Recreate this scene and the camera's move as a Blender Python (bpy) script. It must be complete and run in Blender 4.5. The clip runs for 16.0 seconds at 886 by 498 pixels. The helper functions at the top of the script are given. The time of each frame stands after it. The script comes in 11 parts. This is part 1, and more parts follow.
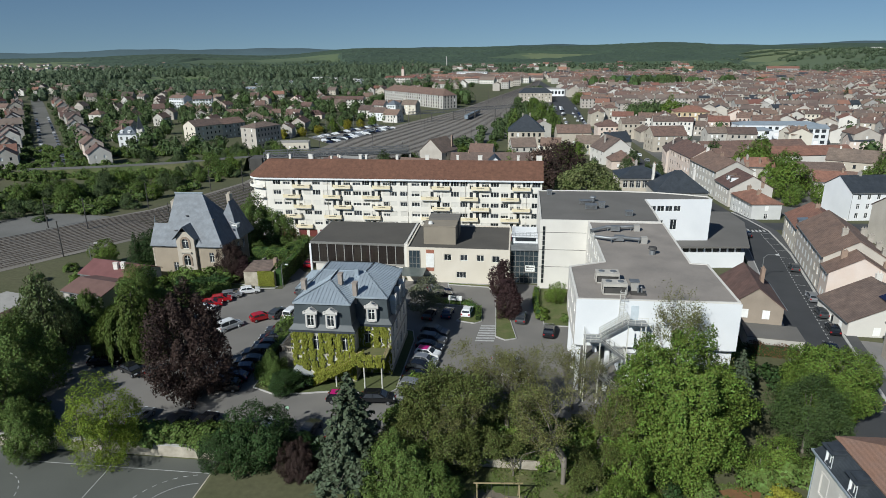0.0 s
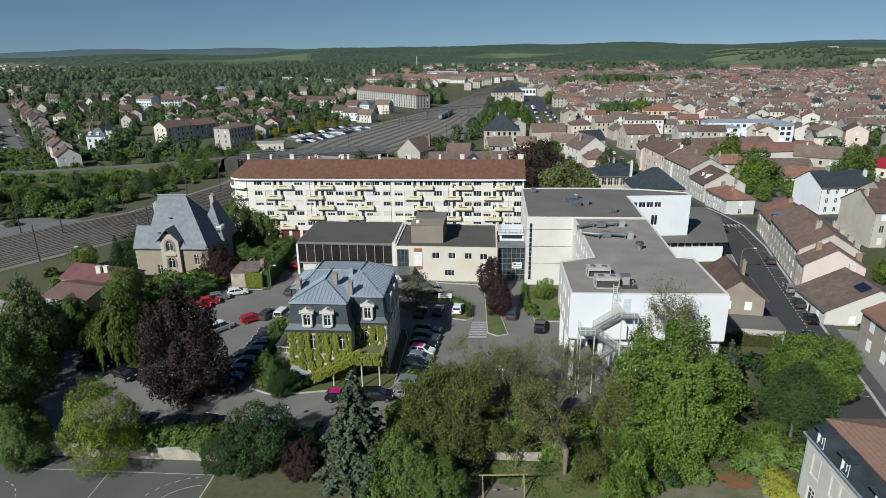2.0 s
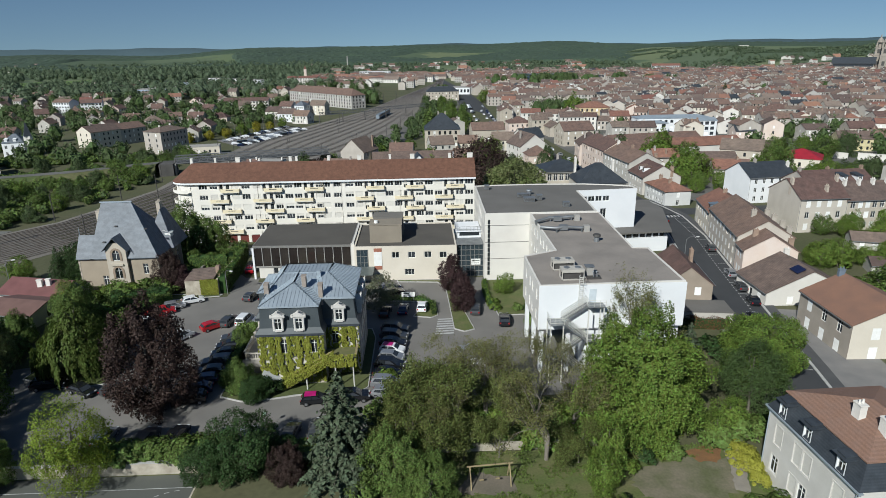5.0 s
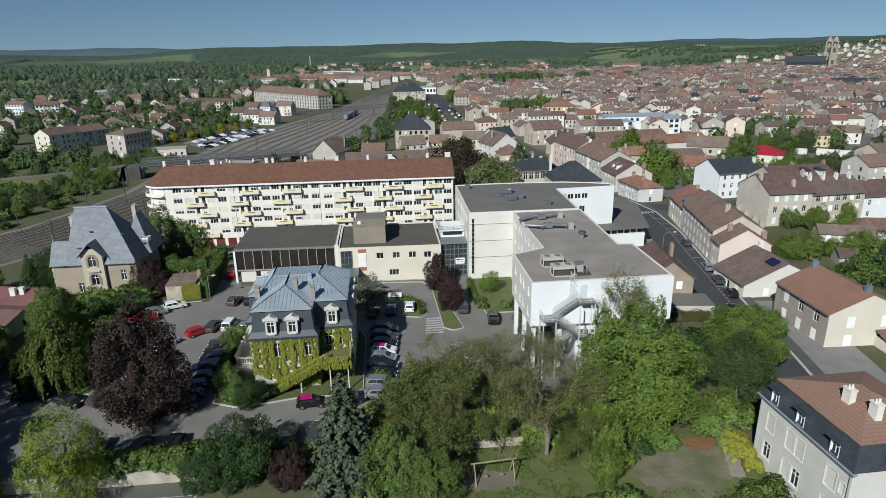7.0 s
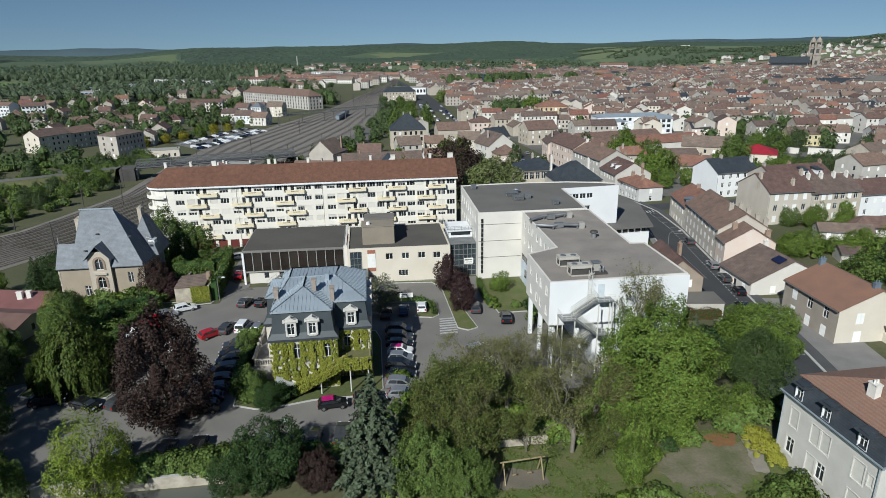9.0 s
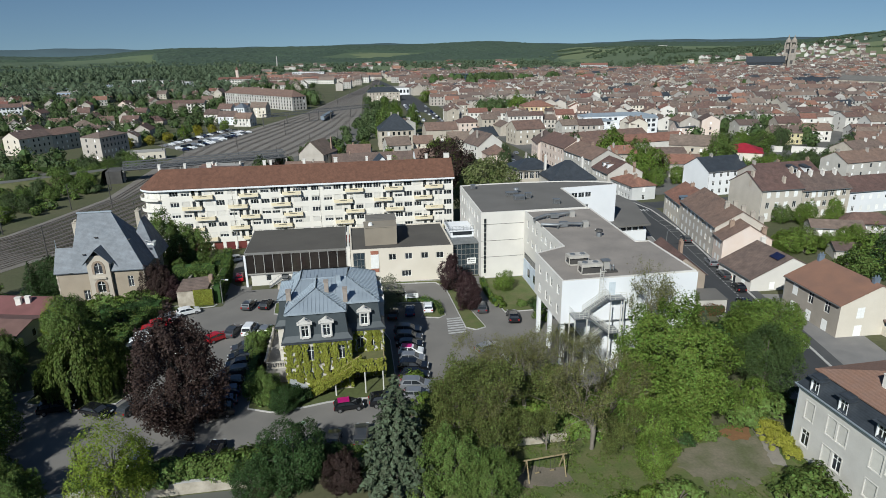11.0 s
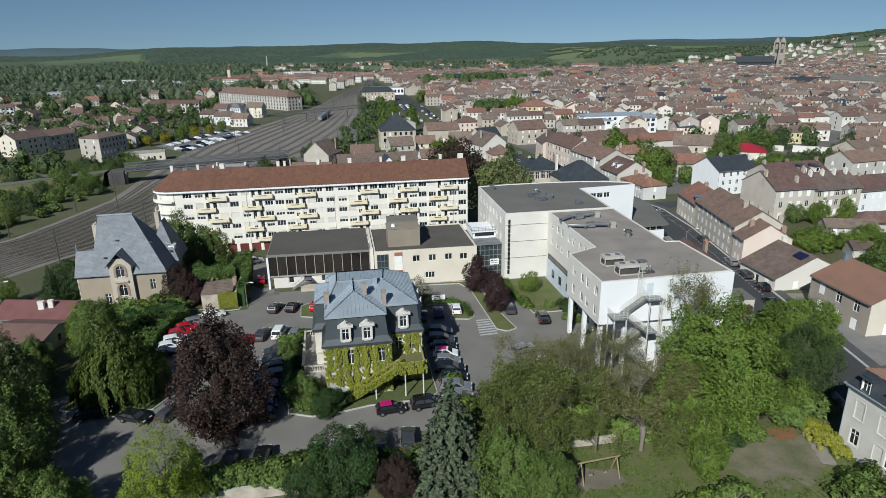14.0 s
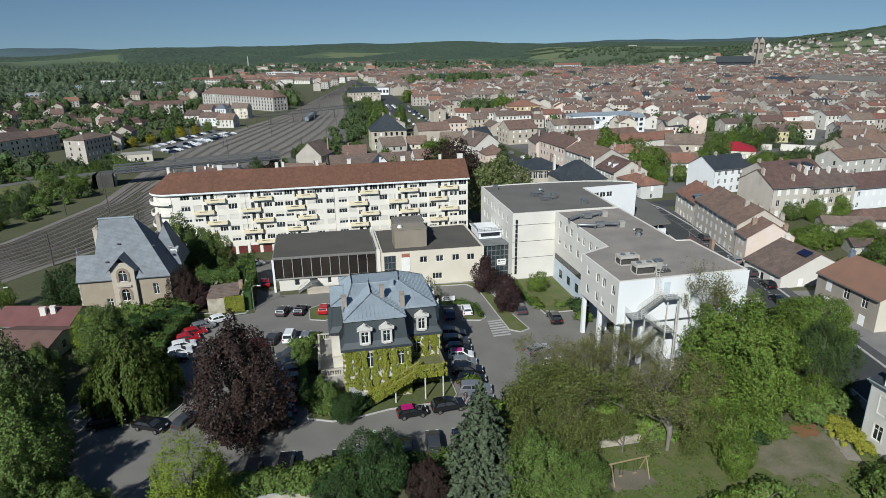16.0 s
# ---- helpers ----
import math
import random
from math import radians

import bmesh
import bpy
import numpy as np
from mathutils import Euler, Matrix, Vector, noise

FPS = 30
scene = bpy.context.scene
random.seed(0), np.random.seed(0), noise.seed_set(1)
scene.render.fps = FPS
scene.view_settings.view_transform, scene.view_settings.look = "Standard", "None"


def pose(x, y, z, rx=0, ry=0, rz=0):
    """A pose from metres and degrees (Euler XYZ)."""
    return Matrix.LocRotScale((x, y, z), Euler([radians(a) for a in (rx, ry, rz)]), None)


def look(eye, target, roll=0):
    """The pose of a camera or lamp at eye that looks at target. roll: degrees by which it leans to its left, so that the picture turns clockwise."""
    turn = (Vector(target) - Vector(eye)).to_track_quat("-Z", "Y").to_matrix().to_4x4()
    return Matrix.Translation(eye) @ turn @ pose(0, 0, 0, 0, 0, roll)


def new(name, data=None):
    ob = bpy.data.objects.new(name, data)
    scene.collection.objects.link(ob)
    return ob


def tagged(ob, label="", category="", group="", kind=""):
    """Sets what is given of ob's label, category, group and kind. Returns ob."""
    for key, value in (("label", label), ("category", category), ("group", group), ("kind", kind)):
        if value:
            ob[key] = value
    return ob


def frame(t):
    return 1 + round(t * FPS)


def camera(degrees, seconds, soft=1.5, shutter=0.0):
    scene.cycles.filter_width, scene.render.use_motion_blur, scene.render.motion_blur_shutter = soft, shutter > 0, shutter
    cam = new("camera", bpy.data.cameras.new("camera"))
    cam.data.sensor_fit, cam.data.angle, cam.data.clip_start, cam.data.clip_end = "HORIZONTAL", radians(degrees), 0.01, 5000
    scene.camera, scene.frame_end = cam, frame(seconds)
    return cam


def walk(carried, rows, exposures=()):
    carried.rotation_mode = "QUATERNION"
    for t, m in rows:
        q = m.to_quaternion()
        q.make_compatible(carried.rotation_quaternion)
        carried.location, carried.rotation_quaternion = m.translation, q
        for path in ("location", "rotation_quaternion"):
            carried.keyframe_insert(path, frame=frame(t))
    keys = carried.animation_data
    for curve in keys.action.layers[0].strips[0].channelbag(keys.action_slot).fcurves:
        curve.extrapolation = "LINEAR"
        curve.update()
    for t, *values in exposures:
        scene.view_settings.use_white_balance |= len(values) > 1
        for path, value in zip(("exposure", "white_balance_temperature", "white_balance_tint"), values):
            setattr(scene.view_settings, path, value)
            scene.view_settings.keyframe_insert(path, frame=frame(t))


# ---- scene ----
cam = camera(71.6, 16.0, soft=0.75)
METRES, EYE, TILT, LEAN, TURN = 33.0, 45.5, 0.0, 0.0, 6.9
ROWS = [
    (0.0, 0.0, 0.0, 0.0, -0.21, -18.05, 0.65),
    (0.5, -0.0216, -0.0064, 0.0017, -0.95, -18.06, 0.66),
    (1.0, -0.0462, -0.0142, 0.0023, -1.86, -18.07, 0.67),
    (1.5, -0.0703, -0.0218, 0.0027, -2.38, -18.09, 0.68),
    (2.0, -0.0992, -0.0292, 0.0028, -2.97, -18.11, 0.68),
    (2.5, -0.1262, -0.0352, 0.0031, -3.57, -18.13, 0.69),
    (3.0, -0.1524, -0.0389, 0.0042, -4.26, -18.13, 0.71),
    (3.5, -0.1743, -0.0421, 0.0048, -5.29, -18.16, 0.74),
    (4.0, -0.1974, -0.0443, 0.0057, -6.58, -18.17, 0.78),
    (4.5, -0.2197, -0.0458, 0.0067, -7.96, -18.2, 0.8),
    (7.0, -0.3565, -0.0361, 0.0125, -12.58, -18.31, 0.87),
    (7.5, -0.3871, -0.0312, 0.0132, -12.87, -18.31, 0.87),
    (8.0, -0.4222, -0.0248, 0.0144, -13.2, -18.31, 0.87),
    (8.5, -0.4549, -0.0187, 0.0157, -13.48, -18.3, 0.86),
    (9.0, -0.4901, -0.013, 0.0169, -13.82, -18.3, 0.85),
    (11.5, -0.6568, 0.0269, 0.0227, -15.81, -18.33, 0.87),
    (12.0, -0.6919, 0.0388, 0.0243, -15.78, -18.34, 0.86),
    (12.5, -0.7241, 0.0498, 0.0249, -15.74, -18.33, 0.85),
    (13.0, -0.7574, 0.0627, 0.0263, -15.78, -18.34, 0.84),
    (13.5, -0.7875, 0.0761, 0.027, -16.14, -18.35, 0.83),
    (14.0, -0.8221, 0.092, 0.0276, -16.7, -18.36, 0.83),
    (14.5, -0.8541, 0.1071, 0.0272, -17.17, -18.37, 0.84),
    (15.0, -0.8901, 0.1255, 0.0271, -17.73, -18.38, 0.84),
    (15.5, -0.9227, 0.1419, 0.0268, -18.04, -18.38, 0.83),
    (16.0, -0.9583, 0.1599, 0.0262, -18.39, -18.37, 0.82),
]
walk(cam, [(t, pose(0, 0, EYE, TILT, LEAN, TURN) @ pose(METRES * x, METRES * y, METRES * z, 90 + pitch, roll, yaw)) for t, x, y, z, yaw, pitch, roll in ROWS],
     exposures=[(0.0, 0.13, 6200, 5), (16.0, 0.15, 6200, 5)])

# ---- sky, sun ----
SUN_FROM = Vector((-0.73, -1.17, 1.0)).normalized()
world = bpy.data.worlds.new("sky")
scene.world = world
world.use_nodes = True
wn = world.node_tree.nodes
sky = wn.new("ShaderNodeTexSky")
sky.sky_type = "NISHITA"
sky.sun_disc = False
sky.sun_elevation = math.asin(SUN_FROM.z)
sky.sun_rotation = math.atan2(SUN_FROM.x, SUN_FROM.y)
sky.altitude = 300
sky.air_density = 1.0
sky.dust_density = 0.0
sky.ozone_density = 3.0
wn["Background"].inputs["Strength"].default_value = 0.049
# the band of sky over the horizon is as blue as the sky a little higher up
wl_ = world.node_tree.links
wtc = wn.new("ShaderNodeTexCoord")
lift = wn.new("ShaderNodeVectorMath")
lift.inputs[1].default_value = (0, 0, 0.09)
wl_.new(wtc.outputs["Generated"], lift.inputs[0])
nrm_ = wn.new("ShaderNodeVectorMath")
nrm_.operation = "NORMALIZE"
wl_.new(lift.outputs[0], nrm_.inputs[0])
wl_.new(nrm_.outputs[0], sky.inputs["Vector"])
clear = wn.new("ShaderNodeVectorMath")
clear.operation = "MULTIPLY"
clear.inputs[1].default_value = (0.95, 1.0, 1.06)
wl_.new(sky.outputs[0], clear.inputs[0])
wl_.new(clear.outputs[0], wn["Background"].inputs["Color"])
sun_data = bpy.data.lights.new("sun", "SUN")
sun_data.energy = 4.7
sun_data.angle = radians(0.53)
sun_data.color = (1.0, 0.97, 0.92)
sun = new("sun", sun_data)
sun.matrix_world = look(SUN_FROM * 300, (0, 0, 0))

# ---- materials ----
MATS = {}


def mat(name, a, b=None, rough=0.85, metal=0.0, scale=0.6, fine=9.0, vary=0.12, bump=0.15, island=0.0, each=0.0,
        translucent=0.0, spec=0.4, stretch=(1, 1, 1), contrast=0.25):
    """Two colours mixed by broad and fine noise, with a shift for each object or piece."""
    if name in MATS:
        return MATS[name]
    m = bpy.data.materials.new(name)
    m.use_nodes = True
    nt = m.node_tree
    nd, ln = nt.nodes, nt.links
    p = nd["Principled BSDF"]
    b = b or tuple(c * 0.72 for c in a)
    tc = nd.new("ShaderNodeTexCoord")
    mp = nd.new("ShaderNodeMapping")
    mp.inputs["Scale"].default_value = stretch
    ln.new(tc.outputs["Object"], mp.inputs["Vector"])
    n1 = nd.new("ShaderNodeTexNoise")
    n1.inputs["Scale"].default_value = scale
    n1.inputs["Detail"].default_value = 6
    n2 = nd.new("ShaderNodeTexNoise")
    n2.inputs["Scale"].default_value = fine
    n2.inputs["Detail"].default_value = 3
    ln.new(mp.outputs[0], n1.inputs["Vector"])
    ln.new(mp.outputs[0], n2.inputs["Vector"])
    r = nd.new("ShaderNodeMapRange")
    r.inputs["From Min"].default_value = 0.5 - contrast
    r.inputs["From Max"].default_value = 0.5 + contrast
    ln.new(n1.outputs["Fac"], r.inputs["Value"])
    mix = nd.new("ShaderNodeMix")
    mix.data_type = "RGBA"
    mix.inputs["A"].default_value = (*a, 1)
    mix.inputs["B"].default_value = (*b, 1)
    ln.new(r.outputs[0], mix.inputs["Factor"])
    hsv = nd.new("ShaderNodeHueSaturation")
    ln.new(mix.outputs["Result"], hsv.inputs["Color"])
    v = nd.new("ShaderNodeMapRange")
    v.inputs["To Min"].default_value = 1 - vary
    v.inputs["To Max"].default_value = 1 + vary
    ln.new(n2.outputs["Fac"], v.inputs["Value"])
    val = v.outputs[0]
    if island or each:
        if island:
            g = nd.new("ShaderNodeNewGeometry").outputs["Random Per Island"]
        else:
            g = nd.new("ShaderNodeObjectInfo").outputs["Random"]
        k = island or each
        w = nd.new("ShaderNodeMapRange")
        w.inputs["To Min"].default_value = 1 - k
        w.inputs["To Max"].default_value = 1 + k
        ln.new(g, w.inputs["Value"])
        mul = nd.new("ShaderNodeMath")
        mul.operation = "MULTIPLY"
        ln.new(val, mul.inputs[0])
        ln.new(w.outputs[0], mul.inputs[1])
        val = mul.outputs[0]
        h = nd.new("ShaderNodeMapRange")
        h.inputs["To Min"].default_value = 0.5 - 0.05 * k
        h.inputs["To Max"].default_value = 0.5 + 0.05 * k
        ln.new(g, h.inputs["Value"])
        ln.new(h.outputs[0], hsv.inputs["Hue"])
    ln.new(val, hsv.inputs["Value"])
    ln.new(hsv.outputs[0], p.inputs["Base Color"])
    p.inputs["Roughness"].default_value = rough
    p.inputs["Metallic"].default_value = metal
    p.inputs["Specular IOR Level"].default_value = spec
    if bump:
        bp = nd.new("ShaderNodeBump")
        bp.inputs["Strength"].default_value = bump
        bp.inputs["Distance"].default_value = 0.05
        ln.new(n2.outputs["Fac"], bp.inputs["Height"])
        ln.new(bp.outputs[0], p.inputs["Normal"])
    if translucent:
        t = nd.new("ShaderNodeBsdfTranslucent")
        ln.new(hsv.outputs[0], t.inputs["Color"])
        ms = nd.new("ShaderNodeMixShader")
        ms.inputs[0].default_value = translucent
        ln.new(p.outputs[0], ms.inputs[1])
        ln.new(t.outputs[0], ms.inputs[2])
        ln.new(ms.outputs[0], nd["Material Output"].inputs["Surface"])
    MATS[name] = m
    return m


def paint(name, c, rough=0.3, metal=0.0, coat=0.0):
    if name in MATS:
        return MATS[name]
    m = mat(name, c, tuple(x * 0.9 for x in c), rough, metal, 2.0, 30, 0.04, 0)
    m.node_tree.nodes["Principled BSDF"].inputs["Coat Weight"].default_value = coat
    return m


GRASS = mat("grass", (0.062, 0.085, 0.022), (0.10, 0.105, 0.045), 0.95, scale=0.07, fine=2.2, vary=0.35, bump=0.5)
LAWN = mat("lawn", (0.076, 0.108, 0.027), (0.125, 0.122, 0.053), 0.95, scale=0.35, fine=4, vary=0.4, bump=0.5, contrast=0.18)
EARTH = mat("earth", (0.185, 0.155, 0.122), (0.125, 0.112, 0.082), 0.95, scale=0.3, fine=4, vary=0.2, bump=0.3)
SCRUB = mat("scrub", (0.05, 0.075, 0.02), (0.13, 0.12, 0.06), 0.95, scale=0.05, fine=0.9, vary=0.4, bump=0.6)
ASPHALT = mat("car_park_asphalt", (0.192, 0.181, 0.166), (0.145, 0.138, 0.128), 0.9, scale=0.18, fine=14, vary=0.1, bump=0.12)
ROAD = mat("road_asphalt", (0.055, 0.057, 0.06), (0.042, 0.044, 0.047), 0.88, scale=0.2, fine=12, vary=0.1, bump=0.1)
TOWN = mat("town_paving", (0.15, 0.142, 0.134), (0.088, 0.092, 0.075), 0.92, scale=0.06, fine=1.5, vary=0.2, bump=0.1)
DARKWALK = mat("dark_pavement_asphalt", (0.085, 0.085, 0.086), (0.065, 0.066, 0.068), 0.9, scale=0.4, fine=10, vary=0.1, bump=0.1)
SIDEWALK = mat("pavement_asphalt", (0.22, 0.21, 0.20), (0.17, 0.165, 0.16), 0.9, scale=0.4, fine=10, vary=0.08, bump=0.1)
KERB = mat("kerb_stone", (0.46, 0.45, 0.43), None, 0.9, scale=1.5, bump=0.2)
WHITELINE = mat("road_paint", (0.50, 0.50, 0.49), (0.26, 0.26, 0.255), 0.8, scale=1.2, fine=20, vary=0.15, bump=0.05)
YELLOWLINE = mat("yellow_road_paint", (0.55, 0.40, 0.12), None, 0.8, scale=1.2, fine=20, vary=0.15, bump=0.05)
COURT = mat("sports_court", (0.109, 0.113, 0.099), (0.083, 0.087, 0.078), 0.9, scale=0.12, fine=8, vary=0.1, bump=0.1)
BALLAST = mat("rail_ballast", (0.215, 0.196, 0.172), (0.155, 0.139, 0.12), 0.95, scale=0.12, fine=3.0, vary=0.25, bump=0.4)
STEEL = mat("rail_steel", (0.34, 0.31, 0.28), (0.2, 0.15, 0.12), 0.45, 0.7, bump=0.05)
POLE = mat("galvanised_steel", (0.32, 0.33, 0.33), None, 0.5, 0.6, bump=0.05)
DARKPOLE = mat("weathered_steel", (0.09, 0.085, 0.08), None, 0.7, 0.3, bump=0.1)
WHITEWALL = mat("white_render", (0.748, 0.757, 0.766), (0.661, 0.674, 0.687), 0.85, scale=0.22, fine=5, vary=0.03, bump=0.06)
CREAMWALL = mat("cream_render", (0.644, 0.592, 0.505), (0.574, 0.522, 0.435), 0.88, scale=0.25, fine=5, vary=0.05, bump=0.08)
PALEWALL = mat("pale_render", (0.661, 0.635, 0.583), (0.574, 0.548, 0.505), 0.88, scale=0.25, fine=5, vary=0.04, bump=0.08)
APTWALL = mat("apartment_render", (0.74, 0.71, 0.645), (0.66, 0.63, 0.57), 0.88, scale=0.18, fine=4, vary=0.04, bump=0.06)
YELLOWPANEL = mat("yellow_balcony_panel", (0.74, 0.65, 0.45), (0.66, 0.58, 0.41), 0.7, scale=0.6, bump=0.03)
GREYWALL = mat("grey_render", (0.5, 0.475, 0.43), (0.4, 0.38, 0.345), 0.92, scale=0.35, fine=6, vary=0.1, bump=0.15)
BROWNWALL = mat("rough_cast_wall", (0.33, 0.275, 0.22), (0.26, 0.215, 0.17), 0.95, scale=0.4, fine=7, vary=0.12, bump=0.25)
STONE = mat("cut_stone", (0.49, 0.44, 0.365), (0.39, 0.345, 0.285), 0.92, scale=0.6, fine=6, vary=0.1, bump=0.2)
OCHRE = mat("ochre_roughcast", (0.355, 0.3, 0.23), (0.285, 0.24, 0.185), 0.95, scale=0.5, fine=9, vary=0.12, bump=0.25)
PINKWALL = mat("pink_render", (0.631, 0.547, 0.493), (0.58, 0.46, 0.38), 0.9, scale=0.3, fine=5, vary=0.06, bump=0.1)
BRICKRED = mat("red_panel", (0.36, 0.15, 0.10), None, 0.85, bump=0.1)
OLDWALL = mat("old_boundary_wall", (0.50, 0.45, 0.37), (0.26, 0.23, 0.18), 0.95, scale=0.8, fine=5, vary=0.15, bump=0.3)
ROOFGRAVEL = mat("bitumen_roof", (0.295, 0.262, 0.232), (0.2, 0.18, 0.162), 0.95, scale=0.22, fine=6, vary=0.16, bump=0.2)
ROOFDARK = mat("dark_bitumen_roof", (0.098, 0.090, 0.078), (0.075, 0.069, 0.061), 0.95, scale=0.2, fine=6, vary=0.15, bump=0.2)
ROOFMID = mat("worn_bitumen_roof", (0.155, 0.147, 0.136), (0.121, 0.115, 0.106), 0.95, scale=0.15, fine=6, vary=0.12, bump=0.2)
ZINC = mat("zinc_roof", (0.414, 0.471, 0.517), (0.310, 0.356, 0.397), 0.5, 0.35, scale=0.35, fine=5, vary=0.08, bump=0.05)
SLATE = mat("slate_roof", (0.155, 0.175, 0.201), (0.109, 0.127, 0.149), 0.55, scale=0.5, fine=8, vary=0.15, bump=0.25, stretch=(1, 1, 2))
DARKSLATE = mat("dark_slate_roof", (0.05, 0.058, 0.068), (0.036, 0.042, 0.05), 0.5, scale=0.5, fine=8, vary=0.2, bump=0.25, stretch=(1, 1, 2))
TILE = mat("brown_roof_tiles", (0.180, 0.112, 0.090), (0.126, 0.085, 0.072), 0.9, scale=0.35, fine=7, vary=0.3, bump=0.4, each=0.28)
TILE2 = mat("weathered_roof_tiles", (0.178, 0.129, 0.106), (0.121, 0.092, 0.079), 0.92, scale=0.35, fine=7, vary=0.3, bump=0.4, each=0.3)
TILERED = mat("red_roof_tiles", (0.248, 0.120, 0.086), (0.175, 0.092, 0.072), 0.9, scale=0.4, fine=7, vary=0.25, bump=0.4, each=0.12)
APTTILE = mat("apartment_roof_tiles", (0.148, 0.072, 0.046), (0.13, 0.063, 0.042), 0.9, scale=0.1, fine=5, vary=0.12, bump=0.4)
METALRED = mat("dark_red_metal_sheet", (0.20, 0.09, 0.085), None, 0.55, 0.1, scale=0.5, bump=0.05)
BRIGHTRED = mat("bright_red_roof", (0.330, 0.021, 0.036), None, 0.6, bump=0.05)
GLASS = mat("window_glass", (0.022, 0.026, 0.03), (0.035, 0.04, 0.045), 0.08, scale=0.8, fine=3, vary=0.2, bump=0, each=0.5, spec=0.6)
TINTGLASS = mat("tinted_curtain_glass", (0.018, 0.015, 0.014), (0.032, 0.026, 0.022), 0.06, scale=0.5, fine=2, vary=0.3, bump=0, each=0.3, spec=0.5)
BLUEGLASS = mat("bluish_glazing", (0.03, 0.045, 0.055), (0.045, 0.06, 0.07), 0.06, scale=0.5, fine=2, vary=0.3, bump=0, each=0.3, spec=0.6)
WHITEFRAME = mat("white_joinery", (0.76, 0.76, 0.74), (0.66, 0.66, 0.63), 0.6, scale=2, bump=0.03, each=0.06)
SHUTTER = mat("white_shutters", (0.82, 0.82, 0.80), (0.74, 0.735, 0.71), 0.7, scale=2, fine=12, bump=0.1, each=0.1)
BLIND = mat("roller_blind", (0.62, 0.60, 0.55), (0.56, 0.54, 0.49), 0.7, scale=2, fine=12, bump=0.05, each=0.1)
ALU = mat("aluminium_frame", (0.34, 0.33, 0.31), None, 0.45, 0.5, scale=2, bump=0.02)
DUCT = mat("duct_metal", (0.30, 0.31, 0.32), (0.22, 0.23, 0.235), 0.5, 0.6, scale=1, bump=0.05)
CHIMNEYW = mat("white_chimney_render", (0.72, 0.69, 0.64), (0.6, 0.57, 0.52), 0.9, scale=0.8, bump=0.1)
CHIMNEYB = mat("brick_chimney", (0.33, 0.24, 0.18), (0.24, 0.17, 0.13), 0.95, scale=1.5, bump=0.25)
CHIMNEYG = mat("grey_chimney_render", (0.42, 0.38, 0.34), (0.31, 0.28, 0.25), 0.95, scale=1.0, bump=0.15)
CONCRETE = mat("concrete", (0.36, 0.345, 0.32), (0.28, 0.27, 0.25), 0.9, scale=0.5, bump=0.15)
DULLWALL = mat("dull_old_render", (0.47, 0.43, 0.38), (0.37, 0.335, 0.295), 0.92, scale=0.3, fine=5, vary=0.1, bump=0.1)
BARK = mat("bark", (0.18, 0.158, 0.132), (0.115, 0.1, 0.085), 0.95, scale=1.5, fine=10, vary=0.25, bump=0.5, stretch=(3, 3, 0.7))
PALEBARK = mat("pale_bark", (0.216, 0.191, 0.162), (0.144, 0.126, 0.104), 0.95, scale=1.5, fine=10, vary=0.25, bump=0.5, stretch=(3, 3, 0.7))
WOOD = mat("weathered_timber", (0.34, 0.27, 0.15), (0.25, 0.2, 0.11), 0.9, scale=1.2, bump=0.2)
WHITEWOOD = mat("white_painted_post", (0.66, 0.65, 0.6), None, 0.7, scale=2, bump=0.05)


def tile_rows(m, period):
    """Rows of tiles as fine dark lines and relief up the slope."""
    nt = m.node_tree
    nd, ln = nt.nodes, nt.links
    p = nd["Principled BSDF"]
    tc = nd.new("ShaderNodeTexCoord")
    wv = nd.new("ShaderNodeTexWave")
    wv.bands_direction = "Z"
    wv.inputs["Scale"].default_value = 0.314 / period
    wv.inputs["Distortion"].default_value = 1.2
    wv.inputs["Detail"].default_value = 2
    wv.inputs["Detail Scale"].default_value = 3
    ln.new(tc.outputs["Object"], wv.inputs["Vector"])
    old = p.inputs["Base Color"].links[0].from_socket
    mx = nd.new("ShaderNodeMix")
    mx.data_type = "RGBA"
    mx.blend_type = "MULTIPLY"
    mx.inputs["Factor"].default_value = 0.17
    ln.new(old, mx.inputs["A"])
    ln.new(wv.outputs["Color"], mx.inputs["B"])
    big = nd.new("ShaderNodeTexNoise")
    big.inputs["Scale"].default_value = 0.9
    big.inputs["Detail"].default_value = 8
    big.inputs["Roughness"].default_value = 0.7
    ln.new(tc.outputs["Object"], big.inputs["Vector"])
    rg = nd.new("ShaderNodeMapRange")
    rg.inputs["From Min"].default_value = 0.35
    rg.inputs["From Max"].default_value = 0.7
    rg.inputs["To Min"].default_value = 0.78
    rg.inputs["To Max"].default_value = 1.3
    ln.new(big.outputs["Fac"], rg.inputs["Value"])
    hs = nd.new("ShaderNodeHueSaturation")
    ln.new(mx.outputs["Result"], hs.inputs["Color"])
    ln.new(rg.outputs[0], hs.inputs["Value"])
    ln.new(hs.outputs[0], p.inputs["Base Color"])


for q_, s_ in ((TILE, 0.14), (TILE2, 0.14), (TILERED, 0.14), (APTTILE, 0.16), (SLATE, 0.22), (DARKSLATE, 0.22)):
    tile_rows(q_, s_)


def leaf(name, a, b, tr=0.3, k=0.35):
    a, b = tuple(1.06 * q for q in a), tuple(1.06 * q for q in b)
    return mat(name, a, b, 0.6, scale=0.35, fine=3, vary=0.15, bump=0, island=k, translucent=tr, spec=0.16)


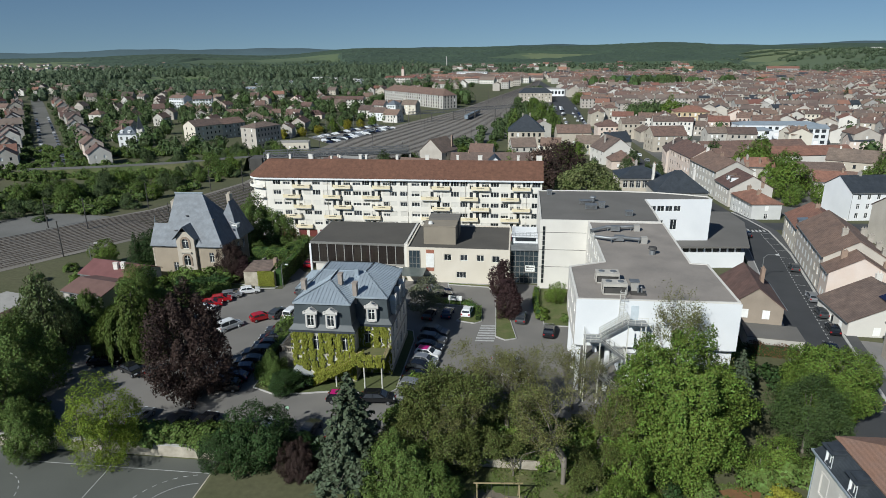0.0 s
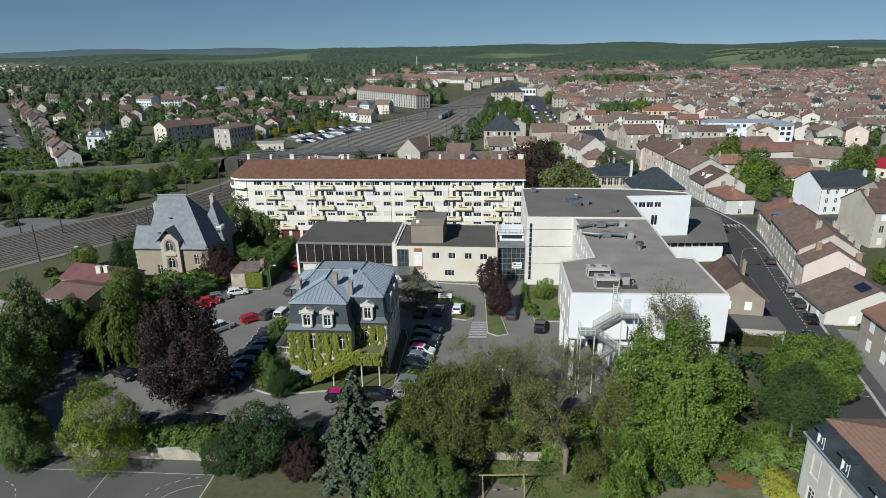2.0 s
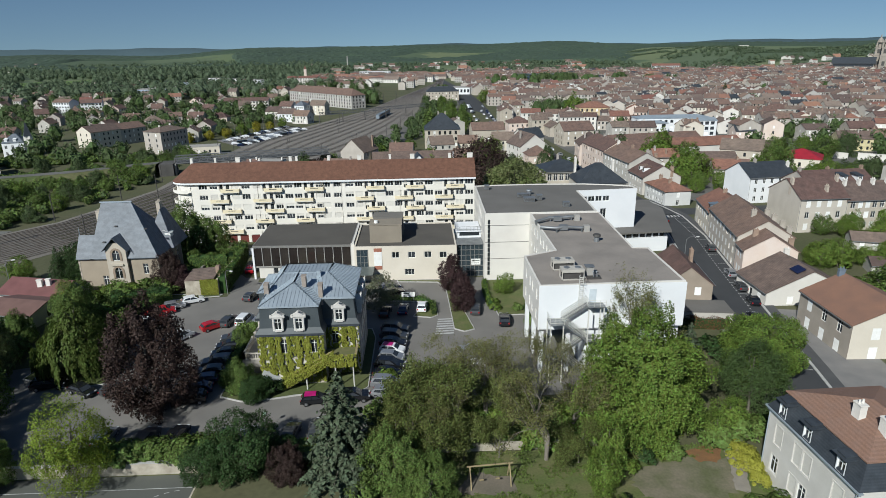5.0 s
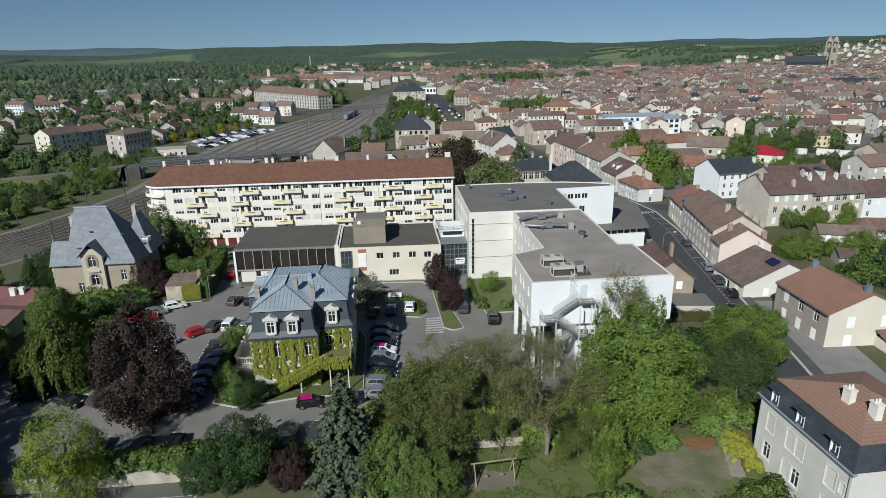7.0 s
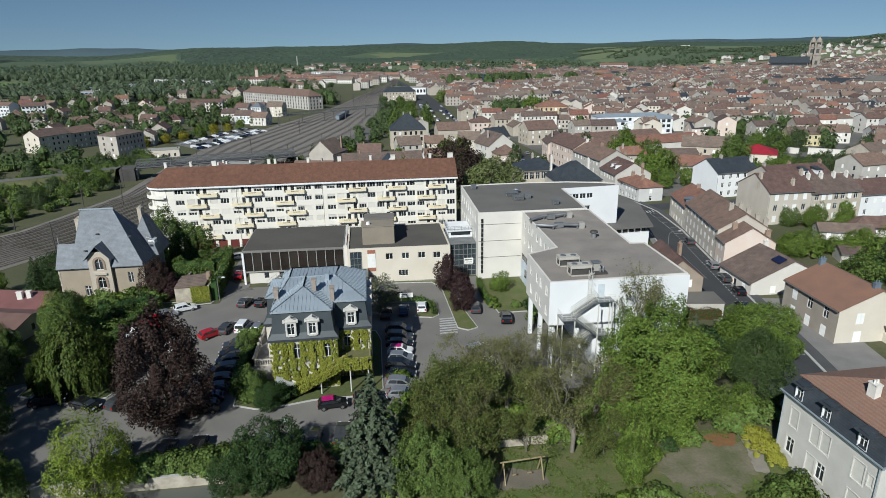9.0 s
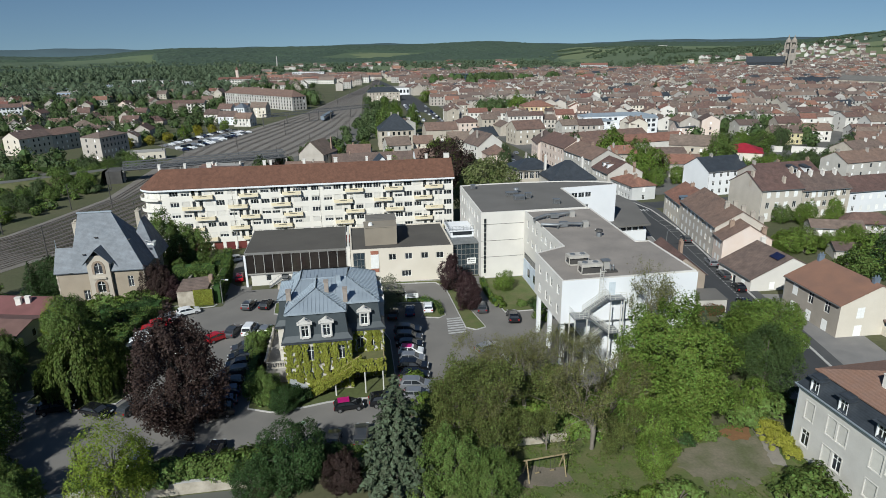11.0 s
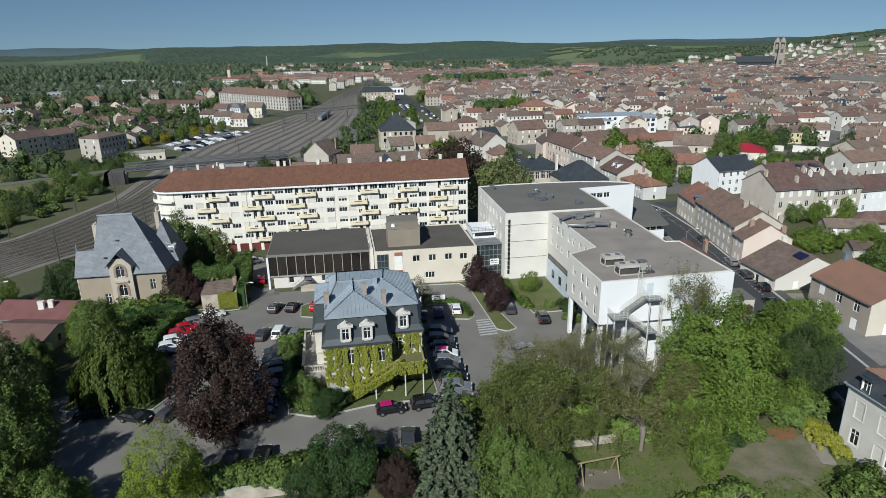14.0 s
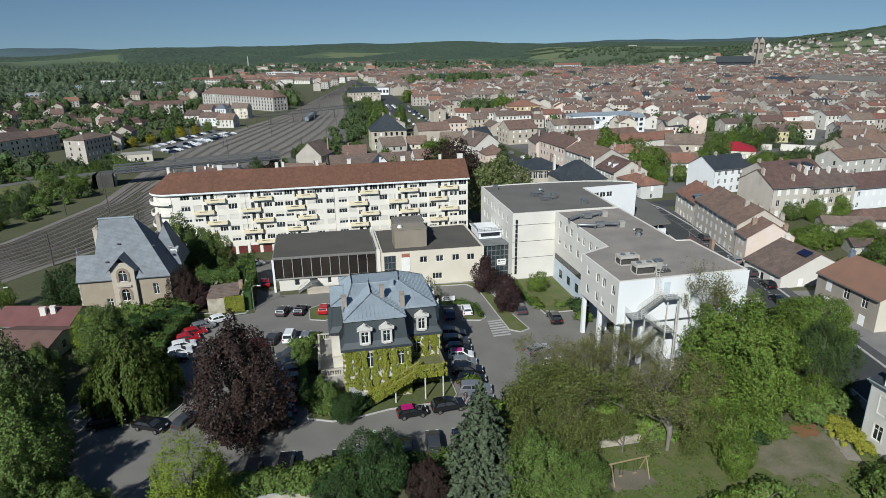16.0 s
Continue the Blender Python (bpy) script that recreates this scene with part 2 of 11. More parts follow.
L_CHESTNUT = leaf("chestnut_leaves", (0.125, 0.175, 0.032), (0.088, 0.134, 0.025), 0.1, 0.5)
L_GREEN = leaf("green_leaves", (0.112, 0.156, 0.038), (0.078, 0.118, 0.03), 0.1, 0.5)
L_DARK = leaf("dark_leaves_and_core_shade", (0.042, 0.074, 0.022), (0.028, 0.054, 0.017), 0.12, 0.5)
# Yew foliage; also darkens far tree cores in place of inner shade.
L_YEW_SHADE = leaf("yew_leaves_and_core_shade", (0.062, 0.094, 0.03), (0.044, 0.07, 0.023), 0.15)
L_LIME = leaf("lime_green_leaves", (0.185, 0.235, 0.03), (0.14, 0.19, 0.026), 0.24)
L_BEECH = leaf("copper_beech_leaves", (0.05, 0.031, 0.026), (0.034, 0.022, 0.019), 0.15)
L_PURPLE = leaf("purple_leaves", (0.052, 0.028, 0.029), (0.037, 0.021, 0.021), 0.15)
L_BUD = leaf("young_brownish_leaves", (0.15, 0.15, 0.05), (0.115, 0.115, 0.042), 0.1, 0.5)
L_OLIVE = leaf("olive_young_leaves", (0.112, 0.13, 0.036), (0.085, 0.102, 0.03), 0.1, 0.5)
L_SPRUCE = leaf("blue_spruce_needles", (0.086, 0.108, 0.064), (0.058, 0.078, 0.047), 0.1)
L_WILLOW = leaf("hanging_foliage", (0.10, 0.135, 0.03), (0.07, 0.10, 0.024))
L_PALE = leaf("pale_blossoming_leaves", (0.2, 0.215, 0.095), (0.10, 0.135, 0.04))
L_GREY = leaf("grey_green_leaves", (0.17, 0.18, 0.11), (0.12, 0.135, 0.08))
L_BIRCH = leaf("birch_leaves", (0.125, 0.155, 0.062), (0.09, 0.118, 0.046), 0.2, 0.45)
L_YELLOW = leaf("yellow_leaves", (0.30, 0.265, 0.035), (0.22, 0.21, 0.03))
L_LEMON = leaf("lemon_leaves", (0.36, 0.35, 0.055), (0.26, 0.27, 0.045), 0.3, 0.25)
L_IVY = leaf("ivy_leaves", (0.285, 0.29, 0.05), (0.18, 0.2, 0.033), 0.35, 0.4)
L_RUST = leaf("rust_brown_leaves", (0.14, 0.075, 0.037), (0.1, 0.055, 0.03), 0.2)
# Far woodland greens lean to blue, a little haze mixed into the colour.
L_FAR = leaf("far_woodland", (0.09, 0.122, 0.05), (0.06, 0.09, 0.038), 0.2, 0.3)
L_WOOD = leaf("far_hazy_woodland", (0.105, 0.138, 0.08), (0.078, 0.108, 0.065), 0.25, 0.25)

# ---- builders ----


class Mesh:
    """Collects faces for one mesh."""

    def __init__(self):
        self.v, self.f, self.m = [], [], []

    def face(self, pts, m=0):
        n = len(self.v)
        self.v.extend(tuple(p) for p in pts)
        self.f.append(tuple(range(n, n + len(pts))))
        self.m.append(m)

    def box(self, x0, y0, z0, x1, y1, z1, m=0):
        n = len(self.v)
        self.v.extend([(x0, y0, z0), (x1, y0, z0), (x1, y1, z0), (x0, y1, z0), (x0, y0, z1), (x1, y0, z1), (x1, y1, z1), (x0, y1, z1)])
        for q in ((3, 2, 1, 0), (4, 5, 6, 7), (0, 1, 5, 4), (1, 2, 6, 5), (2, 3, 7, 6), (3, 0, 4, 7)):
            self.f.append(tuple(n + i for i in q))
            self.m.append(m)

    def prism(self, poly, z0, z1, m=0, top=None):
        """An upright prism over a polygon; z1 may be a list of heights."""
        z1 = z1 if isinstance(z1, (list, tuple)) else [z1] * len(poly)
        n = len(poly)
        for i in range(n):
            j = (i + 1) % n
            self.face([(*poly[i], z0), (*poly[j], z0), (*poly[j], z1[j]), (*poly[i], z1[i])], m)
        self.face([(*p, z) for p, z in zip(poly, z1)], m if top is None else top)
        self.face([(*p, z0) for p in reversed(poly)], m)

    def beam(self, a, b, w, h=None, m=0):
        """A square bar from a to b."""
        a, b = Vector(a), Vector(b)
        d = (b - a).normalized()
        s = d.cross(Vector((0, 0, 1)))
        s = Vector((1, 0, 0)) if s.length < 1e-4 else s.normalized()
        u = s.cross(d)
        h = h or w
        c = [s * (w / 2 * i) + u * (h / 2 * j) for i, j in ((-1, -1), (1, -1), (1, 1), (-1, 1))]
        n = len(self.v)
        self.v.extend([tuple(a + k) for k in c] + [tuple(b + k) for k in c])
        for q in ((0, 1, 2, 3), (7, 6, 5, 4), (0, 4, 5, 1), (1, 5, 6, 2), (2, 6, 7, 3), (3, 7, 4, 0)):
            self.f.append(tuple(n + i for i in q))
            self.m.append(m)

    def tube(self, pts, radii, n=6, m=0):
        base = len(self.v)
        for i, p in enumerate(pts):
            p = Vector(p)
            d = (Vector(pts[min(i + 1, len(pts) - 1)]) - Vector(pts[max(i - 1, 0)])).normalized()
            s = d.cross(Vector((0.3, 0.9, 0.1))).normalized()
            u = d.cross(s)
            for k in range(n):
                a = 2 * math.pi * k / n
                self.v.append(tuple(p + (s * math.cos(a) + u * math.sin(a)) * radii[i]))
        for i in range(len(pts) - 1):
            for k in range(n):
                a, b = base + i * n + k, base + i * n + (k + 1) % n
                self.f.append((a, b, b + n, a + n))
                self.m.append(m)
        self.f.append(tuple(base + (len(pts) - 1) * n + k for k in range(n)))
        self.m.append(m)

    def data(self, name, mats, smooth=False):
        d = bpy.data.meshes.new(name)
        d.from_pydata(self.v, [], self.f)
        for q in mats if isinstance(mats, (list, tuple)) else [mats]:
            d.materials.append(q)
        d.polygons.foreach_set("material_index", self.m)
        if smooth:
            d.polygons.foreach_set("use_smooth", [True] * len(self.f))
        d.update()
        return d


def thing(name, label, category, x=0, y=0, z=0, rot=0, group="", kind=""):
    ob = new(name)
    ob.empty_display_size = 0.3
    ob.matrix_basis = pose(x, y, z, 0, 0, rot)
    return tagged(ob, label, category, group, kind)


def put(name, data, parent=None, at=None, label="", kind=""):
    ob = new(name, data)
    if parent is not None:
        ob.parent = parent
    if at is not None:
        ob.matrix_basis = at
    return tagged(ob, label, "", "", kind)


def part(name, bm, mats, parent=None, label="", smooth=False, at=None):
    return put(name, bm.data(name, mats, smooth), parent, at, label)


def smooth01(a, b, v):
    t = min(1.0, max(0.0, (v - a) / (b - a)))
    return t * t * (3 - 2 * t)


PROFILE_L = ((-400, 0), (125, 0), (155, -5), (300, -6), (340, -7), (450, -8.4), (600, -9), (1200, -10), (9000, -10))
PROFILE_R = ((-400, 0), (170, 0), (285, -4.4), (340, -6), (450, -8), (600, -9), (1200, -10), (9000, -10))
PROFILE_W = ((-400, -2), (130, -3), (200, -4.8), (300, -6), (340, -7), (450, -8.4), (600, -9), (1200, -10), (9000, -10))


def along(table, v):
    return float(np.interp(v, [a for a, _ in table], [b for _, b in table]))


def G(x, y):
    """The height of the land."""
    a, b, c = along(PROFILE_L, y), along(PROFILE_R, y), along(PROFILE_W, y)
    z = a + (b - a) * smooth01(15, 45, x)
    z += (c - z) * smooth01(-82, -100, x)
    if x < -33.5 and y < 58.9:
        z -= 1.25
    return z


def facade(bm, p, q, z0, z1, holes=(), depth=0.18, m=0):
    """An upright wall from p to q (outside on the right hand side of the way), with real openings (u0, u1, z0, z1)."""
    p, q = Vector((*p, 0)), Vector((*q, 0))
    W = (q - p).length
    u = (q - p) / W
    inn = Vector((-u.y, u.x, 0))
    us = sorted({0.0, W, *(h[0] for h in holes), *(h[1] for h in holes)})
    zs = sorted({z0, z1, *(h[2] for h in holes), *(h[3] for h in holes)})

    def at(a, z, d=0.0):
        w = p + u * a + inn * d
        return (w.x, w.y, z)

    if not holes:
        bm.face([at(0, z0), at(W, z0), at(W, z1), at(0, z1)], m)
        return
    for i in range(len(us) - 1):
        run = None
        for j in range(len(zs) - 1):
            cu, cz = (us[i] + us[i + 1]) / 2, (zs[j] + zs[j + 1]) / 2
            if any(h[0] < cu < h[1] and h[2] < cz < h[3] for h in holes):
                continue
            bm.face([at(us[i], zs[j]), at(us[i + 1], zs[j]), at(us[i + 1], zs[j + 1]), at(us[i], zs[j + 1])], m)
    for a, b, c, d in holes:
        bm.face([at(a, c), at(b, c), at(b, c, depth), at(a, c, depth)], m)
        bm.face([at(a, d, depth), at(b, d, depth), at(b, d), at(a, d)], m)
        bm.face([at(a, c, depth), at(a, d, depth), at(a, d), at(a, c)], m)
        bm.face([at(b, c), at(b, d), at(b, d, depth), at(b, c, depth)], m)


def grid_frame(us, zs, y0, y1):
    """One connected frame: every second cell of the grid is open."""
    bm = Mesh()
    idx = {}

    def v(i, j, y):
        if (i, j, y) not in idx:
            idx[i, j, y] = len(bm.v)
            bm.v.append((us[i], y, zs[j]))
        return idx[i, j, y]

    def solid(i, j):
        return 0 <= i < len(us) - 1 and 0 <= j < len(zs) - 1 and not (i % 2 == 1 and j % 2 == 1)

    for i in range(len(us) - 1):
        for j in range(len(zs) - 1):
            if not solid(i, j):
                continue
            bm.f.append((v(i, j, y0), v(i + 1, j, y0), v(i + 1, j + 1, y0), v(i, j + 1, y0)))
            if not solid(i, j - 1):
                bm.f.append((v(i, j, y1), v(i + 1, j, y1), v(i + 1, j, y0), v(i, j, y0)))
            if not solid(i, j + 1):
                bm.f.append((v(i, j + 1, y0), v(i + 1, j + 1, y0), v(i + 1, j + 1, y1), v(i, j + 1, y1)))
            if not solid(i - 1, j):
                bm.f.append((v(i, j, y1), v(i, j, y0), v(i, j + 1, y0), v(i, j + 1, y1)))
            if not solid(i + 1, j):
                bm.f.append((v(i + 1, j, y0), v(i + 1, j, y1), v(i + 1, j + 1, y1), v(i + 1, j + 1, y0)))
    bm.m = [0] * len(bm.f)
    return bm


WINDOW_MESH = {}


def window_meshes(w, h, style):
    """Frame, pane and extras of one window; x across, z up, the outside towards -y, the wall's face at y = 0."""
    key = (round(w, 2), round(h, 2), style)
    if key in WINDOW_MESH:
        return WINDOW_MESH[key]
    pa, ex = Mesh(), None
    t = 0.07
    n = 1 if w <= 0.8 or style == "fixed" else 3 if w > 1.8 else 2
    us = [0.0]
    for k in range(n):
        us += [t if k == 0 else w * k / n + 0.04, w - t if k == n - 1 else w * (k + 1) / n - 0.04]
    us.append(w)
    zs = [0, t, h * 0.68, h * 0.68 + 0.05, h - t, h] if style in ("old", "shutters") else [0, t, h - t, h]
    fr = grid_frame(us, zs, 0.10, 0.17)
    pa.face([(t * 0.5, 0.15, t * 0.5), (w - t * 0.5, 0.15, t * 0.5), (w - t * 0.5, 0.15, h - t * 0.5), (t * 0.5, 0.15, h - t * 0.5)])
    if style == "shutters":
        ex = Mesh()
        for x0 in (-w / 2 - 0.06, w + 0.06):
            ex.box(x0, -0.06, 0, x0 + w / 2, -0.012, h)
            for k in range(3):
                ex.box(x0 + 0.05, -0.08, h * (0.12 + 0.34 * k), x0 + w / 2 - 0.05, -0.06, h * (0.12 + 0.34 * k) + 0.08)
    if style == "closed":
        ex = Mesh()
        for x0 in (0, w / 2 + 0.01):
            ex.box(x0, 0.0, 0, x0 + w / 2 - 0.01, 0.06, h)
            for k in range(3):
                ex.box(x0 + 0.05, -0.02, h * (0.12 + 0.34 * k), x0 + w / 2 - 0.06, 0.0, h * (0.12 + 0.34 * k) + 0.08)
    if style.startswith("blind"):
        ex = Mesh()
        k = {"blind": 0.5, "blindlow": 0.98, "blindhigh": 0.22}[style]
        ex.box(t * 0.6, 0.075, h - h * k, w - t * 0.6, 0.095, h - 0.01)
    out = (fr.data("window_frame", WHITEFRAME), pa.data("pane", GLASS),
           ex.data("shutter", BLIND if style.startswith("blind") else SHUTTER) if ex else None, "roller_blind" if style.startswith("blind") else "shutters")
    WINDOW_MESH[key] = out
    return out


def window(parent, p, q, u, z, w, h, style="plain", frame_mat=None):
    """A window in the wall from p to q at u along it."""
    d = Vector((q[0] - p[0], q[1] - p[1], 0)).normalized()
    rot = math.degrees(math.atan2(d.y, d.x))
    fr, pa, ex, exname = window_meshes(w, h, style)
    ob = put("window", fr, parent, pose(p[0] + d.x * u, p[1] + d.y * u, z, 0, 0, rot))
    put("pane", pa, ob)
    if ex:
        put(exname, ex, ob)
    return ob


def gable_roof(bm, w, d, ze, zr, over=0.35, m=0, thick=0.16, ridge_along_x=True, end=0.2):
    """Two pitched slabs over the rectangle 0..w, 0..d."""
    if ridge_along_x:
        s = (zr - ze) / (d / 2)
        a, b = -end, w + end
        for sgn in (0, 1):
            y0 = -over if sgn == 0 else d + over
            yr = d / 2
            z0 = ze - s * over
            lo, hi = [(a, y0, z0), (b, y0, z0)], [(b, yr, zr), (a, yr, zr)]
            if sgn:
                lo, hi = [(b, y0, z0), (a, y0, z0)], [(a, yr, zr), (b, yr, zr)]
            slab(bm, lo + hi, thick, m)
    else:
        s = (zr - ze) / (w / 2)
        a, b = -end, d + end
        for sgn in (0, 1):
            x0 = -over if sgn == 0 else w + over
            z0 = ze - s * over
            if sgn == 0:
                q = [(x0, b, z0), (x0, a, z0), (w / 2, a, zr), (w / 2, b, zr)]
            else:
                q = [(x0, a, z0), (x0, b, z0), (w / 2, b, zr), (w / 2, a, zr)]
            slab(bm, q, thick, m)


def slab(bm, poly, t, m=0):
    """A flat polygon with thickness t added on top of it."""
    up = [(x, y, z + t) for x, y, z in poly]
    bm.face(up, m)
    bm.face(list(reversed(poly)), m)
    n = len(poly)
    for i in range(n):
        j = (i + 1) % n
        bm.face([poly[i], poly[j], up[j], up[i]], m)


def hip_roof(bm, x0, y0, x1, y1, ze, zr, over=0.35, m=0, run=None, thick=0.14):
    """A hipped roof; the ridge runs along the longer side."""
    x0, y0, x1, y1 = x0 - over, y0 - over, x1 + over, y1 + over
    w, d = x1 - x0, y1 - y0
    r = run if run is not None else min(w, d) / 2
    if w >= d:
        a, b = (x0 + r, (y0 + y1) / 2, zr), (x1 - r, (y0 + y1) / 2, zr)
        fs = [[(x0, y0, ze), (x1, y0, ze), b, a], [(x1, y1, ze), (x0, y1, ze), a, b], [(x0, y1, ze), (x0, y0, ze), a], [(x1, y0, ze), (x1, y1, ze), b]]
    else:
        a, b = ((x0 + x1) / 2, y0 + r, zr), ((x0 + x1) / 2, y1 - r, zr)
        fs = [[(x0, y1, ze), (x0, y0, ze), a, b], [(x1, y0, ze), (x1, y1, ze), b, a], [(x0, y0, ze), (x1, y0, ze), a], [(x1, y1, ze), (x0, y1, ze), b]]
    for f in fs:
        slab(bm, f, thick, m)
    return fs


def chimney(parent, x, y, z0, z1, w=0.5, d=0.9, material=None, pots=2):
    bm = Mesh()
    bm.box(x - w / 2, y - d / 2, z0, x + w / 2, y + d / 2, z1)
    bm.box(x - w / 2 - 0.06, y - d / 2 - 0.06, z1, x + w / 2 + 0.06, y + d / 2 + 0.06, z1 + 0.12)
    for k in range(pots):
        yy = y - d / 2 + d * (k + 0.5) / pots
        bm.tube([(x, yy, z1 + 0.12), (x, yy, z1 + 0.5)], [0.13, 0.1], 6)
    return part("chimney", bm, material or CHIMNEYB, parent)


def row_of(W, n, w, margin=0.9):
    """n windows of width w spread along a wall of width W."""
    if n <= 0:
        return []
    step = (W - 2 * margin) / n
    return [margin + step * (i + 0.5) - w / 2 for i in range(n)]


BUILT = []


def house(label, x, y, rot, w, d, eave, ridge, roof="gable", walls=None, tiles=None, base=None, floors=2, cols=3, side=2, style="closed",
          chimneys=((0.25, 0.5),), chim=None, name="house", category="house", group="", win=(0.95, 1.45), near=True, across=False, door=None, foot=2.5, over=0.35,
          styles=None, back=False, side_wall=None, shut=0.3):
    """A house: origin at the front left corner, front wall along local x, facing local -y."""
    walls, tiles = walls or CREAMWALL, tiles or TILE
    z = G(x, y) if base is None else base
    near = near and y < 230
    BUILT.append((*(pose(x, y, 0, 0, 0, rot) @ Vector((w / 2, d / 2, 0))).xy, 0.5 * math.hypot(w, d)))
    ob = thing(name, label, category, x, y, z, rot, group)
    rng = random.Random(int(abs(x * 31 + y * 17)))
    fh = (eave - 0.3) / floors
    ends = {"front": ((0, 0), (w, 0), cols), "right": ((w, 0), (w, d), side), "back": ((w, d), (0, d), cols if back else 0), "left": ((0, d), (0, 0), side)}
    bm = Mesh()
    todo = []
    for k, (p, q, n) in ends.items():
        W = math.dist(p, q)
        holes = []
        for f in range(floors):
            for i, u in enumerate(row_of(W, n, win[0])):
                zz = fh * f + min(0.95, fh * 0.33) if f or door is None or i != door or k != "front" else 0.1
                hh = min(win[1], fh * 0.62) if zz > 0.2 else 2.1
                holes.append((u, u + win[0], zz, zz + hh))
                todo.append((p, q, u, zz, win[0], hh))
        facade(bm, p, q, -foot, eave, holes, m=3 if side_wall and k == "right" else 0)
        if not near:
            for a, b, c, e in holes:
                dd = Vector((q[0] - p[0], q[1] - p[1])).normalized()
                inn = Vector((-dd.y, dd.x)) * 0.14
                P = Vector(p) + inn
                closed = 2 if rng.random() < shut else 1
                bm.face([(P.x + dd.x * a, P.y + dd.y * a, c), (P.x + dd.x * b, P.y + dd.y * b, c), (P.x + dd.x * b, P.y + dd.y * b, e), (P.x + dd.x * a, P.y + dd.y * a, e)], closed)
    if roof == "gable":
        if across:
            bm.face([(0, 0, eave), (w, 0, eave), (w / 2, 0, ridge)])
            bm.face([(w, d, eave), (0, d, eave), (w / 2, d, ridge)])
        else:
            bm.face([(w, 0, eave), (w, d, eave), (w, d / 2, ridge)], 3 if side_wall else 0)
            bm.face([(0, d, eave), (0, 0, eave), (0, d / 2, ridge)])
    part("wall", bm, [walls, GLASS, SHUTTER, side_wall or walls], ob)
    rf = Mesh()
    if roof == "gable":
        gable_roof(rf, w, d, eave, ridge, over, ridge_along_x=not across)
    elif roof == "hip":
        hip_roof(rf, 0, 0, w, d, eave, ridge, over)
    elif roof == "flat":
        rf.box(-0.1, -0.1, eave - 0.15, w + 0.1, d + 0.1, eave + 0.25)
    part("roof", rf, tiles, ob)
    if near:
        for p, q, u, zz, ww, hh in todo:
            st = rng.choice(styles) if styles else style
            window(ob, p, q, u, zz, ww, hh, st if zz > 0.2 else "fixed")
        if roof != "flat":
            gt = Mesh()
            if across:
                gt.box(-over - 0.12, -0.1, eave - 0.22, -over, d + 0.1, eave - 0.08)
                gt.box(w + over, -0.1, eave - 0.22, w + over + 0.12, d + 0.1, eave - 0.08)
            else:
                gt.box(-0.1, -over - 0.12, eave - 0.26, w + 0.1, -over, eave - 0.12)
            part("gutter", gt, POLE, ob)
            dp = Mesh()
            dp.tube([(0.12, -0.12, -0.3), (0.12, -0.12, eave - 0.2)], [0.05, 0.05], 6)
            part("drain_pipe", dp, POLE, ob)
    for a, b in chimneys:
        h = ridge + 0.8 if across or roof != "gable" else min(ridge + 0.8, eave + (ridge - eave) * (1 - abs(2 * b - 1)) + 1.4)
        chimney(ob, w * a, d * b, eave, h, 0.55, 1.0, chim or rng.choice((CHIMNEYB, CHIMNEYG, CHIMNEYB, CHIMNEYG, CHIMNEYW)), 2 if near else 0)
    return ob


def strip(name, pts, widths, dz, material, kind="structure", parent=None, label="", category="", step=8.0, thick=0.0, left=0.0):
    """A band draped on the land along a line. left: the band's middle, metres to the left of the line."""
    P = [Vector(p) for p in pts]
    ws = widths if isinstance(widths, (list, tuple)) else [widths] * len(P)
    run = []
    for i in range(len(P) - 1):
        n = max(1, int((P[i + 1] - P[i]).length / step))
        for k in range(n):
            t = k / n
            run.append((P[i].lerp(P[i + 1], t), ws[i] + (ws[i + 1] - ws[i]) * t))
    run.append((P[-1], ws[-1]))
    bm = Mesh()
    rows = []
    for i, (p, w) in enumerate(run):
        d = (run[min(i + 1, len(run) - 1)][0] - run[max(i - 1, 0)][0]).normalized()
        nrm = Vector((-d.y, d.x))
        c = p + nrm * left
        a, b = c + nrm * w / 2, c - nrm * w / 2
        za, zb = (G(*a) + dz, G(*b) + dz)
        rows.append(((*a, za), (*b, zb)))
    for r, s in zip(rows, rows[1:]):
        bm.face([r[0], r[1], s[1], s[0]])
        if thick:
            for k, o in ((0, 1), (1, -1)):
                q = [r[k], s[k], (s[k][0], s[k][1], s[k][2] - thick), (r[k][0], r[k][1], r[k][2] - thick)]
                bm.face(q if o > 0 else list(reversed(q)))
    ob = part(name, bm, material, parent, label)
    return tagged(ob, label, category, "", kind)


def sheet(name, poly, z, material, label="", category="", thick=0.0, kind="structure"):
    """A flat sheet over a polygon."""
    bm = Mesh()
    if thick:
        bm.prism(poly, z - thick, z)
    else:
        bm.face([(*p, z) for p in poly])
    return tagged(part(name, bm, material), label, category, "", kind)

# ---- plants ----


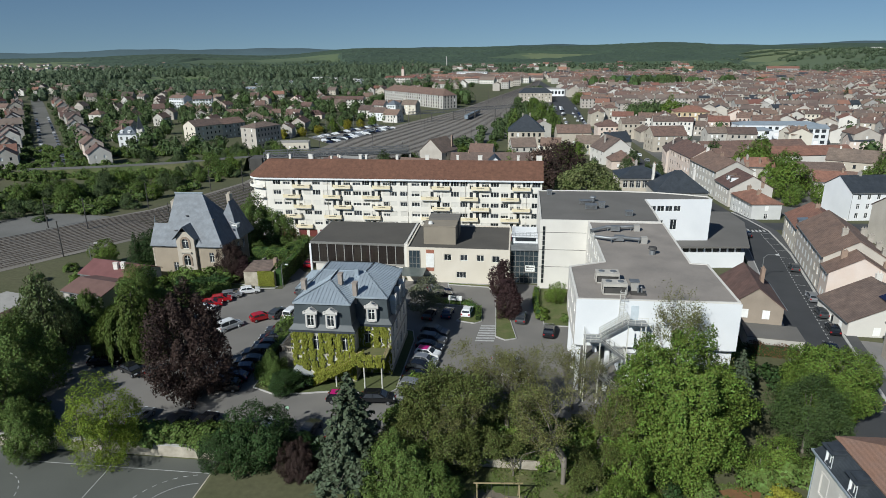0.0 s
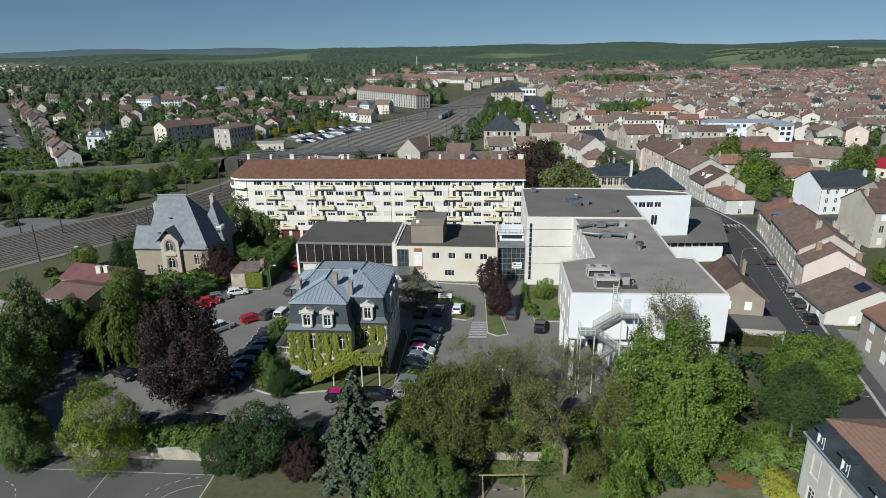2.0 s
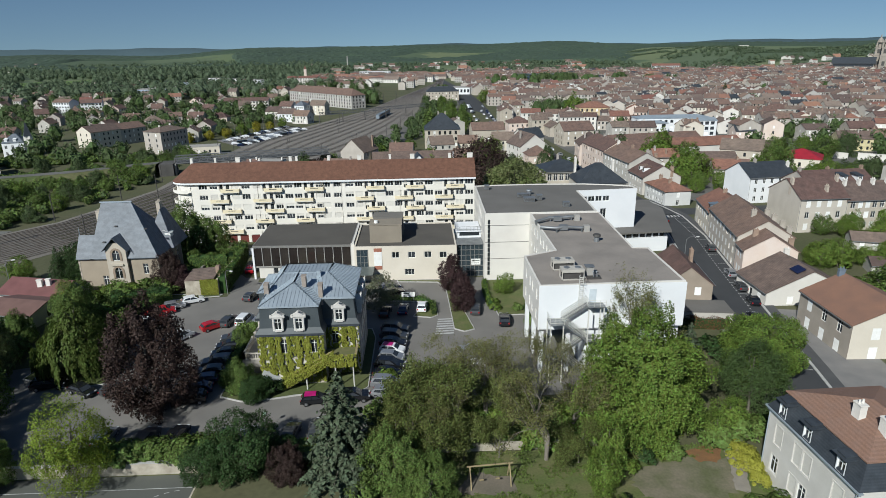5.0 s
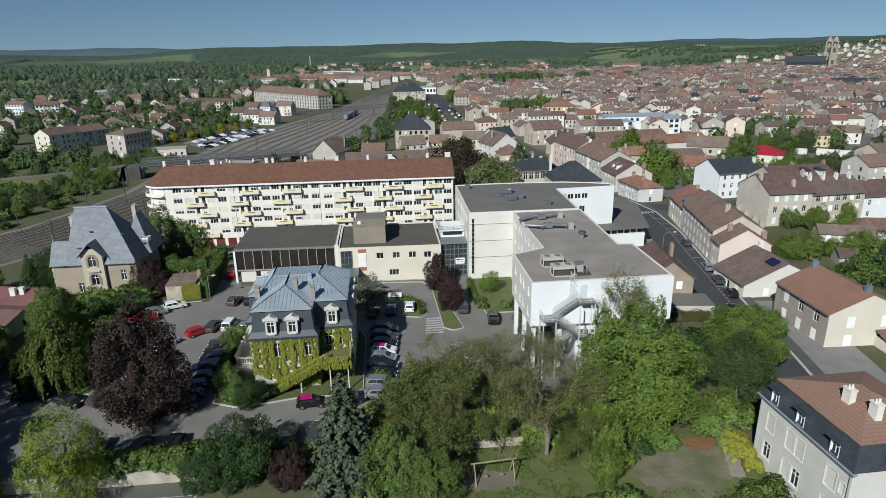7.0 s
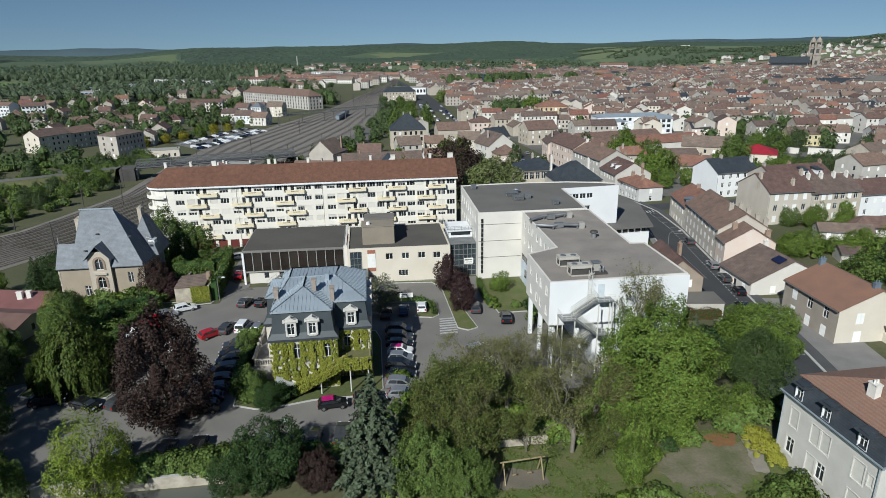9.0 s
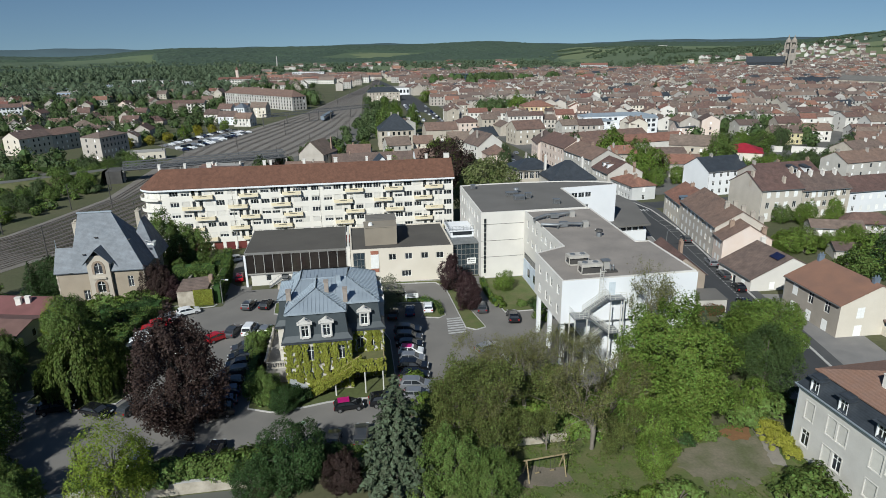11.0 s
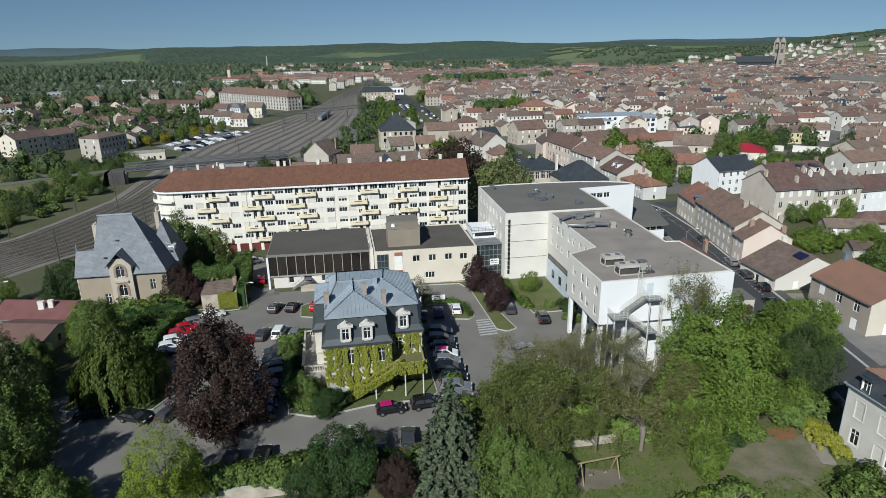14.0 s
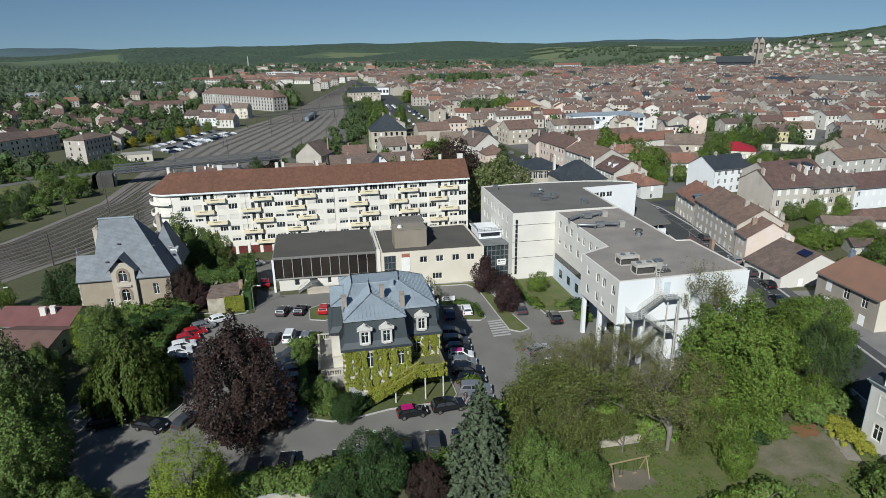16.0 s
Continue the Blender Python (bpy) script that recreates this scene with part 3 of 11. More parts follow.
def leaf_mesh(name, pos, nrm, size, material, ratio=0.55, rng=None, hang=None):
    """Many small four-cornered leaves at pos, facing nrm."""
    rng = rng or np.random.default_rng(1)
    n = len(pos)
    nrm = nrm / np.maximum(np.linalg.norm(nrm, axis=1, keepdims=True), 1e-6)
    r = rng.normal(size=(n, 3)) if hang is None else np.tile(np.array(hang), (n, 1)) + rng.normal(size=(n, 3)) * 0.3
    u = r - nrm * np.sum(r * nrm, axis=1, keepdims=True)
    u /= np.maximum(np.linalg.norm(u, axis=1, keepdims=True), 1e-6)
    w = np.cross(nrm, u)
    s = (size * rng.uniform(0.65, 1.3, n))[:, None]
    bend = nrm * s * 0.18
    v = np.empty((n, 4, 3))
    v[:, 0] = pos - u * s * 0.5
    v[:, 1] = pos + w * s * ratio * 0.5 + bend
    v[:, 2] = pos + u * s * 0.5
    v[:, 3] = pos - w * s * ratio * 0.5 + bend
    d = bpy.data.meshes.new(name)
    d.vertices.add(n * 4)
    d.vertices.foreach_set("co", v.reshape(-1))
    d.loops.add(n * 4)
    d.loops.foreach_set("vertex_index", np.arange(n * 4, dtype=np.int32))
    d.polygons.add(n)
    d.polygons.foreach_set("loop_start", np.arange(0, n * 4, 4, dtype=np.int32))
    d.materials.append(material)
    d.update(calc_edges=True)
    return d


def crown_points(rng, n, H0, H1, R, clumps, shape="round", clump=0.2, uneven=0.25):
    """Points of leaf clumps that fill the outer part of a crown from H0 to H1."""
    c = []
    zc, zr = (H0 + H1) / 2, (H1 - H0) / 2
    ph = rng.uniform(0, 6.28, 6)
    while len(c) < clumps:
        d = rng.normal(size=3)
        d /= np.linalg.norm(d)
        k = rng.uniform(0.45, 1.0) ** 0.6
        az = math.atan2(d[1], d[0])
        wob = 1 + uneven * (math.sin(2 * az + ph[0] + 2 * d[2]) * 0.5 + math.sin(3 * az + ph[1] - 3 * d[2]) * 0.4 + math.sin(5 * az + ph[2] + 4 * d[2]) * 0.25)
        rr = R
        if shape == "cone":
            rr = R * (1 - (d[2] + 1) / 2) * 1.5
        elif shape == "egg":
            rr = R * (1.0 - 0.25 * d[2])
        elif shape == "dome":
            if d[2] < -0.45:
                continue
        c.append((d[0] * rr * k * wob, d[1] * rr * k * wob, zc + d[2] * zr * k * (0.85 + 0.15 * wob), k))
    c = np.array(c)
    per = rng.multinomial(n, np.ones(clumps) / clumps)
    idx = np.repeat(np.arange(clumps), per)
    off = rng.normal(size=(n, 3))
    off /= np.linalg.norm(off, axis=1, keepdims=True)
    rad = R * clump * rng.uniform(0.6, 1.3, clumps)[idx] * rng.uniform(0.3, 1, n) ** 0.5
    off[:, 2] *= 0.75
    p = c[idx, :3] + off * rad[:, None]
    out = p - np.array([0, 0, zc - 0.3 * zr])
    out /= np.maximum(np.linalg.norm(out, axis=1, keepdims=True), 1e-6)
    nr = off * 0.6 + out * 0.6 + rng.normal(size=(n, 3)) * 0.38 + np.array([-0.12, -0.1, 0.45])
    return p, nr, c


def waves(rng, P, freq, n=16):
    """Smooth noise in -1..1 from a few random waves."""
    k = rng.normal(size=(n, 3)) * freq
    ph = rng.uniform(0, 6.283, n)
    return np.sin(P @ k.T + ph).sum(1) / math.sqrt(n * 0.5) * 0.6


def cells(rng, d, n):
    """Nearest of n lobes for each direction: the lobe's own random height and how near its middle it is."""
    c = rng.normal(size=(n, 3)).astype(np.float32)
    c /= np.linalg.norm(c, axis=1, keepdims=True)
    h = rng.uniform(-1, 1, n)
    width = math.sqrt(4.0 / n) * 1.15
    best, who = np.empty(len(d)), np.empty(len(d), int)
    for i in range(0, len(d), 20000):
        q = d[i:i + 20000].astype(np.float32) @ c.T
        w = q.argmax(1)
        who[i:i + 20000] = w
        best[i:i + 20000] = q[np.arange(len(q)), w]
    ang = np.arccos(np.clip(best, -1, 1)) / width
    return h[who], np.sqrt(np.clip(1 - ang * ang, 0, 1))


def dome_points(rng, n, H0, H1, R, shape="round", lumps=0.10, tufts=0.07, gaps=0.35, lobes=46, droop=0.25):
    """Leaves in the outer layers of one uneven crown, built of many drooping lobes with gaps between them."""
    zc, zr = (H0 + H1) / 2, (H1 - H0) / 2
    st = rng.integers(0, 99999)
    d = rng.normal(size=(int(n * 1.7), 3))
    d /= np.linalg.norm(d, axis=1, keepdims=True)
    g = np.random.default_rng(st)
    big, fine = waves(g, d, 1.6), waves(g, d, 12.0)
    warp = d + 0.06 * np.column_stack([waves(g, d, 6), waves(g, d, 6), waves(g, d, 6)])
    h1, b1 = cells(g, warp * np.array([1, 1, 0.8]) / np.linalg.norm(warp * np.array([1, 1, 0.8]), axis=1, keepdims=True), lobes)
    h2, b2 = cells(g, warp / np.linalg.norm(warp, axis=1, keepdims=True), lobes * 6)
    keep = b1 * 0.7 + b2 * 0.5 + fine * 0.35 > gaps * 0.75 + rng.normal(size=len(d)) * 0.12
    d, big, fine, h1, b1, h2, b2 = (q[keep][:n] for q in (d, big, fine, h1, b1, h2, b2))
    m = len(d)
    k = 1 - np.abs(rng.normal(size=m)) * 0.10
    k = np.where(rng.random(m) < 0.16, rng.uniform(0.4, 0.92, m), k)
    r = (1 + lumps * big + lumps * 1.3 * h1 + lumps * 1.9 * (b1 - 0.7) + tufts * (h2 * 0.6 + 1.2 * (b2 - 0.7)) + tufts * 0.5 * fine) * k
    e = {"egg": 2.0, "tall": 2.7, "round": 2.2, "cone": 1.5}[shape]
    dz = d[:, 2]
    hor = np.maximum(1 - np.abs(dz) ** e, 0) ** (1 / e) / np.sqrt(np.maximum(1 - dz * dz, 1e-4))
    w = hor * (1 - {"egg": 0.26, "tall": 0.1, "round": 0.0, "cone": 0.45}[shape] * dz)
    p = np.column_stack([d[:, 0] * R * r * w, d[:, 1] * R * r * w, zc + dz * zr * r])
    p[:, 2] -= droop * R * 0.3 * (1 - b1) * (dz > -0.6)
    p += rng.normal(size=(m, 3)) * 0.09
    out = d * np.array([1 / R, 1 / R, 1 / zr])
    out /= np.linalg.norm(out, axis=1, keepdims=True)
    nr = out * 0.8 + rng.normal(size=(m, 3)) * 0.6 + np.array([-0.1, -0.1, 0.35])
    c = p[rng.choice(m, 40)] * np.array([0.8, 0.8, 0.95])
    return p, nr, c


def limbs(rng, H, base_r, targets, first=0.25, material=None):
    """A tapered trunk with limbs that reach towards the clumps."""
    bm = Mesh()
    top = H * 0.8
    lean = rng.normal(size=2) * 0.03 * H
    spine = [(lean[0] * t * t + 0.05 * math.sin(5 * t), lean[1] * t * t, top * t - 0.3 * (t == 0)) for t in np.linspace(0, 1, 8)]
    bm.tube(spine, [base_r * (1.25 if i == 0 else 1) * (1 - 0.85 * i / 7) + 0.02 for i in range(8)], 9)
    for q in targets:
        t = min(0.92, max(first, (q[2] / H) * 0.7 * rng.uniform(0.7, 1.05)))
        s = Vector((lean[0] * t * t, lean[1] * t * t, top * t))
        e = Vector(q[:3])
        mid = s.lerp(e, 0.5) + Vector((rng.normal() * 0.3, rng.normal() * 0.3, 0.06 * H * rng.uniform(0, 1)))
        r = base_r * (1 - 0.8 * t) * 0.5
        bm.tube([s, s.lerp(mid, 0.5), mid, e], [r, r * 0.75, r * 0.5, 0.02], 5)
    return bm


TREES = {}


def dome_kind(kind, material, H, R, n, size, shape="round", low=0.0, bark=None, seed=1, base_r=None, nl=16, lumps=0.10, tufts=0.07, gaps=0.35, ratio=0.6, lobes=46):
    rng = np.random.default_rng(seed)
    p, nr, c = dome_points(rng, n, H * low, H, R, shape, lumps, tufts, gaps, lobes)
    crown = leaf_mesh("crown", p, nr, size, material, ratio, rng)
    trunk = limbs(rng, H, base_r or H * 0.024, c[:nl]).data("trunk", bark or BARK, True)
    TREES[kind] = (trunk, crown)


def spruce_kind(kind, material, H, R, seed=1, levels=26, size=0.34, per=16):
    """A conifer: whorls of drooping boughs with needle sprays along them."""
    rng = np.random.default_rng(seed)
    bm = Mesh()
    bm.tube([(0, 0, -0.3), (0, 0, H * 0.5), (0, 0, H)], [H * 0.022, H * 0.012, 0.02], 7)
    P, N = [], []
    for i in range(levels):
        t = i / (levels - 1)
        z = H * (0.07 + 0.91 * t)
        L = R * (1 - t) ** 0.85 * rng.uniform(0.85, 1.1) + 0.15
        nb = max(4, int(11 * (1 - t) + 4))
        a0 = rng.uniform(0, 6.28)
        for k in range(nb):
            a = a0 + 6.283 * k / nb + rng.normal() * 0.15
            l = L * rng.uniform(0.75, 1.12)
            d = np.array([math.cos(a), math.sin(a), 0])
            e = np.array([0, 0, z]) + d * l + np.array([0, 0, -0.22 * l])
            if i % 2 == 0:
                bm.tube([(0, 0, z), tuple(e)], [0.04, 0.012], 4)
            m = max(5, int(per * l / R * 2.2))
            s = rng.uniform(0.12, 1.0, m) ** 0.8
            side = np.array([-d[1], d[0], 0])
            pos = np.array([0, 0, z]) + d * (s * l)[:, None] + np.array([0, 0, -0.22])[None] * (s * s * l)[:, None]
            pos = pos + side * (rng.uniform(-1, 1, m) * 0.26 * l * (1.1 - s))[:, None] + rng.normal(size=(m, 3)) * 0.05
            pos[:, 2] -= rng.uniform(0, 0.25, m)
            P.append(pos)
            N.append(np.array([0, 0, 0.8]) + d * 0.5 + rng.normal(size=(m, 3)) * 0.45)
    P, N = np.concatenate(P), np.concatenate(N)
    TREES[kind] = (bm.data("trunk", BARK, True), leaf_mesh("crown", P, N, size * 1.5, material, 0.5, rng))


def weeping_kind(kind, material, H, R, n, seed=1, size=0.35, strands=260):
    """Boughs that arch outwards with hanging curtains of leaves."""
    rng = np.random.default_rng(seed)
    bm = Mesh()
    bm.tube([(0, 0, -0.3), (0.2, 0, H * 0.35), (0, 0.2, H * 0.7)], [0.42, 0.32, 0.12], 8)
    P = []
    per = n // strands
    for s in range(strands):
        a, k = rng.uniform(0, 6.283), rng.uniform(0.0, 1) ** 0.6
        top = np.array([math.cos(a) * R * k, math.sin(a) * R * k, H * (1 - 0.66 * k ** 0.85) + rng.normal() * 0.3])
        if s % 9 == 0:
            bm.tube([(0, 0.1, H * 0.6), tuple(top * np.array([0.5, 0.5, 0.96]) - np.array([0, 0, 0.5])), tuple(top - np.array([0, 0, 0.5]))], [0.12, 0.08, 0.03], 4)
        L = rng.uniform(0.45, 0.97) * top[2]
        t = rng.uniform(0, 1, per)
        q = top + np.stack([np.full(per, math.cos(a)) * 0.35 * t, np.full(per, math.sin(a)) * 0.35 * t, -L * t], 1)
        P.append(q + rng.normal(size=(per, 3)) * np.array([0.2, 0.2, 0.1]) * (1.15 - t)[:, None])
    P = np.concatenate(P)
    N = P * np.array([1, 1, 0]) + rng.normal(size=P.shape) * 1.2 + np.array([0, 0, 1.0])
    TREES[kind] = (bm.data("trunk", BARK, True), leaf_mesh("crown", P, N, size * 1.4, material, 0.42, rng, hang=(0, 0, -1)))


def twiggy_kind(kind, material, H, R, leaves, seed=1, size=0.2, bark=None, base_r=0.28, spread=0.62, depth=6, low=0.22):
    """A tree that is still half bare: forked limbs and twigs, with few young leaves at their ends."""
    rng = np.random.default_rng(seed)
    bm = Mesh()
    tips = []

    def grow(p, d, length, r, k):
        n = 3
        pts, q, dd = [p], p, d
        for _ in range(n):
            dd = (dd + Vector(rng.normal(size=3) * (0.13 if k else 0.03)) + Vector((0, 0, 0.04))).normalized()
            q = q + dd * (length / n)
            pts.append(q)
        rr = [r, r * 0.88, r * 0.76, r * 0.66]
        bm.tube(pts, rr, 7 if k < 2 else 4 if k < 4 else 3)
        if k >= depth - 4:
            tips.extend(pts[1:])
        if k >= depth:
            return
        m = 2 if k > 1 and rng.random() < 0.55 else 3
        for i in range(m):
            ax = Vector(rng.normal(size=3)).cross(dd).normalized()
            nd = (dd + ax * spread * rng.uniform(0.6, 1.25)).normalized()
            grow(q if i < 2 else pts[2], nd, length * rng.uniform(0.66, 0.86), r * 0.5, k + 1)

    grow(Vector((0, 0, -0.2)), Vector((0.02, 0.02, 1)), H * low, base_r, 0)
    T = np.array([tuple(t) for t in tips])
    k = max(H / T[:, 2].max(), 0.1)
    kr = R / np.percentile(np.hypot(T[:, 0], T[:, 1]), 97)
    bm.v = [(x * (kr if z > H * low * 0.5 else 1), y * (kr if z > H * low * 0.5 else 1), z * k) for x, y, z in bm.v]
    T = T * np.array([kr, kr, k])
    tuft = T[rng.choice(len(T), max(60, len(T) // 3))]
    P = tuft[rng.integers(0, len(tuft), leaves)] + rng.normal(size=(leaves, 3)) * 0.3
    N = rng.normal(size=(leaves, 3)) + np.array([0, 0, 0.6])
    TREES[kind] = (bm.data("trunk", bark or BARK, True), leaf_mesh("crown", P, N, size, material, 0.6, rng))


def tree(kind, label, x, y, z=None, rot=0.0, scale=1.0, sz=None, name="tree", category="tree", group=""):
    ob = thing(name, label, category, x, y, G(x, y) if z is None else z, rot, group)
    ob.scale = (scale, scale, sz or scale)
    trunk, crown = TREES[kind]
    put("trunk", trunk, ob)
    put("crown", crown, ob)
    return ob


def hedge(label, pts, width, height, material, per=55, size=0.22, z=None, name="hedge", seed=3):
    """A clipped hedge along a line, its faces made of leaves over a solid core, darkened for inner shade."""
    rng = np.random.default_rng(seed)
    P, N = [], []
    core = Mesh()
    for a, b in zip(pts, pts[1:]):
        a, b = np.array(a, float), np.array(b, float)
        L = np.linalg.norm(b - a)
        d = (b - a) / L
        s = np.array([-d[1], d[0]])
        n = int(per * L * (2 * height + width))
        t, w = rng.uniform(0, L, n), rng.uniform(0, 2 * height + width, n)
        off = np.where(w < height, -width / 2, np.where(w > height + width, width / 2, w - height - width / 2))
        hh = np.where(w < height, w, np.where(w > height + width, 2 * height + width - w, height))
        bulge = 0.12 * np.sin(t * 1.7) + 0.1 * np.sin(t * 0.61 + 2)
        xy = a + d * t[:, None] + s * (off * (1 + 0.3 * bulge))[:, None]
        zz = np.array([G(*q) if z is None else z for q in xy]) + hh * (1 + bulge)
        P.append(np.column_stack([xy, zz]) + rng.normal(size=(n, 3)) * 0.09)
        nr = np.column_stack([s[0] * np.sign(off) * (hh < height), s[1] * np.sign(off) * (hh < height), (hh >= height) * 1.0])
        N.append(nr + rng.normal(size=(n, 3)) * 0.5)
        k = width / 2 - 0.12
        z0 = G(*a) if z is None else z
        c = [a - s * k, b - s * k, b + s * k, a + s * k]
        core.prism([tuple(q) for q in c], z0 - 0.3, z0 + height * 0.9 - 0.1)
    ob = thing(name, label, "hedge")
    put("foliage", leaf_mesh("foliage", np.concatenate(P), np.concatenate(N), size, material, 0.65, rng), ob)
    # Dark core colour stands in for the shade between the leaves.
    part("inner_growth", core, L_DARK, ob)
    return ob


def bush_kind(kind, material, R, H, n=2500, size=0.2, seed=1, clumps=26):
    rng = np.random.default_rng(seed)
    p, nr, c = crown_points(rng, n, -0.15 * H, H, R, clumps, "dome", 0.32, 0.3)
    bm = Mesh()
    for q in c[:7]:
        bm.tube([(0, 0, -0.1), tuple(q[:3] * 0.5 + np.array([0, 0, 0.15])), tuple(q[:3])], [0.05, 0.035, 0.012], 4)
    TREES[kind] = (bm.data("stem", BARK, True), leaf_mesh("foliage", p, nr, size, material, 0.62, rng))


def bush(kind, label, x, y, z=None, rot=0.0, scale=1.0, sz=None, group=""):
    ob = thing("bush", label, "bush", x, y, G(x, y) if z is None else z, rot, group)
    ob.scale = (scale, scale, sz or scale)
    a, b = TREES[kind]
    put("stem", a, ob)
    put("foliage", b, ob)
    return ob

# ---- land, roads, railway ----


def hill(x, y):
    """Height of the land beyond the town."""
    r = math.hypot(x, y)
    a = math.degrees(math.atan2(x, y))
    h = 0.0
    ridge = 46 + 6 * math.sin(a * 0.16 + 0.8) + 5 * math.sin(a * 0.47 + 2.0)
    ridge += 4 * smooth01(5, 18, a) - 14 * smooth01(20, 29, a) + 70 * smooth01(36, 50, a) - 34 * smooth01(-12, -28, a)
    far = 3300 + 300 * math.sin(a * 0.11 + 1.0) - 900 * smooth01(10, 32, a)
    h += ridge * smooth01(2250 - 1050 * smooth01(10, 32, a), far, r)
    h += 14 * smooth01(3200, 4300, r) * (0.5 + 0.5 * math.sin(a * 0.31 + r * 0.0011))
    h += 9 * noise.noise(Vector((x * 0.002, y * 0.002, 3))) * smooth01(1900, 2600, r)
    return h


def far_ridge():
    """The last hills, beyond all fields and woods, their blue standing for haze."""
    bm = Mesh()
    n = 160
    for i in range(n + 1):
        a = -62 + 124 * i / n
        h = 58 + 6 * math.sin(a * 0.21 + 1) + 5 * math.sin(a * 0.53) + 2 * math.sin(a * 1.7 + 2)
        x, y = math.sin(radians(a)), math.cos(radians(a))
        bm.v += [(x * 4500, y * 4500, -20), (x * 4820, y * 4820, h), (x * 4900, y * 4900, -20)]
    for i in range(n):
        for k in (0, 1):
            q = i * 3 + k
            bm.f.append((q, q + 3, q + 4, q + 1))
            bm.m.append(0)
    # Distance haze is put into this blue base colour.
    tagged(part("backdrop", bm, mat("haze_blue_hills", (0.085, 0.135, 0.15), (0.07, 0.115, 0.13), 1.0, scale=0.002, fine=0.02, vary=0.1, bump=0), smooth=True), "far wooded hills along the horizon, coloured blue for haze", "hills", "", "structure")


def ground_mesh():
    xs = sorted({*np.linspace(-75, 75, 51), *np.linspace(-260, 260, 66), *np.linspace(-900, 1100, 90), *np.linspace(-4600, 4600, 70), -33.6, -33.4, 15, 45, -82, -100})
    ys = sorted({*np.linspace(20, 180, 41), *np.linspace(180, 700, 70), *np.linspace(700, 1500, 45), *np.linspace(1500, 4700, 70), -300, -100, -30, 0, 58.7, 59.05, 125, 155, 170})
    bm = Mesh()
    nx = len(xs)
    for y in ys:
        for x in xs:
            bm.v.append((x, y, G(x, y) + hill(x, y)))
    for j in range(len(ys) - 1):
        for i in range(nx - 1):
            a = j * nx + i
            bm.f.append((a, a + 1, a + 1 + nx, a + nx))
            bm.m.append(0)
    return bm


def land_material():
    """Fields and meadows far off, rough grass near by."""
    m = mat("land", (0.062, 0.072, 0.029), (0.098, 0.094, 0.05), 0.95, scale=0.05, fine=1.4, vary=0.35, bump=0.4)
    nt = m.node_tree
    nd, ln = nt.nodes, nt.links
    p = nd["Principled BSDF"]
    old = p.inputs["Base Color"].links[0].from_socket
    tc = nd.new("ShaderNodeTexCoord")
    vo = nd.new("ShaderNodeTexVoronoi")
    vo.inputs["Scale"].default_value = 0.0042
    wob = nd.new("ShaderNodeTexNoise")
    wob.inputs["Scale"].default_value = 0.004
    ln.new(tc.outputs["Object"], wob.inputs["Vector"])
    add = nd.new("ShaderNodeMix")
    add.data_type = "VECTOR"
    add.inputs["Factor"].default_value = 0.35
    sc = nd.new("ShaderNodeVectorMath")
    sc.operation = "SCALE"
    sc.inputs["Scale"].default_value = 500
    ln.new(wob.outputs["Color"], sc.inputs[0])
    ad = nd.new("ShaderNodeVectorMath")
    ln.new(tc.outputs["Object"], ad.inputs[0])
    ln.new(sc.outputs[0], ad.inputs[1])
    ln.new(ad.outputs[0], vo.inputs["Vector"])
    ramp = nd.new("ShaderNodeValToRGB")
    ramp.color_ramp.interpolation = "CONSTANT"
    cols = [(0.0, (0.062, 0.09, 0.048)), (0.3, (0.105, 0.14, 0.066)), (0.5, (0.072, 0.104, 0.054)), (0.68, (0.13, 0.158, 0.076)), (0.85, (0.088, 0.118, 0.062))]
    e = ramp.color_ramp.elements
    for i, (q, c) in enumerate(cols):
        k = e[i] if i < 2 else e.new(q)
        k.position, k.color = q, (*c, 1)
    ln.new(vo.outputs["Color"], ramp.inputs["Fac"])
    sep = nd.new("ShaderNodeSeparateXYZ")
    ln.new(tc.outputs["Object"], sep.inputs[0])
    mr = nd.new("ShaderNodeMapRange")
    mr.inputs["From Min"].default_value = 900
    mr.inputs["From Max"].default_value = 1300
    ln.new(sep.outputs["Y"], mr.inputs["Value"])
    mix = nd.new("ShaderNodeMix")
    mix.data_type = "RGBA"
    ln.new(mr.outputs[0], mix.inputs["Factor"])
    ln.new(old, mix.inputs["A"])
    ln.new(ramp.outputs["Color"], mix.inputs["B"])
    ln.new(mix.outputs["Result"], p.inputs["Base Color"])
    return m


tagged(part("ground", ground_mesh(), land_material(), smooth=True), "rough grass, gardens and far green fields rising to low hills", "ground", "", "structure")
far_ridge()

sheet("car_park", [(-74, 59.6), (8, 59.6), (8, 71), (30, 71), (30, 92), (14, 96), (14, 116), (-1, 117.4), (-46, 117.6), (-46, 110.2), (-56, 108.6), (-60, 86), (-74, 82)],
      0.006, ASPHALT, "grey worn asphalt of a large tree-lined car park", "car park")
strip("lane", [(-44.5, 116), (-45.5, 135), (-47, 152), (-30, 158), (12, 158), (30, 172)], 5.5, 0.05, ASPHALT, label="narrow grey asphalt lane behind the glazed hall", category="lane")
sheet("sports_court", [(-80, 20), (-33.6, 20), (-33.6, 58.6), (-80, 58.6)], -1.24, COURT, "dark grey asphalt sports court with worn white lines", "sports court")

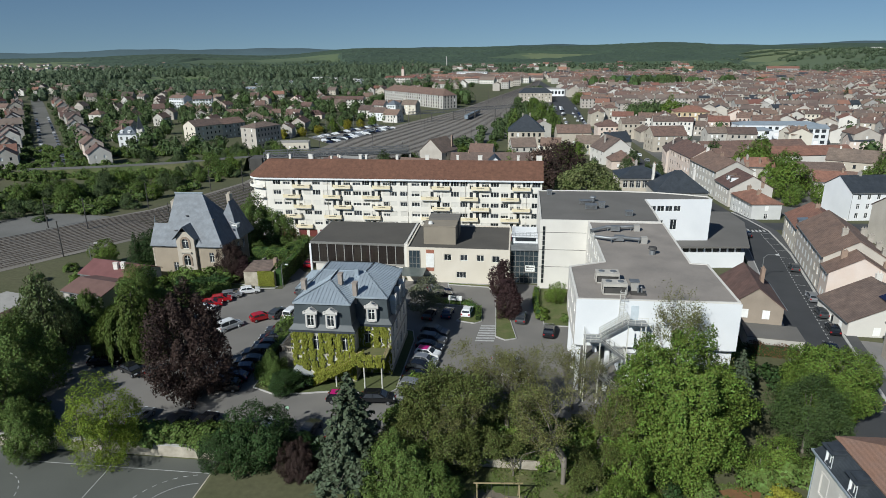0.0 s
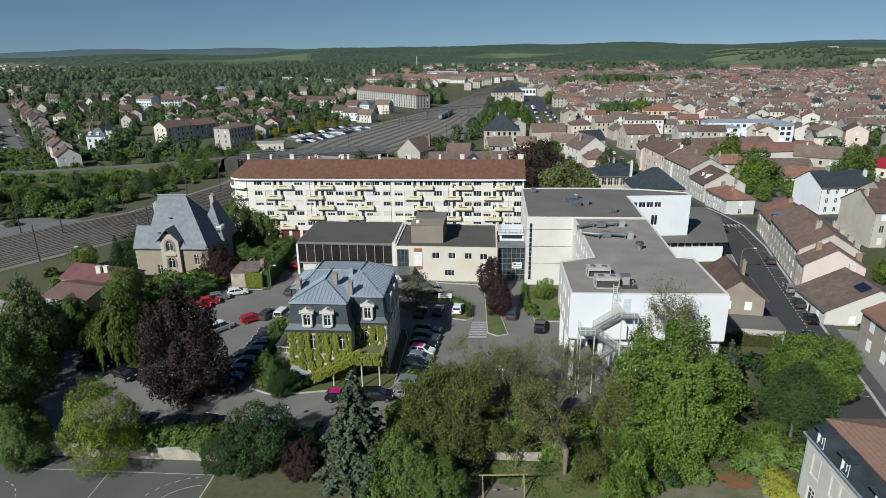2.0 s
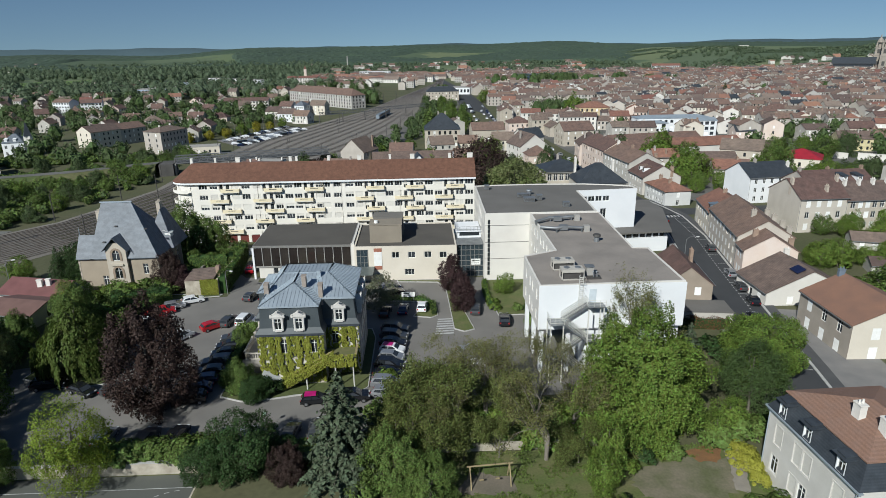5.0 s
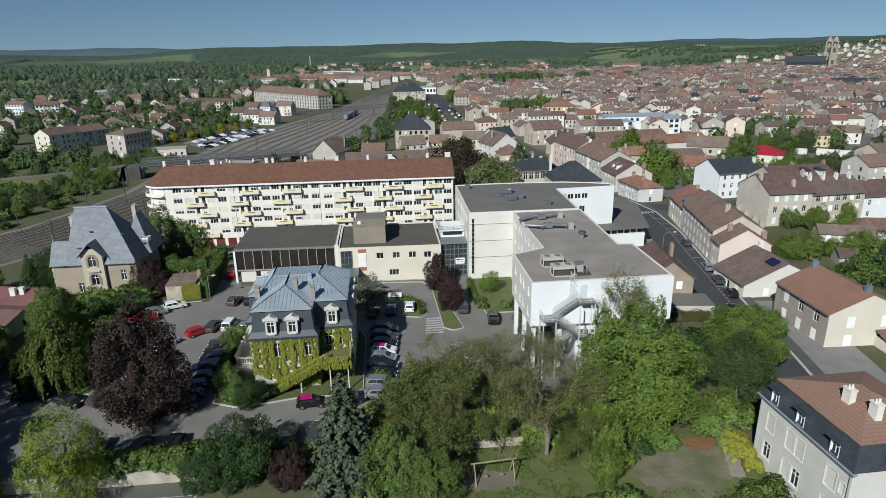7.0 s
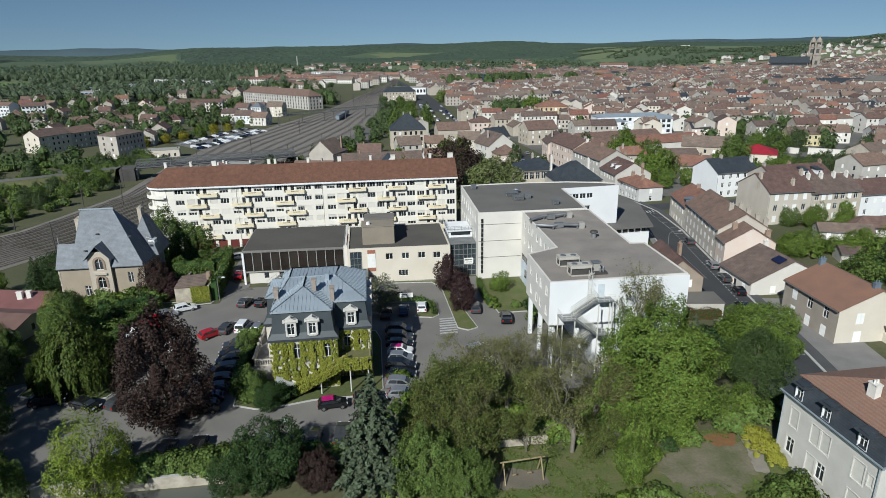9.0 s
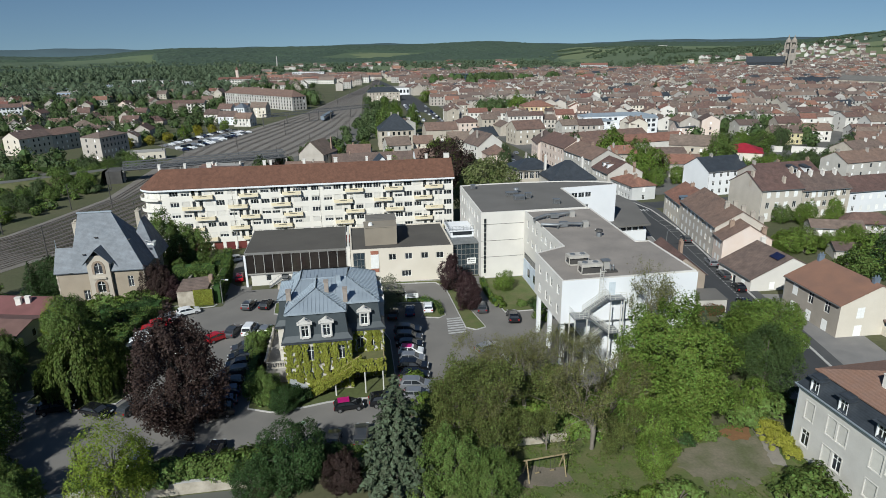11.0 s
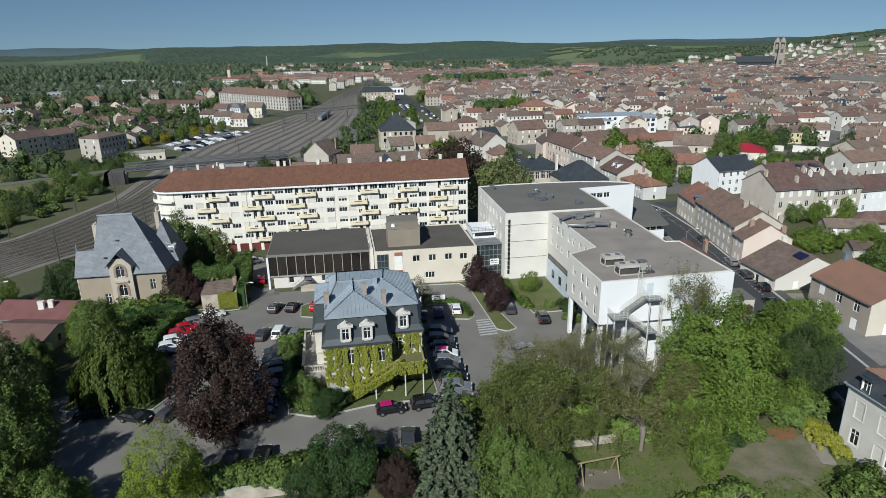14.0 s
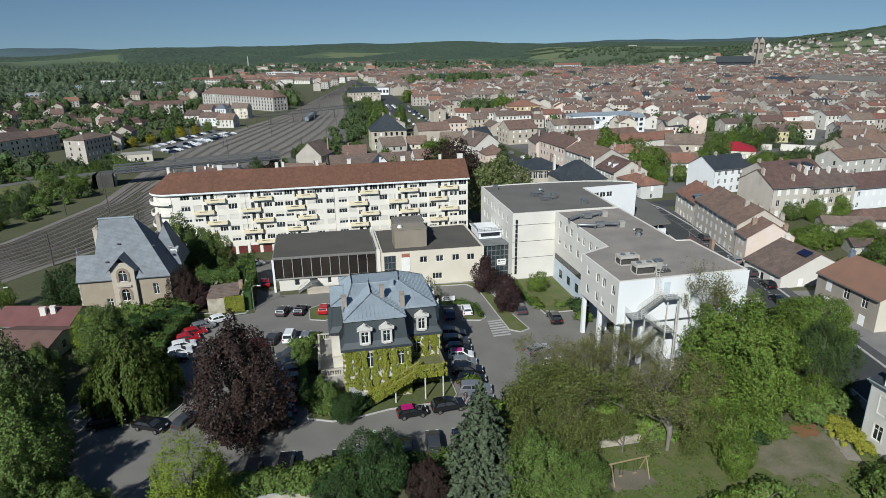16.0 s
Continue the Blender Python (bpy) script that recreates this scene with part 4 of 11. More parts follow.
STREET = [(40.6, 55), (45.2, 76), (49.6, 98), (54.0, 120), (58.6, 142), (60.6, 160), (58.0, 180), (55.8, 232), (54, 330), (40, 450), (45, 620), (47, 800), (20, 1400)]
strip("road", STREET, [8.4] * 7 + [8, 8, 22, 24, 18, 8], 0.03, ROAD, label="dark asphalt street with white parking marks", category="road")
strip("pavement", STREET[:7], 2.0, 0.13, DARKWALK, left=-5.3, thick=0.16, label="dark asphalt pavement with stone kerb beside the terraced houses", category="pavement")
strip("pavement", STREET[:6], 1.6, 0.13, SIDEWALK, left=5.0, thick=0.16, label="pale asphalt pavement with stone kerb beside the white block", category="pavement")
strip("forecourt", STREET[:3], 9.0, 0.02, SIDEWALK, left=-10.6, label="worn paved forecourt in front of the houses", category="forecourt")
strip("kerb", STREET[:7], 0.4, 0.15, KERB, left=-4.3, thick=0.2, label="pale stone kerb along the street", category="kerb")
strip("kerb", STREET[:6], 0.22, 0.15, KERB, left=4.3, thick=0.2, label="pale stone kerb along the street", category="kerb")
strip("road", [(60.5, 164.5), (78, 165.3), (100, 166), (140, 176), (230, 215), (400, 255), (700, 300)], 7, 0.045, ROAD, label="dark asphalt side street between terraced houses", category="road")


def marking(name, label, pts, w, material=None, z=0.045):
    strip(name, pts, w, z, material or WHITELINE, kind="structure", label=label, category="road marking", step=6)


def off(k, side):
    a, b = Vector(STREET[max(k - 1, 0)]), Vector(STREET[k + 1])
    d = (b - a).normalized()
    return Vector(STREET[k]) + Vector((-d.y, d.x)) * side


for i in range(64):
    t = 1.0 + i * 0.065
    k = int(t)
    if k > 4:
        break
    d = (Vector(STREET[k + 1]) - Vector(STREET[k])).normalized()
    nrm = Vector((-d.y, d.x))
    c = Vector(STREET[k]).lerp(Vector(STREET[k + 1]), t - k) - nrm * 1.7
    marking("dash", "short white dash between lane and parking bays", [tuple(c - d * 0.32), tuple(c + d * 0.32)], 0.16)
    if i % 4 == 0:
        marking("bay_line", "white line across a parking bay", [tuple(c), tuple(c - nrm * 2.2)], 0.12)
for k in range(7):
    c = Vector((58.0 + k * 0.95, 158.6 + 0.1 * k))
    marking("crossing_stripe", "white stripe of a zebra crossing", [tuple(c), tuple(c + Vector((0.35, 3.0)))], 0.5)
for k in range(7):
    c = Vector((-5.9 + k * 0.10, 91.0 + k * 0.95))
    marking("crossing_stripe", "worn white stripe of a zebra crossing", [tuple(c), tuple(c + Vector((3.1, 0.15)))], 0.5, z=0.014)
zig = [(46.6, 80), (48.9, 81.5), (47.9, 76.5), (50.0, 77.5)]
marking("zigzag_line", "yellow zigzag of a bus stop", zig, 0.14, YELLOWLINE)
marking("court_line", "worn white line of the sports court", [(-57.6, 56.3), (-34.5, 56.3)], 0.1, z=0.03)
marking("court_line", "worn white line of the sports court", [(-46.9, 56.2), (-46.2, 40)], 0.1, z=0.03)
for cx, a0, a1, r, dash in ((-59.5, -60, 80, 5.2, True), (-61.5, -60, 80, 4.2, False), (-34.5, 100, 200, 7.0, True), (-34.0, 100, 200, 5.6, False)):
    n = 22
    pts = [(cx + r * math.cos(radians(a0 + (a1 - a0) * i / n)), 49 + r * math.sin(radians(a0 + (a1 - a0) * i / n))) for i in range(n + 1)]
    if dash:
        for i in range(0, n, 2):
            marking("court_dash", "white dash of a goal area", pts[i:i + 2], 0.1, z=0.03)
    else:
        marking("court_arc", "worn white arc of a goal area", pts, 0.1, z=0.03)

# railway
RAIL = [(-185, 60), (-158, 95), (-131, 137), (-106, 180), (-92, 230), (-83, 300), (-71, 370), (-52, 460), (-33, 560), (-12, 765), (25, 1000), (60, 1500)]
RW = [40, 38, 36, 32, 36, 56, 76, 70, 50, 22, 14, 10]
strip("station_yard", RAIL[5:10], 34, 0.03, TOWN, left=-42, label="grey worn yard between railway and station buildings", category="yard")
strip("railway_bed", RAIL, RW, 0.06, BALLAST, label="wide brown ballast bed of a railway", category="railway")
for k in range(9):
    f = (k - 4) / 4.6
    pts = []
    for i, (x, y) in enumerate(RAIL):
        a, b = Vector(RAIL[max(i - 1, 0)]), Vector(RAIL[min(i + 1, len(RAIL) - 1)])
        d = (b - a).normalized()
        q = Vector((x, y)) + Vector((-d.y, d.x)) * f * RW[i] / 2 * 0.92
        pts.append(tuple(q))
    tr = thing("railway_track", "pair of worn steel rails on brown ballast", "railway track", group="railway tracks")
    strip("track_bed", pts, 2.5, 0.10, mat("sleeper_bed", (0.185, 0.165, 0.142), (0.135, 0.118, 0.1), 0.95, scale=0.6, fine=5, vary=0.3, bump=0.4), kind="", parent=tr)
    for s in (-0.75, 0.75):
        strip("rail", pts, 0.16, 0.25, STEEL, kind="", parent=tr, left=s, thick=0.14)

# ---- main buildings ----


def walls_of(bm, poly, z0, z1, holes=None, depth=0.2, m=0):
    holes = holes or {}
    n = len(poly)
    for i in range(n):
        facade(bm, poly[i], poly[(i + 1) % n], z0, z1, holes.get(i, ()), depth, m)


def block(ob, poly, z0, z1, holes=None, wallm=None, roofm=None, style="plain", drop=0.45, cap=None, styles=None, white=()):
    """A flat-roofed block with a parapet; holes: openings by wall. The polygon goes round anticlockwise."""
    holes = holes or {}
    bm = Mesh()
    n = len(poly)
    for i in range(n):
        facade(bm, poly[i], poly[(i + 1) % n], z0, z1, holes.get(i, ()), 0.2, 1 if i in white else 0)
    cx, cy = sum(p[0] for p in poly) / n, sum(p[1] for p in poly) / n
    inner = []
    for i in range(n):
        a, b, c = Vector(poly[i - 1]), Vector(poly[i]), Vector(poly[(i + 1) % n])
        d1, d2 = (b - a).normalized(), (c - b).normalized()
        n1, n2 = Vector((-d1.y, d1.x)), Vector((-d2.y, d2.x))
        k = 0.3 / max(0.3, 1 + n1.dot(n2))
        inner.append(tuple(b + (n1 + n2) * k))
    for i in range(n):
        j = (i + 1) % n
        bm.face([(*poly[i], z1), (*poly[j], z1), (*inner[j], z1), (*inner[i], z1)])
        bm.face([(*inner[j], z1 - drop), (*inner[i], z1 - drop), (*inner[i], z1), (*inner[j], z1)])
    w = part("wall", bm, [wallm or WHITEWALL, WHITEWALL], ob)
    rf = Mesh()
    rf.face([(*p, z1 - drop + 0.01) for p in inner])
    part("roof", rf, roofm or ROOFGRAVEL, ob)
    if cap:
        cp = Mesh()
        for i in range(n):
            j = (i + 1) % n
            cp.beam((*poly[i], z1 + 0.03), (*poly[j], z1 + 0.03), 0.34, 0.06)
        part("coping", cp, cap, ob)
    rng = random.Random(n * 7 + int(z1 * 10))
    for i, hs in holes.items():
        for a, b, c, d in hs:
            st = rng.choice(styles) if styles else style
            window(ob, poly[i], poly[(i + 1) % n], a, c, b - a, d - c, st)
    return w


def seams(bm, poly, step=0.55, w=0.05, h=0.05):
    """Standing seams up a sloping roof plane."""
    P = [Vector(p) for p in poly]
    nrm = (P[1] - P[0]).cross(P[2] - P[0]).normalized()
    if nrm.z < 0:
        nrm = -nrm
    u = Vector((0, 0, 1)).cross(nrm)
    if u.length < 1e-3:
        u = Vector((1, 0, 0))
    u.normalize()
    v = nrm.cross(u)
    q = [((p - P[0]).dot(u), (p - P[0]).dot(v)) for p in P]
    lo, hi = min(a for a, _ in q), max(a for a, _ in q)
    t = lo + step / 2
    while t < hi:
        cut = []
        for (a, b), (c, d) in zip(q, q[1:] + q[:1]):
            if (a - t) * (c - t) < 0:
                cut.append(b + (d - b) * (t - a) / (c - a))
        if len(cut) >= 2:
            s0, s1 = min(cut), max(cut)
            if s1 - s0 > 0.2:
                off_ = nrm * (h / 2)
                bm.beam(P[0] + u * t + v * s0 + off_, P[0] + u * t + v * s1 + off_, w, h)
        t += step


# apartment building
def apartments():
    ob = thing("apartment_building", "long cream five-storey apartment building with yellow balconies", "apartment building")
    x0, x1, y0, y1, zb, ze = -70.0, 7.1, 162.3, 171.6, -5.2, 12.0
    pitch, f0 = 2.87, -2.25
    singles = (-66.3, -54.9, -43.4, -33.3, -30.2, -27.0, -16.2, -5.4, 5.6)
    groups = (-60.5, -49.0, -37.9, -21.5, -10.8, 0.2)
    holes, wins = [], []
    rng = random.Random(4)
    for f in range(5):
        z = f0 + pitch * f
        for s in singles:
            holes.append((s - 1.1 - x0, s + 1.1 - x0, z + 0.8, z + 2.25))
        for g in groups:
            for o, w, lo in ((-2.95, 2.0, 0.8), (-0.95, 0.95, 0.1), (0.78, 0.95, 0.1), (2.85, 2.0, 0.8)):
                holes.append((g + o - w / 2 - x0, g + o + w / 2 - x0, z + lo, z + 2.25))
    g_holes = [(s - 1.15 - x0, s + 1.15 - x0, zb + 0.1, zb + 2.3) for s in np.arange(-66, 5, 3.1)]
    bm = Mesh()
    facade(bm, (x0, y0), (x1, y0), zb, ze, holes + g_holes, 0.2)
    side = [(u, u + 1.2, f0 + pitch * f + 0.9, f0 + pitch * f + 2.2) for f in range(5) for u in (6.3,)]
    facade(bm, (x1, y0), (x1, y1), zb, ze, side, 0.2)
    bm.face([(x1, y0, ze), (x1, y1, ze), (x1, (y0 + y1) / 2, 16.2)])
    facade(bm, (x1, y1), (x0, y1), zb, ze)
    yc, r = (y0 + y1) / 2, (y1 - y0) / 2
    arc = [(x0 - r * math.sin(math.pi * k / 12), yc + r * math.cos(math.pi * k / 12)) for k in range(13)]
    for k, (a, b) in enumerate(zip(arc, arc[1:])):
        W = math.dist(a, b)
        hs = [(0.12, W - 0.12, f0 + pitch * f + 0.4, f0 + pitch * f + 2.2) for f in range(5)] if k in (6, 7, 9) else []
        facade(bm, a, b, zb, ze, hs, 0.2)
        for a_, b_, c_, d_ in hs:
            wins.append((a, b, a_, c_, b_ - a_, d_ - c_, rng.choice(("blindlow", "blind", "fixed"))))
    part("wall", bm, APTWALL, ob)
    for a, b, c, d in holes:
        narrow = b - a < 1
        wins.append(((x0, y0), (x1, y0), a, c, b - a, d - c, rng.choice(("plain", "blindhigh", "blindhigh", "blind", "blind", "blindlow", "blindlow")) if not narrow else rng.choice(("fixed", "fixed", "blind"))))
    for a, b, c, d in side:
        wins.append(((x1, y0), (x1, y1), a, c, b - a, d - c, "plain"))
    for w in wins:
        window(ob, *w)
    gd = Mesh()
    gd.box(0, 0.12, 0, 2.3, 0.18, 2.2)
    for k in range(1, 5):
        gd.box(0.46 * k - 0.015, 0.10, 0, 0.46 * k + 0.015, 0.12, 2.2)
    gdm = gd.data("garage_door", mat("garage_red", (0.15, 0.035, 0.03), None, 0.6, each=0.15))
    for a, b, c, d in g_holes:
        put("garage_door", gdm, ob, pose(x0 + a, y0, c))
    # balconies, shifted from floor to floor
    bal = Mesh()
    bal.box(-2.45, -0.88, -0.16, 2.45, 0.0, 0.0)
    rail = Mesh()
    rail.box(-2.45, -0.9, 0.0, 2.45, -0.84, 0.92)
    rail.box(-2.45, -0.84, 0.0, -2.39, 0.0, 0.92)
    rail.box(2.39, -0.84, 0.0, 2.45, 0.0, 0.92)
    slot = Mesh()
    slot.box(-1.0, -0.915, 0.55, 1.0, -0.902, 0.7)
    bd, rd, sd = bal.data("slab", APTWALL), rail.data("parapet", YELLOWPANEL), slot.data("slot", DARKPOLE)
    for f in range(5):
        for g in groups:
            s = put("balcony", bd, ob, pose(g + (1.5 if f % 2 == 0 else -1.5), y0 - 0.002, f0 + pitch * f + 0.06))
            put("parapet", rd, s)
            put("slot", sd, s)
    # drain pipes, plinth line and bowed corner bands
    for x in (-69.6, -51.8, -31.9 + 2.6, -13.4, 3.0):
        pp = Mesh()
        pp.tube([(x, y0 - 0.08, zb), (x, y0 - 0.08, ze)], [0.06, 0.06], 6)
        part("drain_pipe", pp, APTWALL, ob)
    for f in range(5):
        z = f0 + pitch * f
        bd2 = Mesh()
        ro = r + 1.0
        pts = [(x0 - ro * math.sin(math.pi * k / 16), yc + ro * math.cos(math.pi * k / 16)) for k in range(7, 17)]
        inn = [(x0 - r * math.sin(math.pi * k / 16), yc + r * math.cos(math.pi * k / 16)) for k in range(7, 17)]
        for (a, b), (c, d) in zip(zip(pts, pts[1:]), zip(inn, inn[1:])):
            bd2.prism([a, b, d, c], z - 0.1, z + 0.06)
            a2, b2 = Vector(a).lerp(Vector(c), 0.08), Vector(b).lerp(Vector(d), 0.08)
            bd2.prism([a, b, tuple(b2), tuple(a2)], z + 0.06, z + (0.75 if f else 0.5))
        part("bowed_balcony", bd2, APTWALL, ob)
    rf, o = Mesh(), 0.75
    slab(rf, [(x0, y0 - o, ze), (x1 + 0.3, y0 - o, ze), (x1 + 0.3, yc, 16.3), (x0, yc, 16.3)], 0.15)
    slab(rf, [(x1 + 0.3, y1 + o, ze), (x0, y1 + o, ze), (x0, yc, 16.3), (x1 + 0.3, yc, 16.3)], 0.15)
    ra = r + o
    arc2 = [(x0 - ra * math.sin(math.pi * k / 12), yc + ra * math.cos(math.pi * k / 12)) for k in range(13)]
    for a, b in zip(arc2, arc2[1:]):
        slab(rf, [(*a, ze), (*b, ze), (x0, yc, 16.3)], 0.15)
    part("roof", rf, APTTILE, ob)
    cn = Mesh()
    cn.box(x0, y0 - o, ze - 0.45, x1 + 0.3, y0 + 0.01, ze - 0.004)
    for a, b in zip(arc2, arc2[1:]):
        ia = Vector((x0, yc)).lerp(Vector(a), r / ra)
        ib = Vector((x0, yc)).lerp(Vector(b), r / ra)
        cn.prism([a, b, tuple(ib), tuple(ia)], ze - 0.45, ze - 0.004)
    part("cornice", cn, WHITEWALL, ob)
    for x, w in ((-70.5, 0.7), (-57.9, 1.2), (-43.5, 0.8), (-41.8, 0.6), (-24.5, 1.0), (-9.8, 1.2), (0.6, 0.7), (6.3, 1.5), (-64, 0.6), (-33, 0.7), (-16, 0.6)):
        chimney(ob, x, yc + 1.6, 14.2, 17.4, w, 0.7, CHIMNEYW, 0)
    return ob


apartments()


# glazed hall
def glazed_hall():
    ob = thing("glazed_hall", "low hall with dark tinted glass front and flat roof", "hall")
    P = [(-42.8, 119.6), (-22.4, 119.0), (-22.4, 135.4), (-42.8, 135.8)]
    small = [(x, x + w, 1.0, 2.3) for x, w in ((3.0, 1.0), (6.0, 1.6), (9.5, 0.8), (12.4, 1.5), (16.3, 1.2))]
    bm = Mesh()
    P2 = [(-41.9, 119.9), (-22.6, 119.4), (-22.6, 135.2), (-41.9, 135.2)]
    walls_of(bm, P2, -5, 2.5, {0: small})
    part("base_wall", bm, PALEWALL, ob)
    for a, b, c, d in small:
        window(ob, P2[0], P2[1], a, c, b - a, d - c, "fixed")
    fl = Mesh()
    fl.prism(P, 2.5, 2.75)
    part("floor_slab", fl, CONCRETE, ob)
    rf = Mesh()
    rf.prism(P, 6.75, 7.2)
    part("roof_slab", rf, ALU, ob)
    tp = Mesh()
    tp.prism([(P[0][0] + 0.2, P[0][1] + 0.2), (P[1][0] - 0.2, P[1][1] + 0.2), (P[2][0] - 0.2, P[2][1] - 0.2), (P[3][0] + 0.2, P[3][1] - 0.2)], 7.2, 7.26)
    part("roof", tp, ROOFDARK, ob)
    n = 11
    pn = Mesh()
    W = 20.2
    pw = W / n
    pn.face([(0.05, 0, 0.06), (pw - 0.05, 0, 0.06), (pw - 0.05, 0, 3.94), (0.05, 0, 3.94)])
    pd = pn.data("pane", TINTGLASS)
    ml = Mesh()
    ml.box(-0.07, -0.12, 0, 0.07, 0.12, 4.0)
    md = ml.data("mullion", mat("pale_aluminium", (0.46, 0.45, 0.43), None, 0.45, 0.4))
    a0 = math.degrees(math.atan2(-0.6, 20.4))
    for k in range(n + 1):
        x = -42.7 + k * pw
        y = 119.65 - 0.6 * (k / n)
        put("mullion", md, ob, pose(x, y, 2.75, 0, 0, a0))
        if k < n:
            put("pane", pd, ob, pose(x, y, 2.75, 0, 0, a0))
    m = 8
    for k in range(m + 1):
        y = 119.7 + k * 16 / m
        put("mullion", md, ob, pose(-42.7, y, 2.75, 0, 0, 90))
        if k < m:
            q = Mesh()
            q.face([(0, 2.0, 0.06), (0, 0.0, 0.06), (0, 0.0, 3.94), (0, 2.0, 3.94)])
            part("pane", q, TINTGLASS, ob, at=pose(-42.75, y, 2.75))
    back = Mesh()
    back.box(-42.5, 134.9, 2.75, -22.5, 135.2, 6.75)
    back.box(-22.7, 119.3, 2.75, -22.5, 134.9, 6.75)
    back.box(-36, 126, 2.75, -27, 126.2, 6.75)
    part("inner_wall", back, CREAMWALL, ob)
    col = Mesh()
    col.box(-42.95, 119.4, -1, -42.55, 119.8, 6.75)
    part("column", col, WHITEWALL, ob)
    fin = Mesh()
    fin.box(-22.4, 118.6, 0, -21.7, 119.2, 7.5)
    fin.box(-22.2, 119.2, 6.9, -21.8, 134.0, 7.6)
    part("fin_wall", fin, PALEWALL, ob)
    st = Mesh()
    st.beam((-38.2, 117.9, 0.1), (-35.5, 117.9, 2.1), 0.08, 0.25)
    st.box(-35.5, 117.86, 2.0, -34.4, 119.4, 2.08)
    stair = part("steel_stair", st, POLE, ob)
    for k in range(9):
        tr_ = Mesh()
        tr_.box(-38.2 + k * 0.3, 117.9, 0.15 + k * 0.22, -37.9 + k * 0.3, 119.2, 0.2 + k * 0.22)
        part("tread", tr_, POLE, stair)
    hr = Mesh()
    hr.beam((-38.2, 117.9, 1.1), (-35.5, 117.9, 3.1), 0.05)
    for k in range(5):
        hr.beam((-38.2 + k * 0.66, 117.9, 0.2 + k * 0.48), (-38.2 + k * 0.66, 117.9, 1.1 + k * 0.49), 0.04)
    part("handrail", hr, POLE, stair)
    ter = Mesh()
    ter.box(-36.5, 116.9, 0, -22.5, 118.9, 0.75)
    part("terrace", ter, STONE, ob)


glazed_hall()


def link_block():
    ob = thing("link_block", "cream two-storey block with small square windows and flat dark roof", "office building")
    P = [(-21.6, 116.9), (-0.7, 116.4), (-0.7, 134), (-21.6, 134)]
    hs = [(x + 21.6, x + 21.6 + w, z, z + h) for x, w, z, h in ((-13.9, 1.45, 4.8, 1.3), (-10.6, 1.45, 4.8, 1.3), (-7.3, 1.45, 4.8, 1.3), (-4.2, 1.5, 4.7, 1.3), (-11.4, 1.95, 1.1, 1.3))]
    big = [(0.5, 2.7, 2.6, 6.6)]
    block(ob, P, -5, 7.35, {0: hs}, CREAMWALL, ROOFDARK, "plain", 0.25)
    gl = Mesh()
    gl.box(-21.1, 116.75, 2.6, -18.9, 116.86, 6.7)
    part("stair_glazing", gl, BLUEGLASS, ob)
    fr = Mesh()
    for x in (-21.1, -20.35, -19.6, -18.9):
        fr = Mesh()
        fr.box(x - 0.04, 116.68, 2.6, x + 0.04, 116.76, 6.7)
        part("glazing_bar", fr, ALU, ob)
    for z in (2.6, 3.95, 5.3, 6.7):
        fr = Mesh()
        fr.box(-21.1, 116.69, z - 0.04, -18.9, 116.755, z + 0.04)
        part("glazing_bar", fr, ALU, ob)
    red = Mesh()
    for z0, z1 in ((6.2, 6.95), (2.4, 3.2)):
        red.box(-17.6, 116.70, z0, -16.0, 116.79, z1)
    part("red_panel", red, BRICKRED, ob)
    wh = Mesh()
    wh.box(-17.6, 116.66, 3.2, -16.0, 116.78, 6.2)
    part("white_panel", wh, WHITEFRAME, ob)
    bx = Mesh()
    bx.box(-18.5, 120.0, 7.0, -11.9, 124.6, 10.9)
    bx.box(-18.6, 119.9, 10.9, -11.8, 124.7, 11.05)
    part("plant_room", bx, mat("plant_room_cladding", (0.27, 0.235, 0.185), (0.22, 0.19, 0.15), 0.85, scale=0.3, bump=0.05), ob)
    b2 = Mesh()
    b2.box(-18.0, 124.6, 7.0, -11.7, 129.5, 11.2)
    for k in range(4):
        b2.box(-18.1, 124.6 + 1.2 * k, 11.2, -11.6, 124.9 + 1.2 * k, 11.5)
    part("louvre_box", b2, ROOFMID, ob)
    vent = Mesh()
    vent.tube([(-17.2, 121.5, 11.05), (-17.2, 121.5, 11.6)], [0.5, 0.35], 10)
    part("roof_vent", vent, WHITEFRAME, ob)
    ds = Mesh()
    ds.box(-21.0, 116.2, 1.3, -16.2, 118, 1.5)
    ds.box(-22.4, 112.0, 2.9, -17.6, 116.8, 3.05)
    part("canopy", ds, mat("canopy_roof", (0.14, 0.16, 0.15), None, 0.4, bump=0.02), ob)
    ps = Mesh()
    for x, y in ((-22.2, 112.2), (-17.8, 112.2)):
        ps.box(x - 0.06, y - 0.06, 0, x + 0.06, y + 0.06, 2.9)
    part("canopy_post", ps, ALU, ob)


link_block()


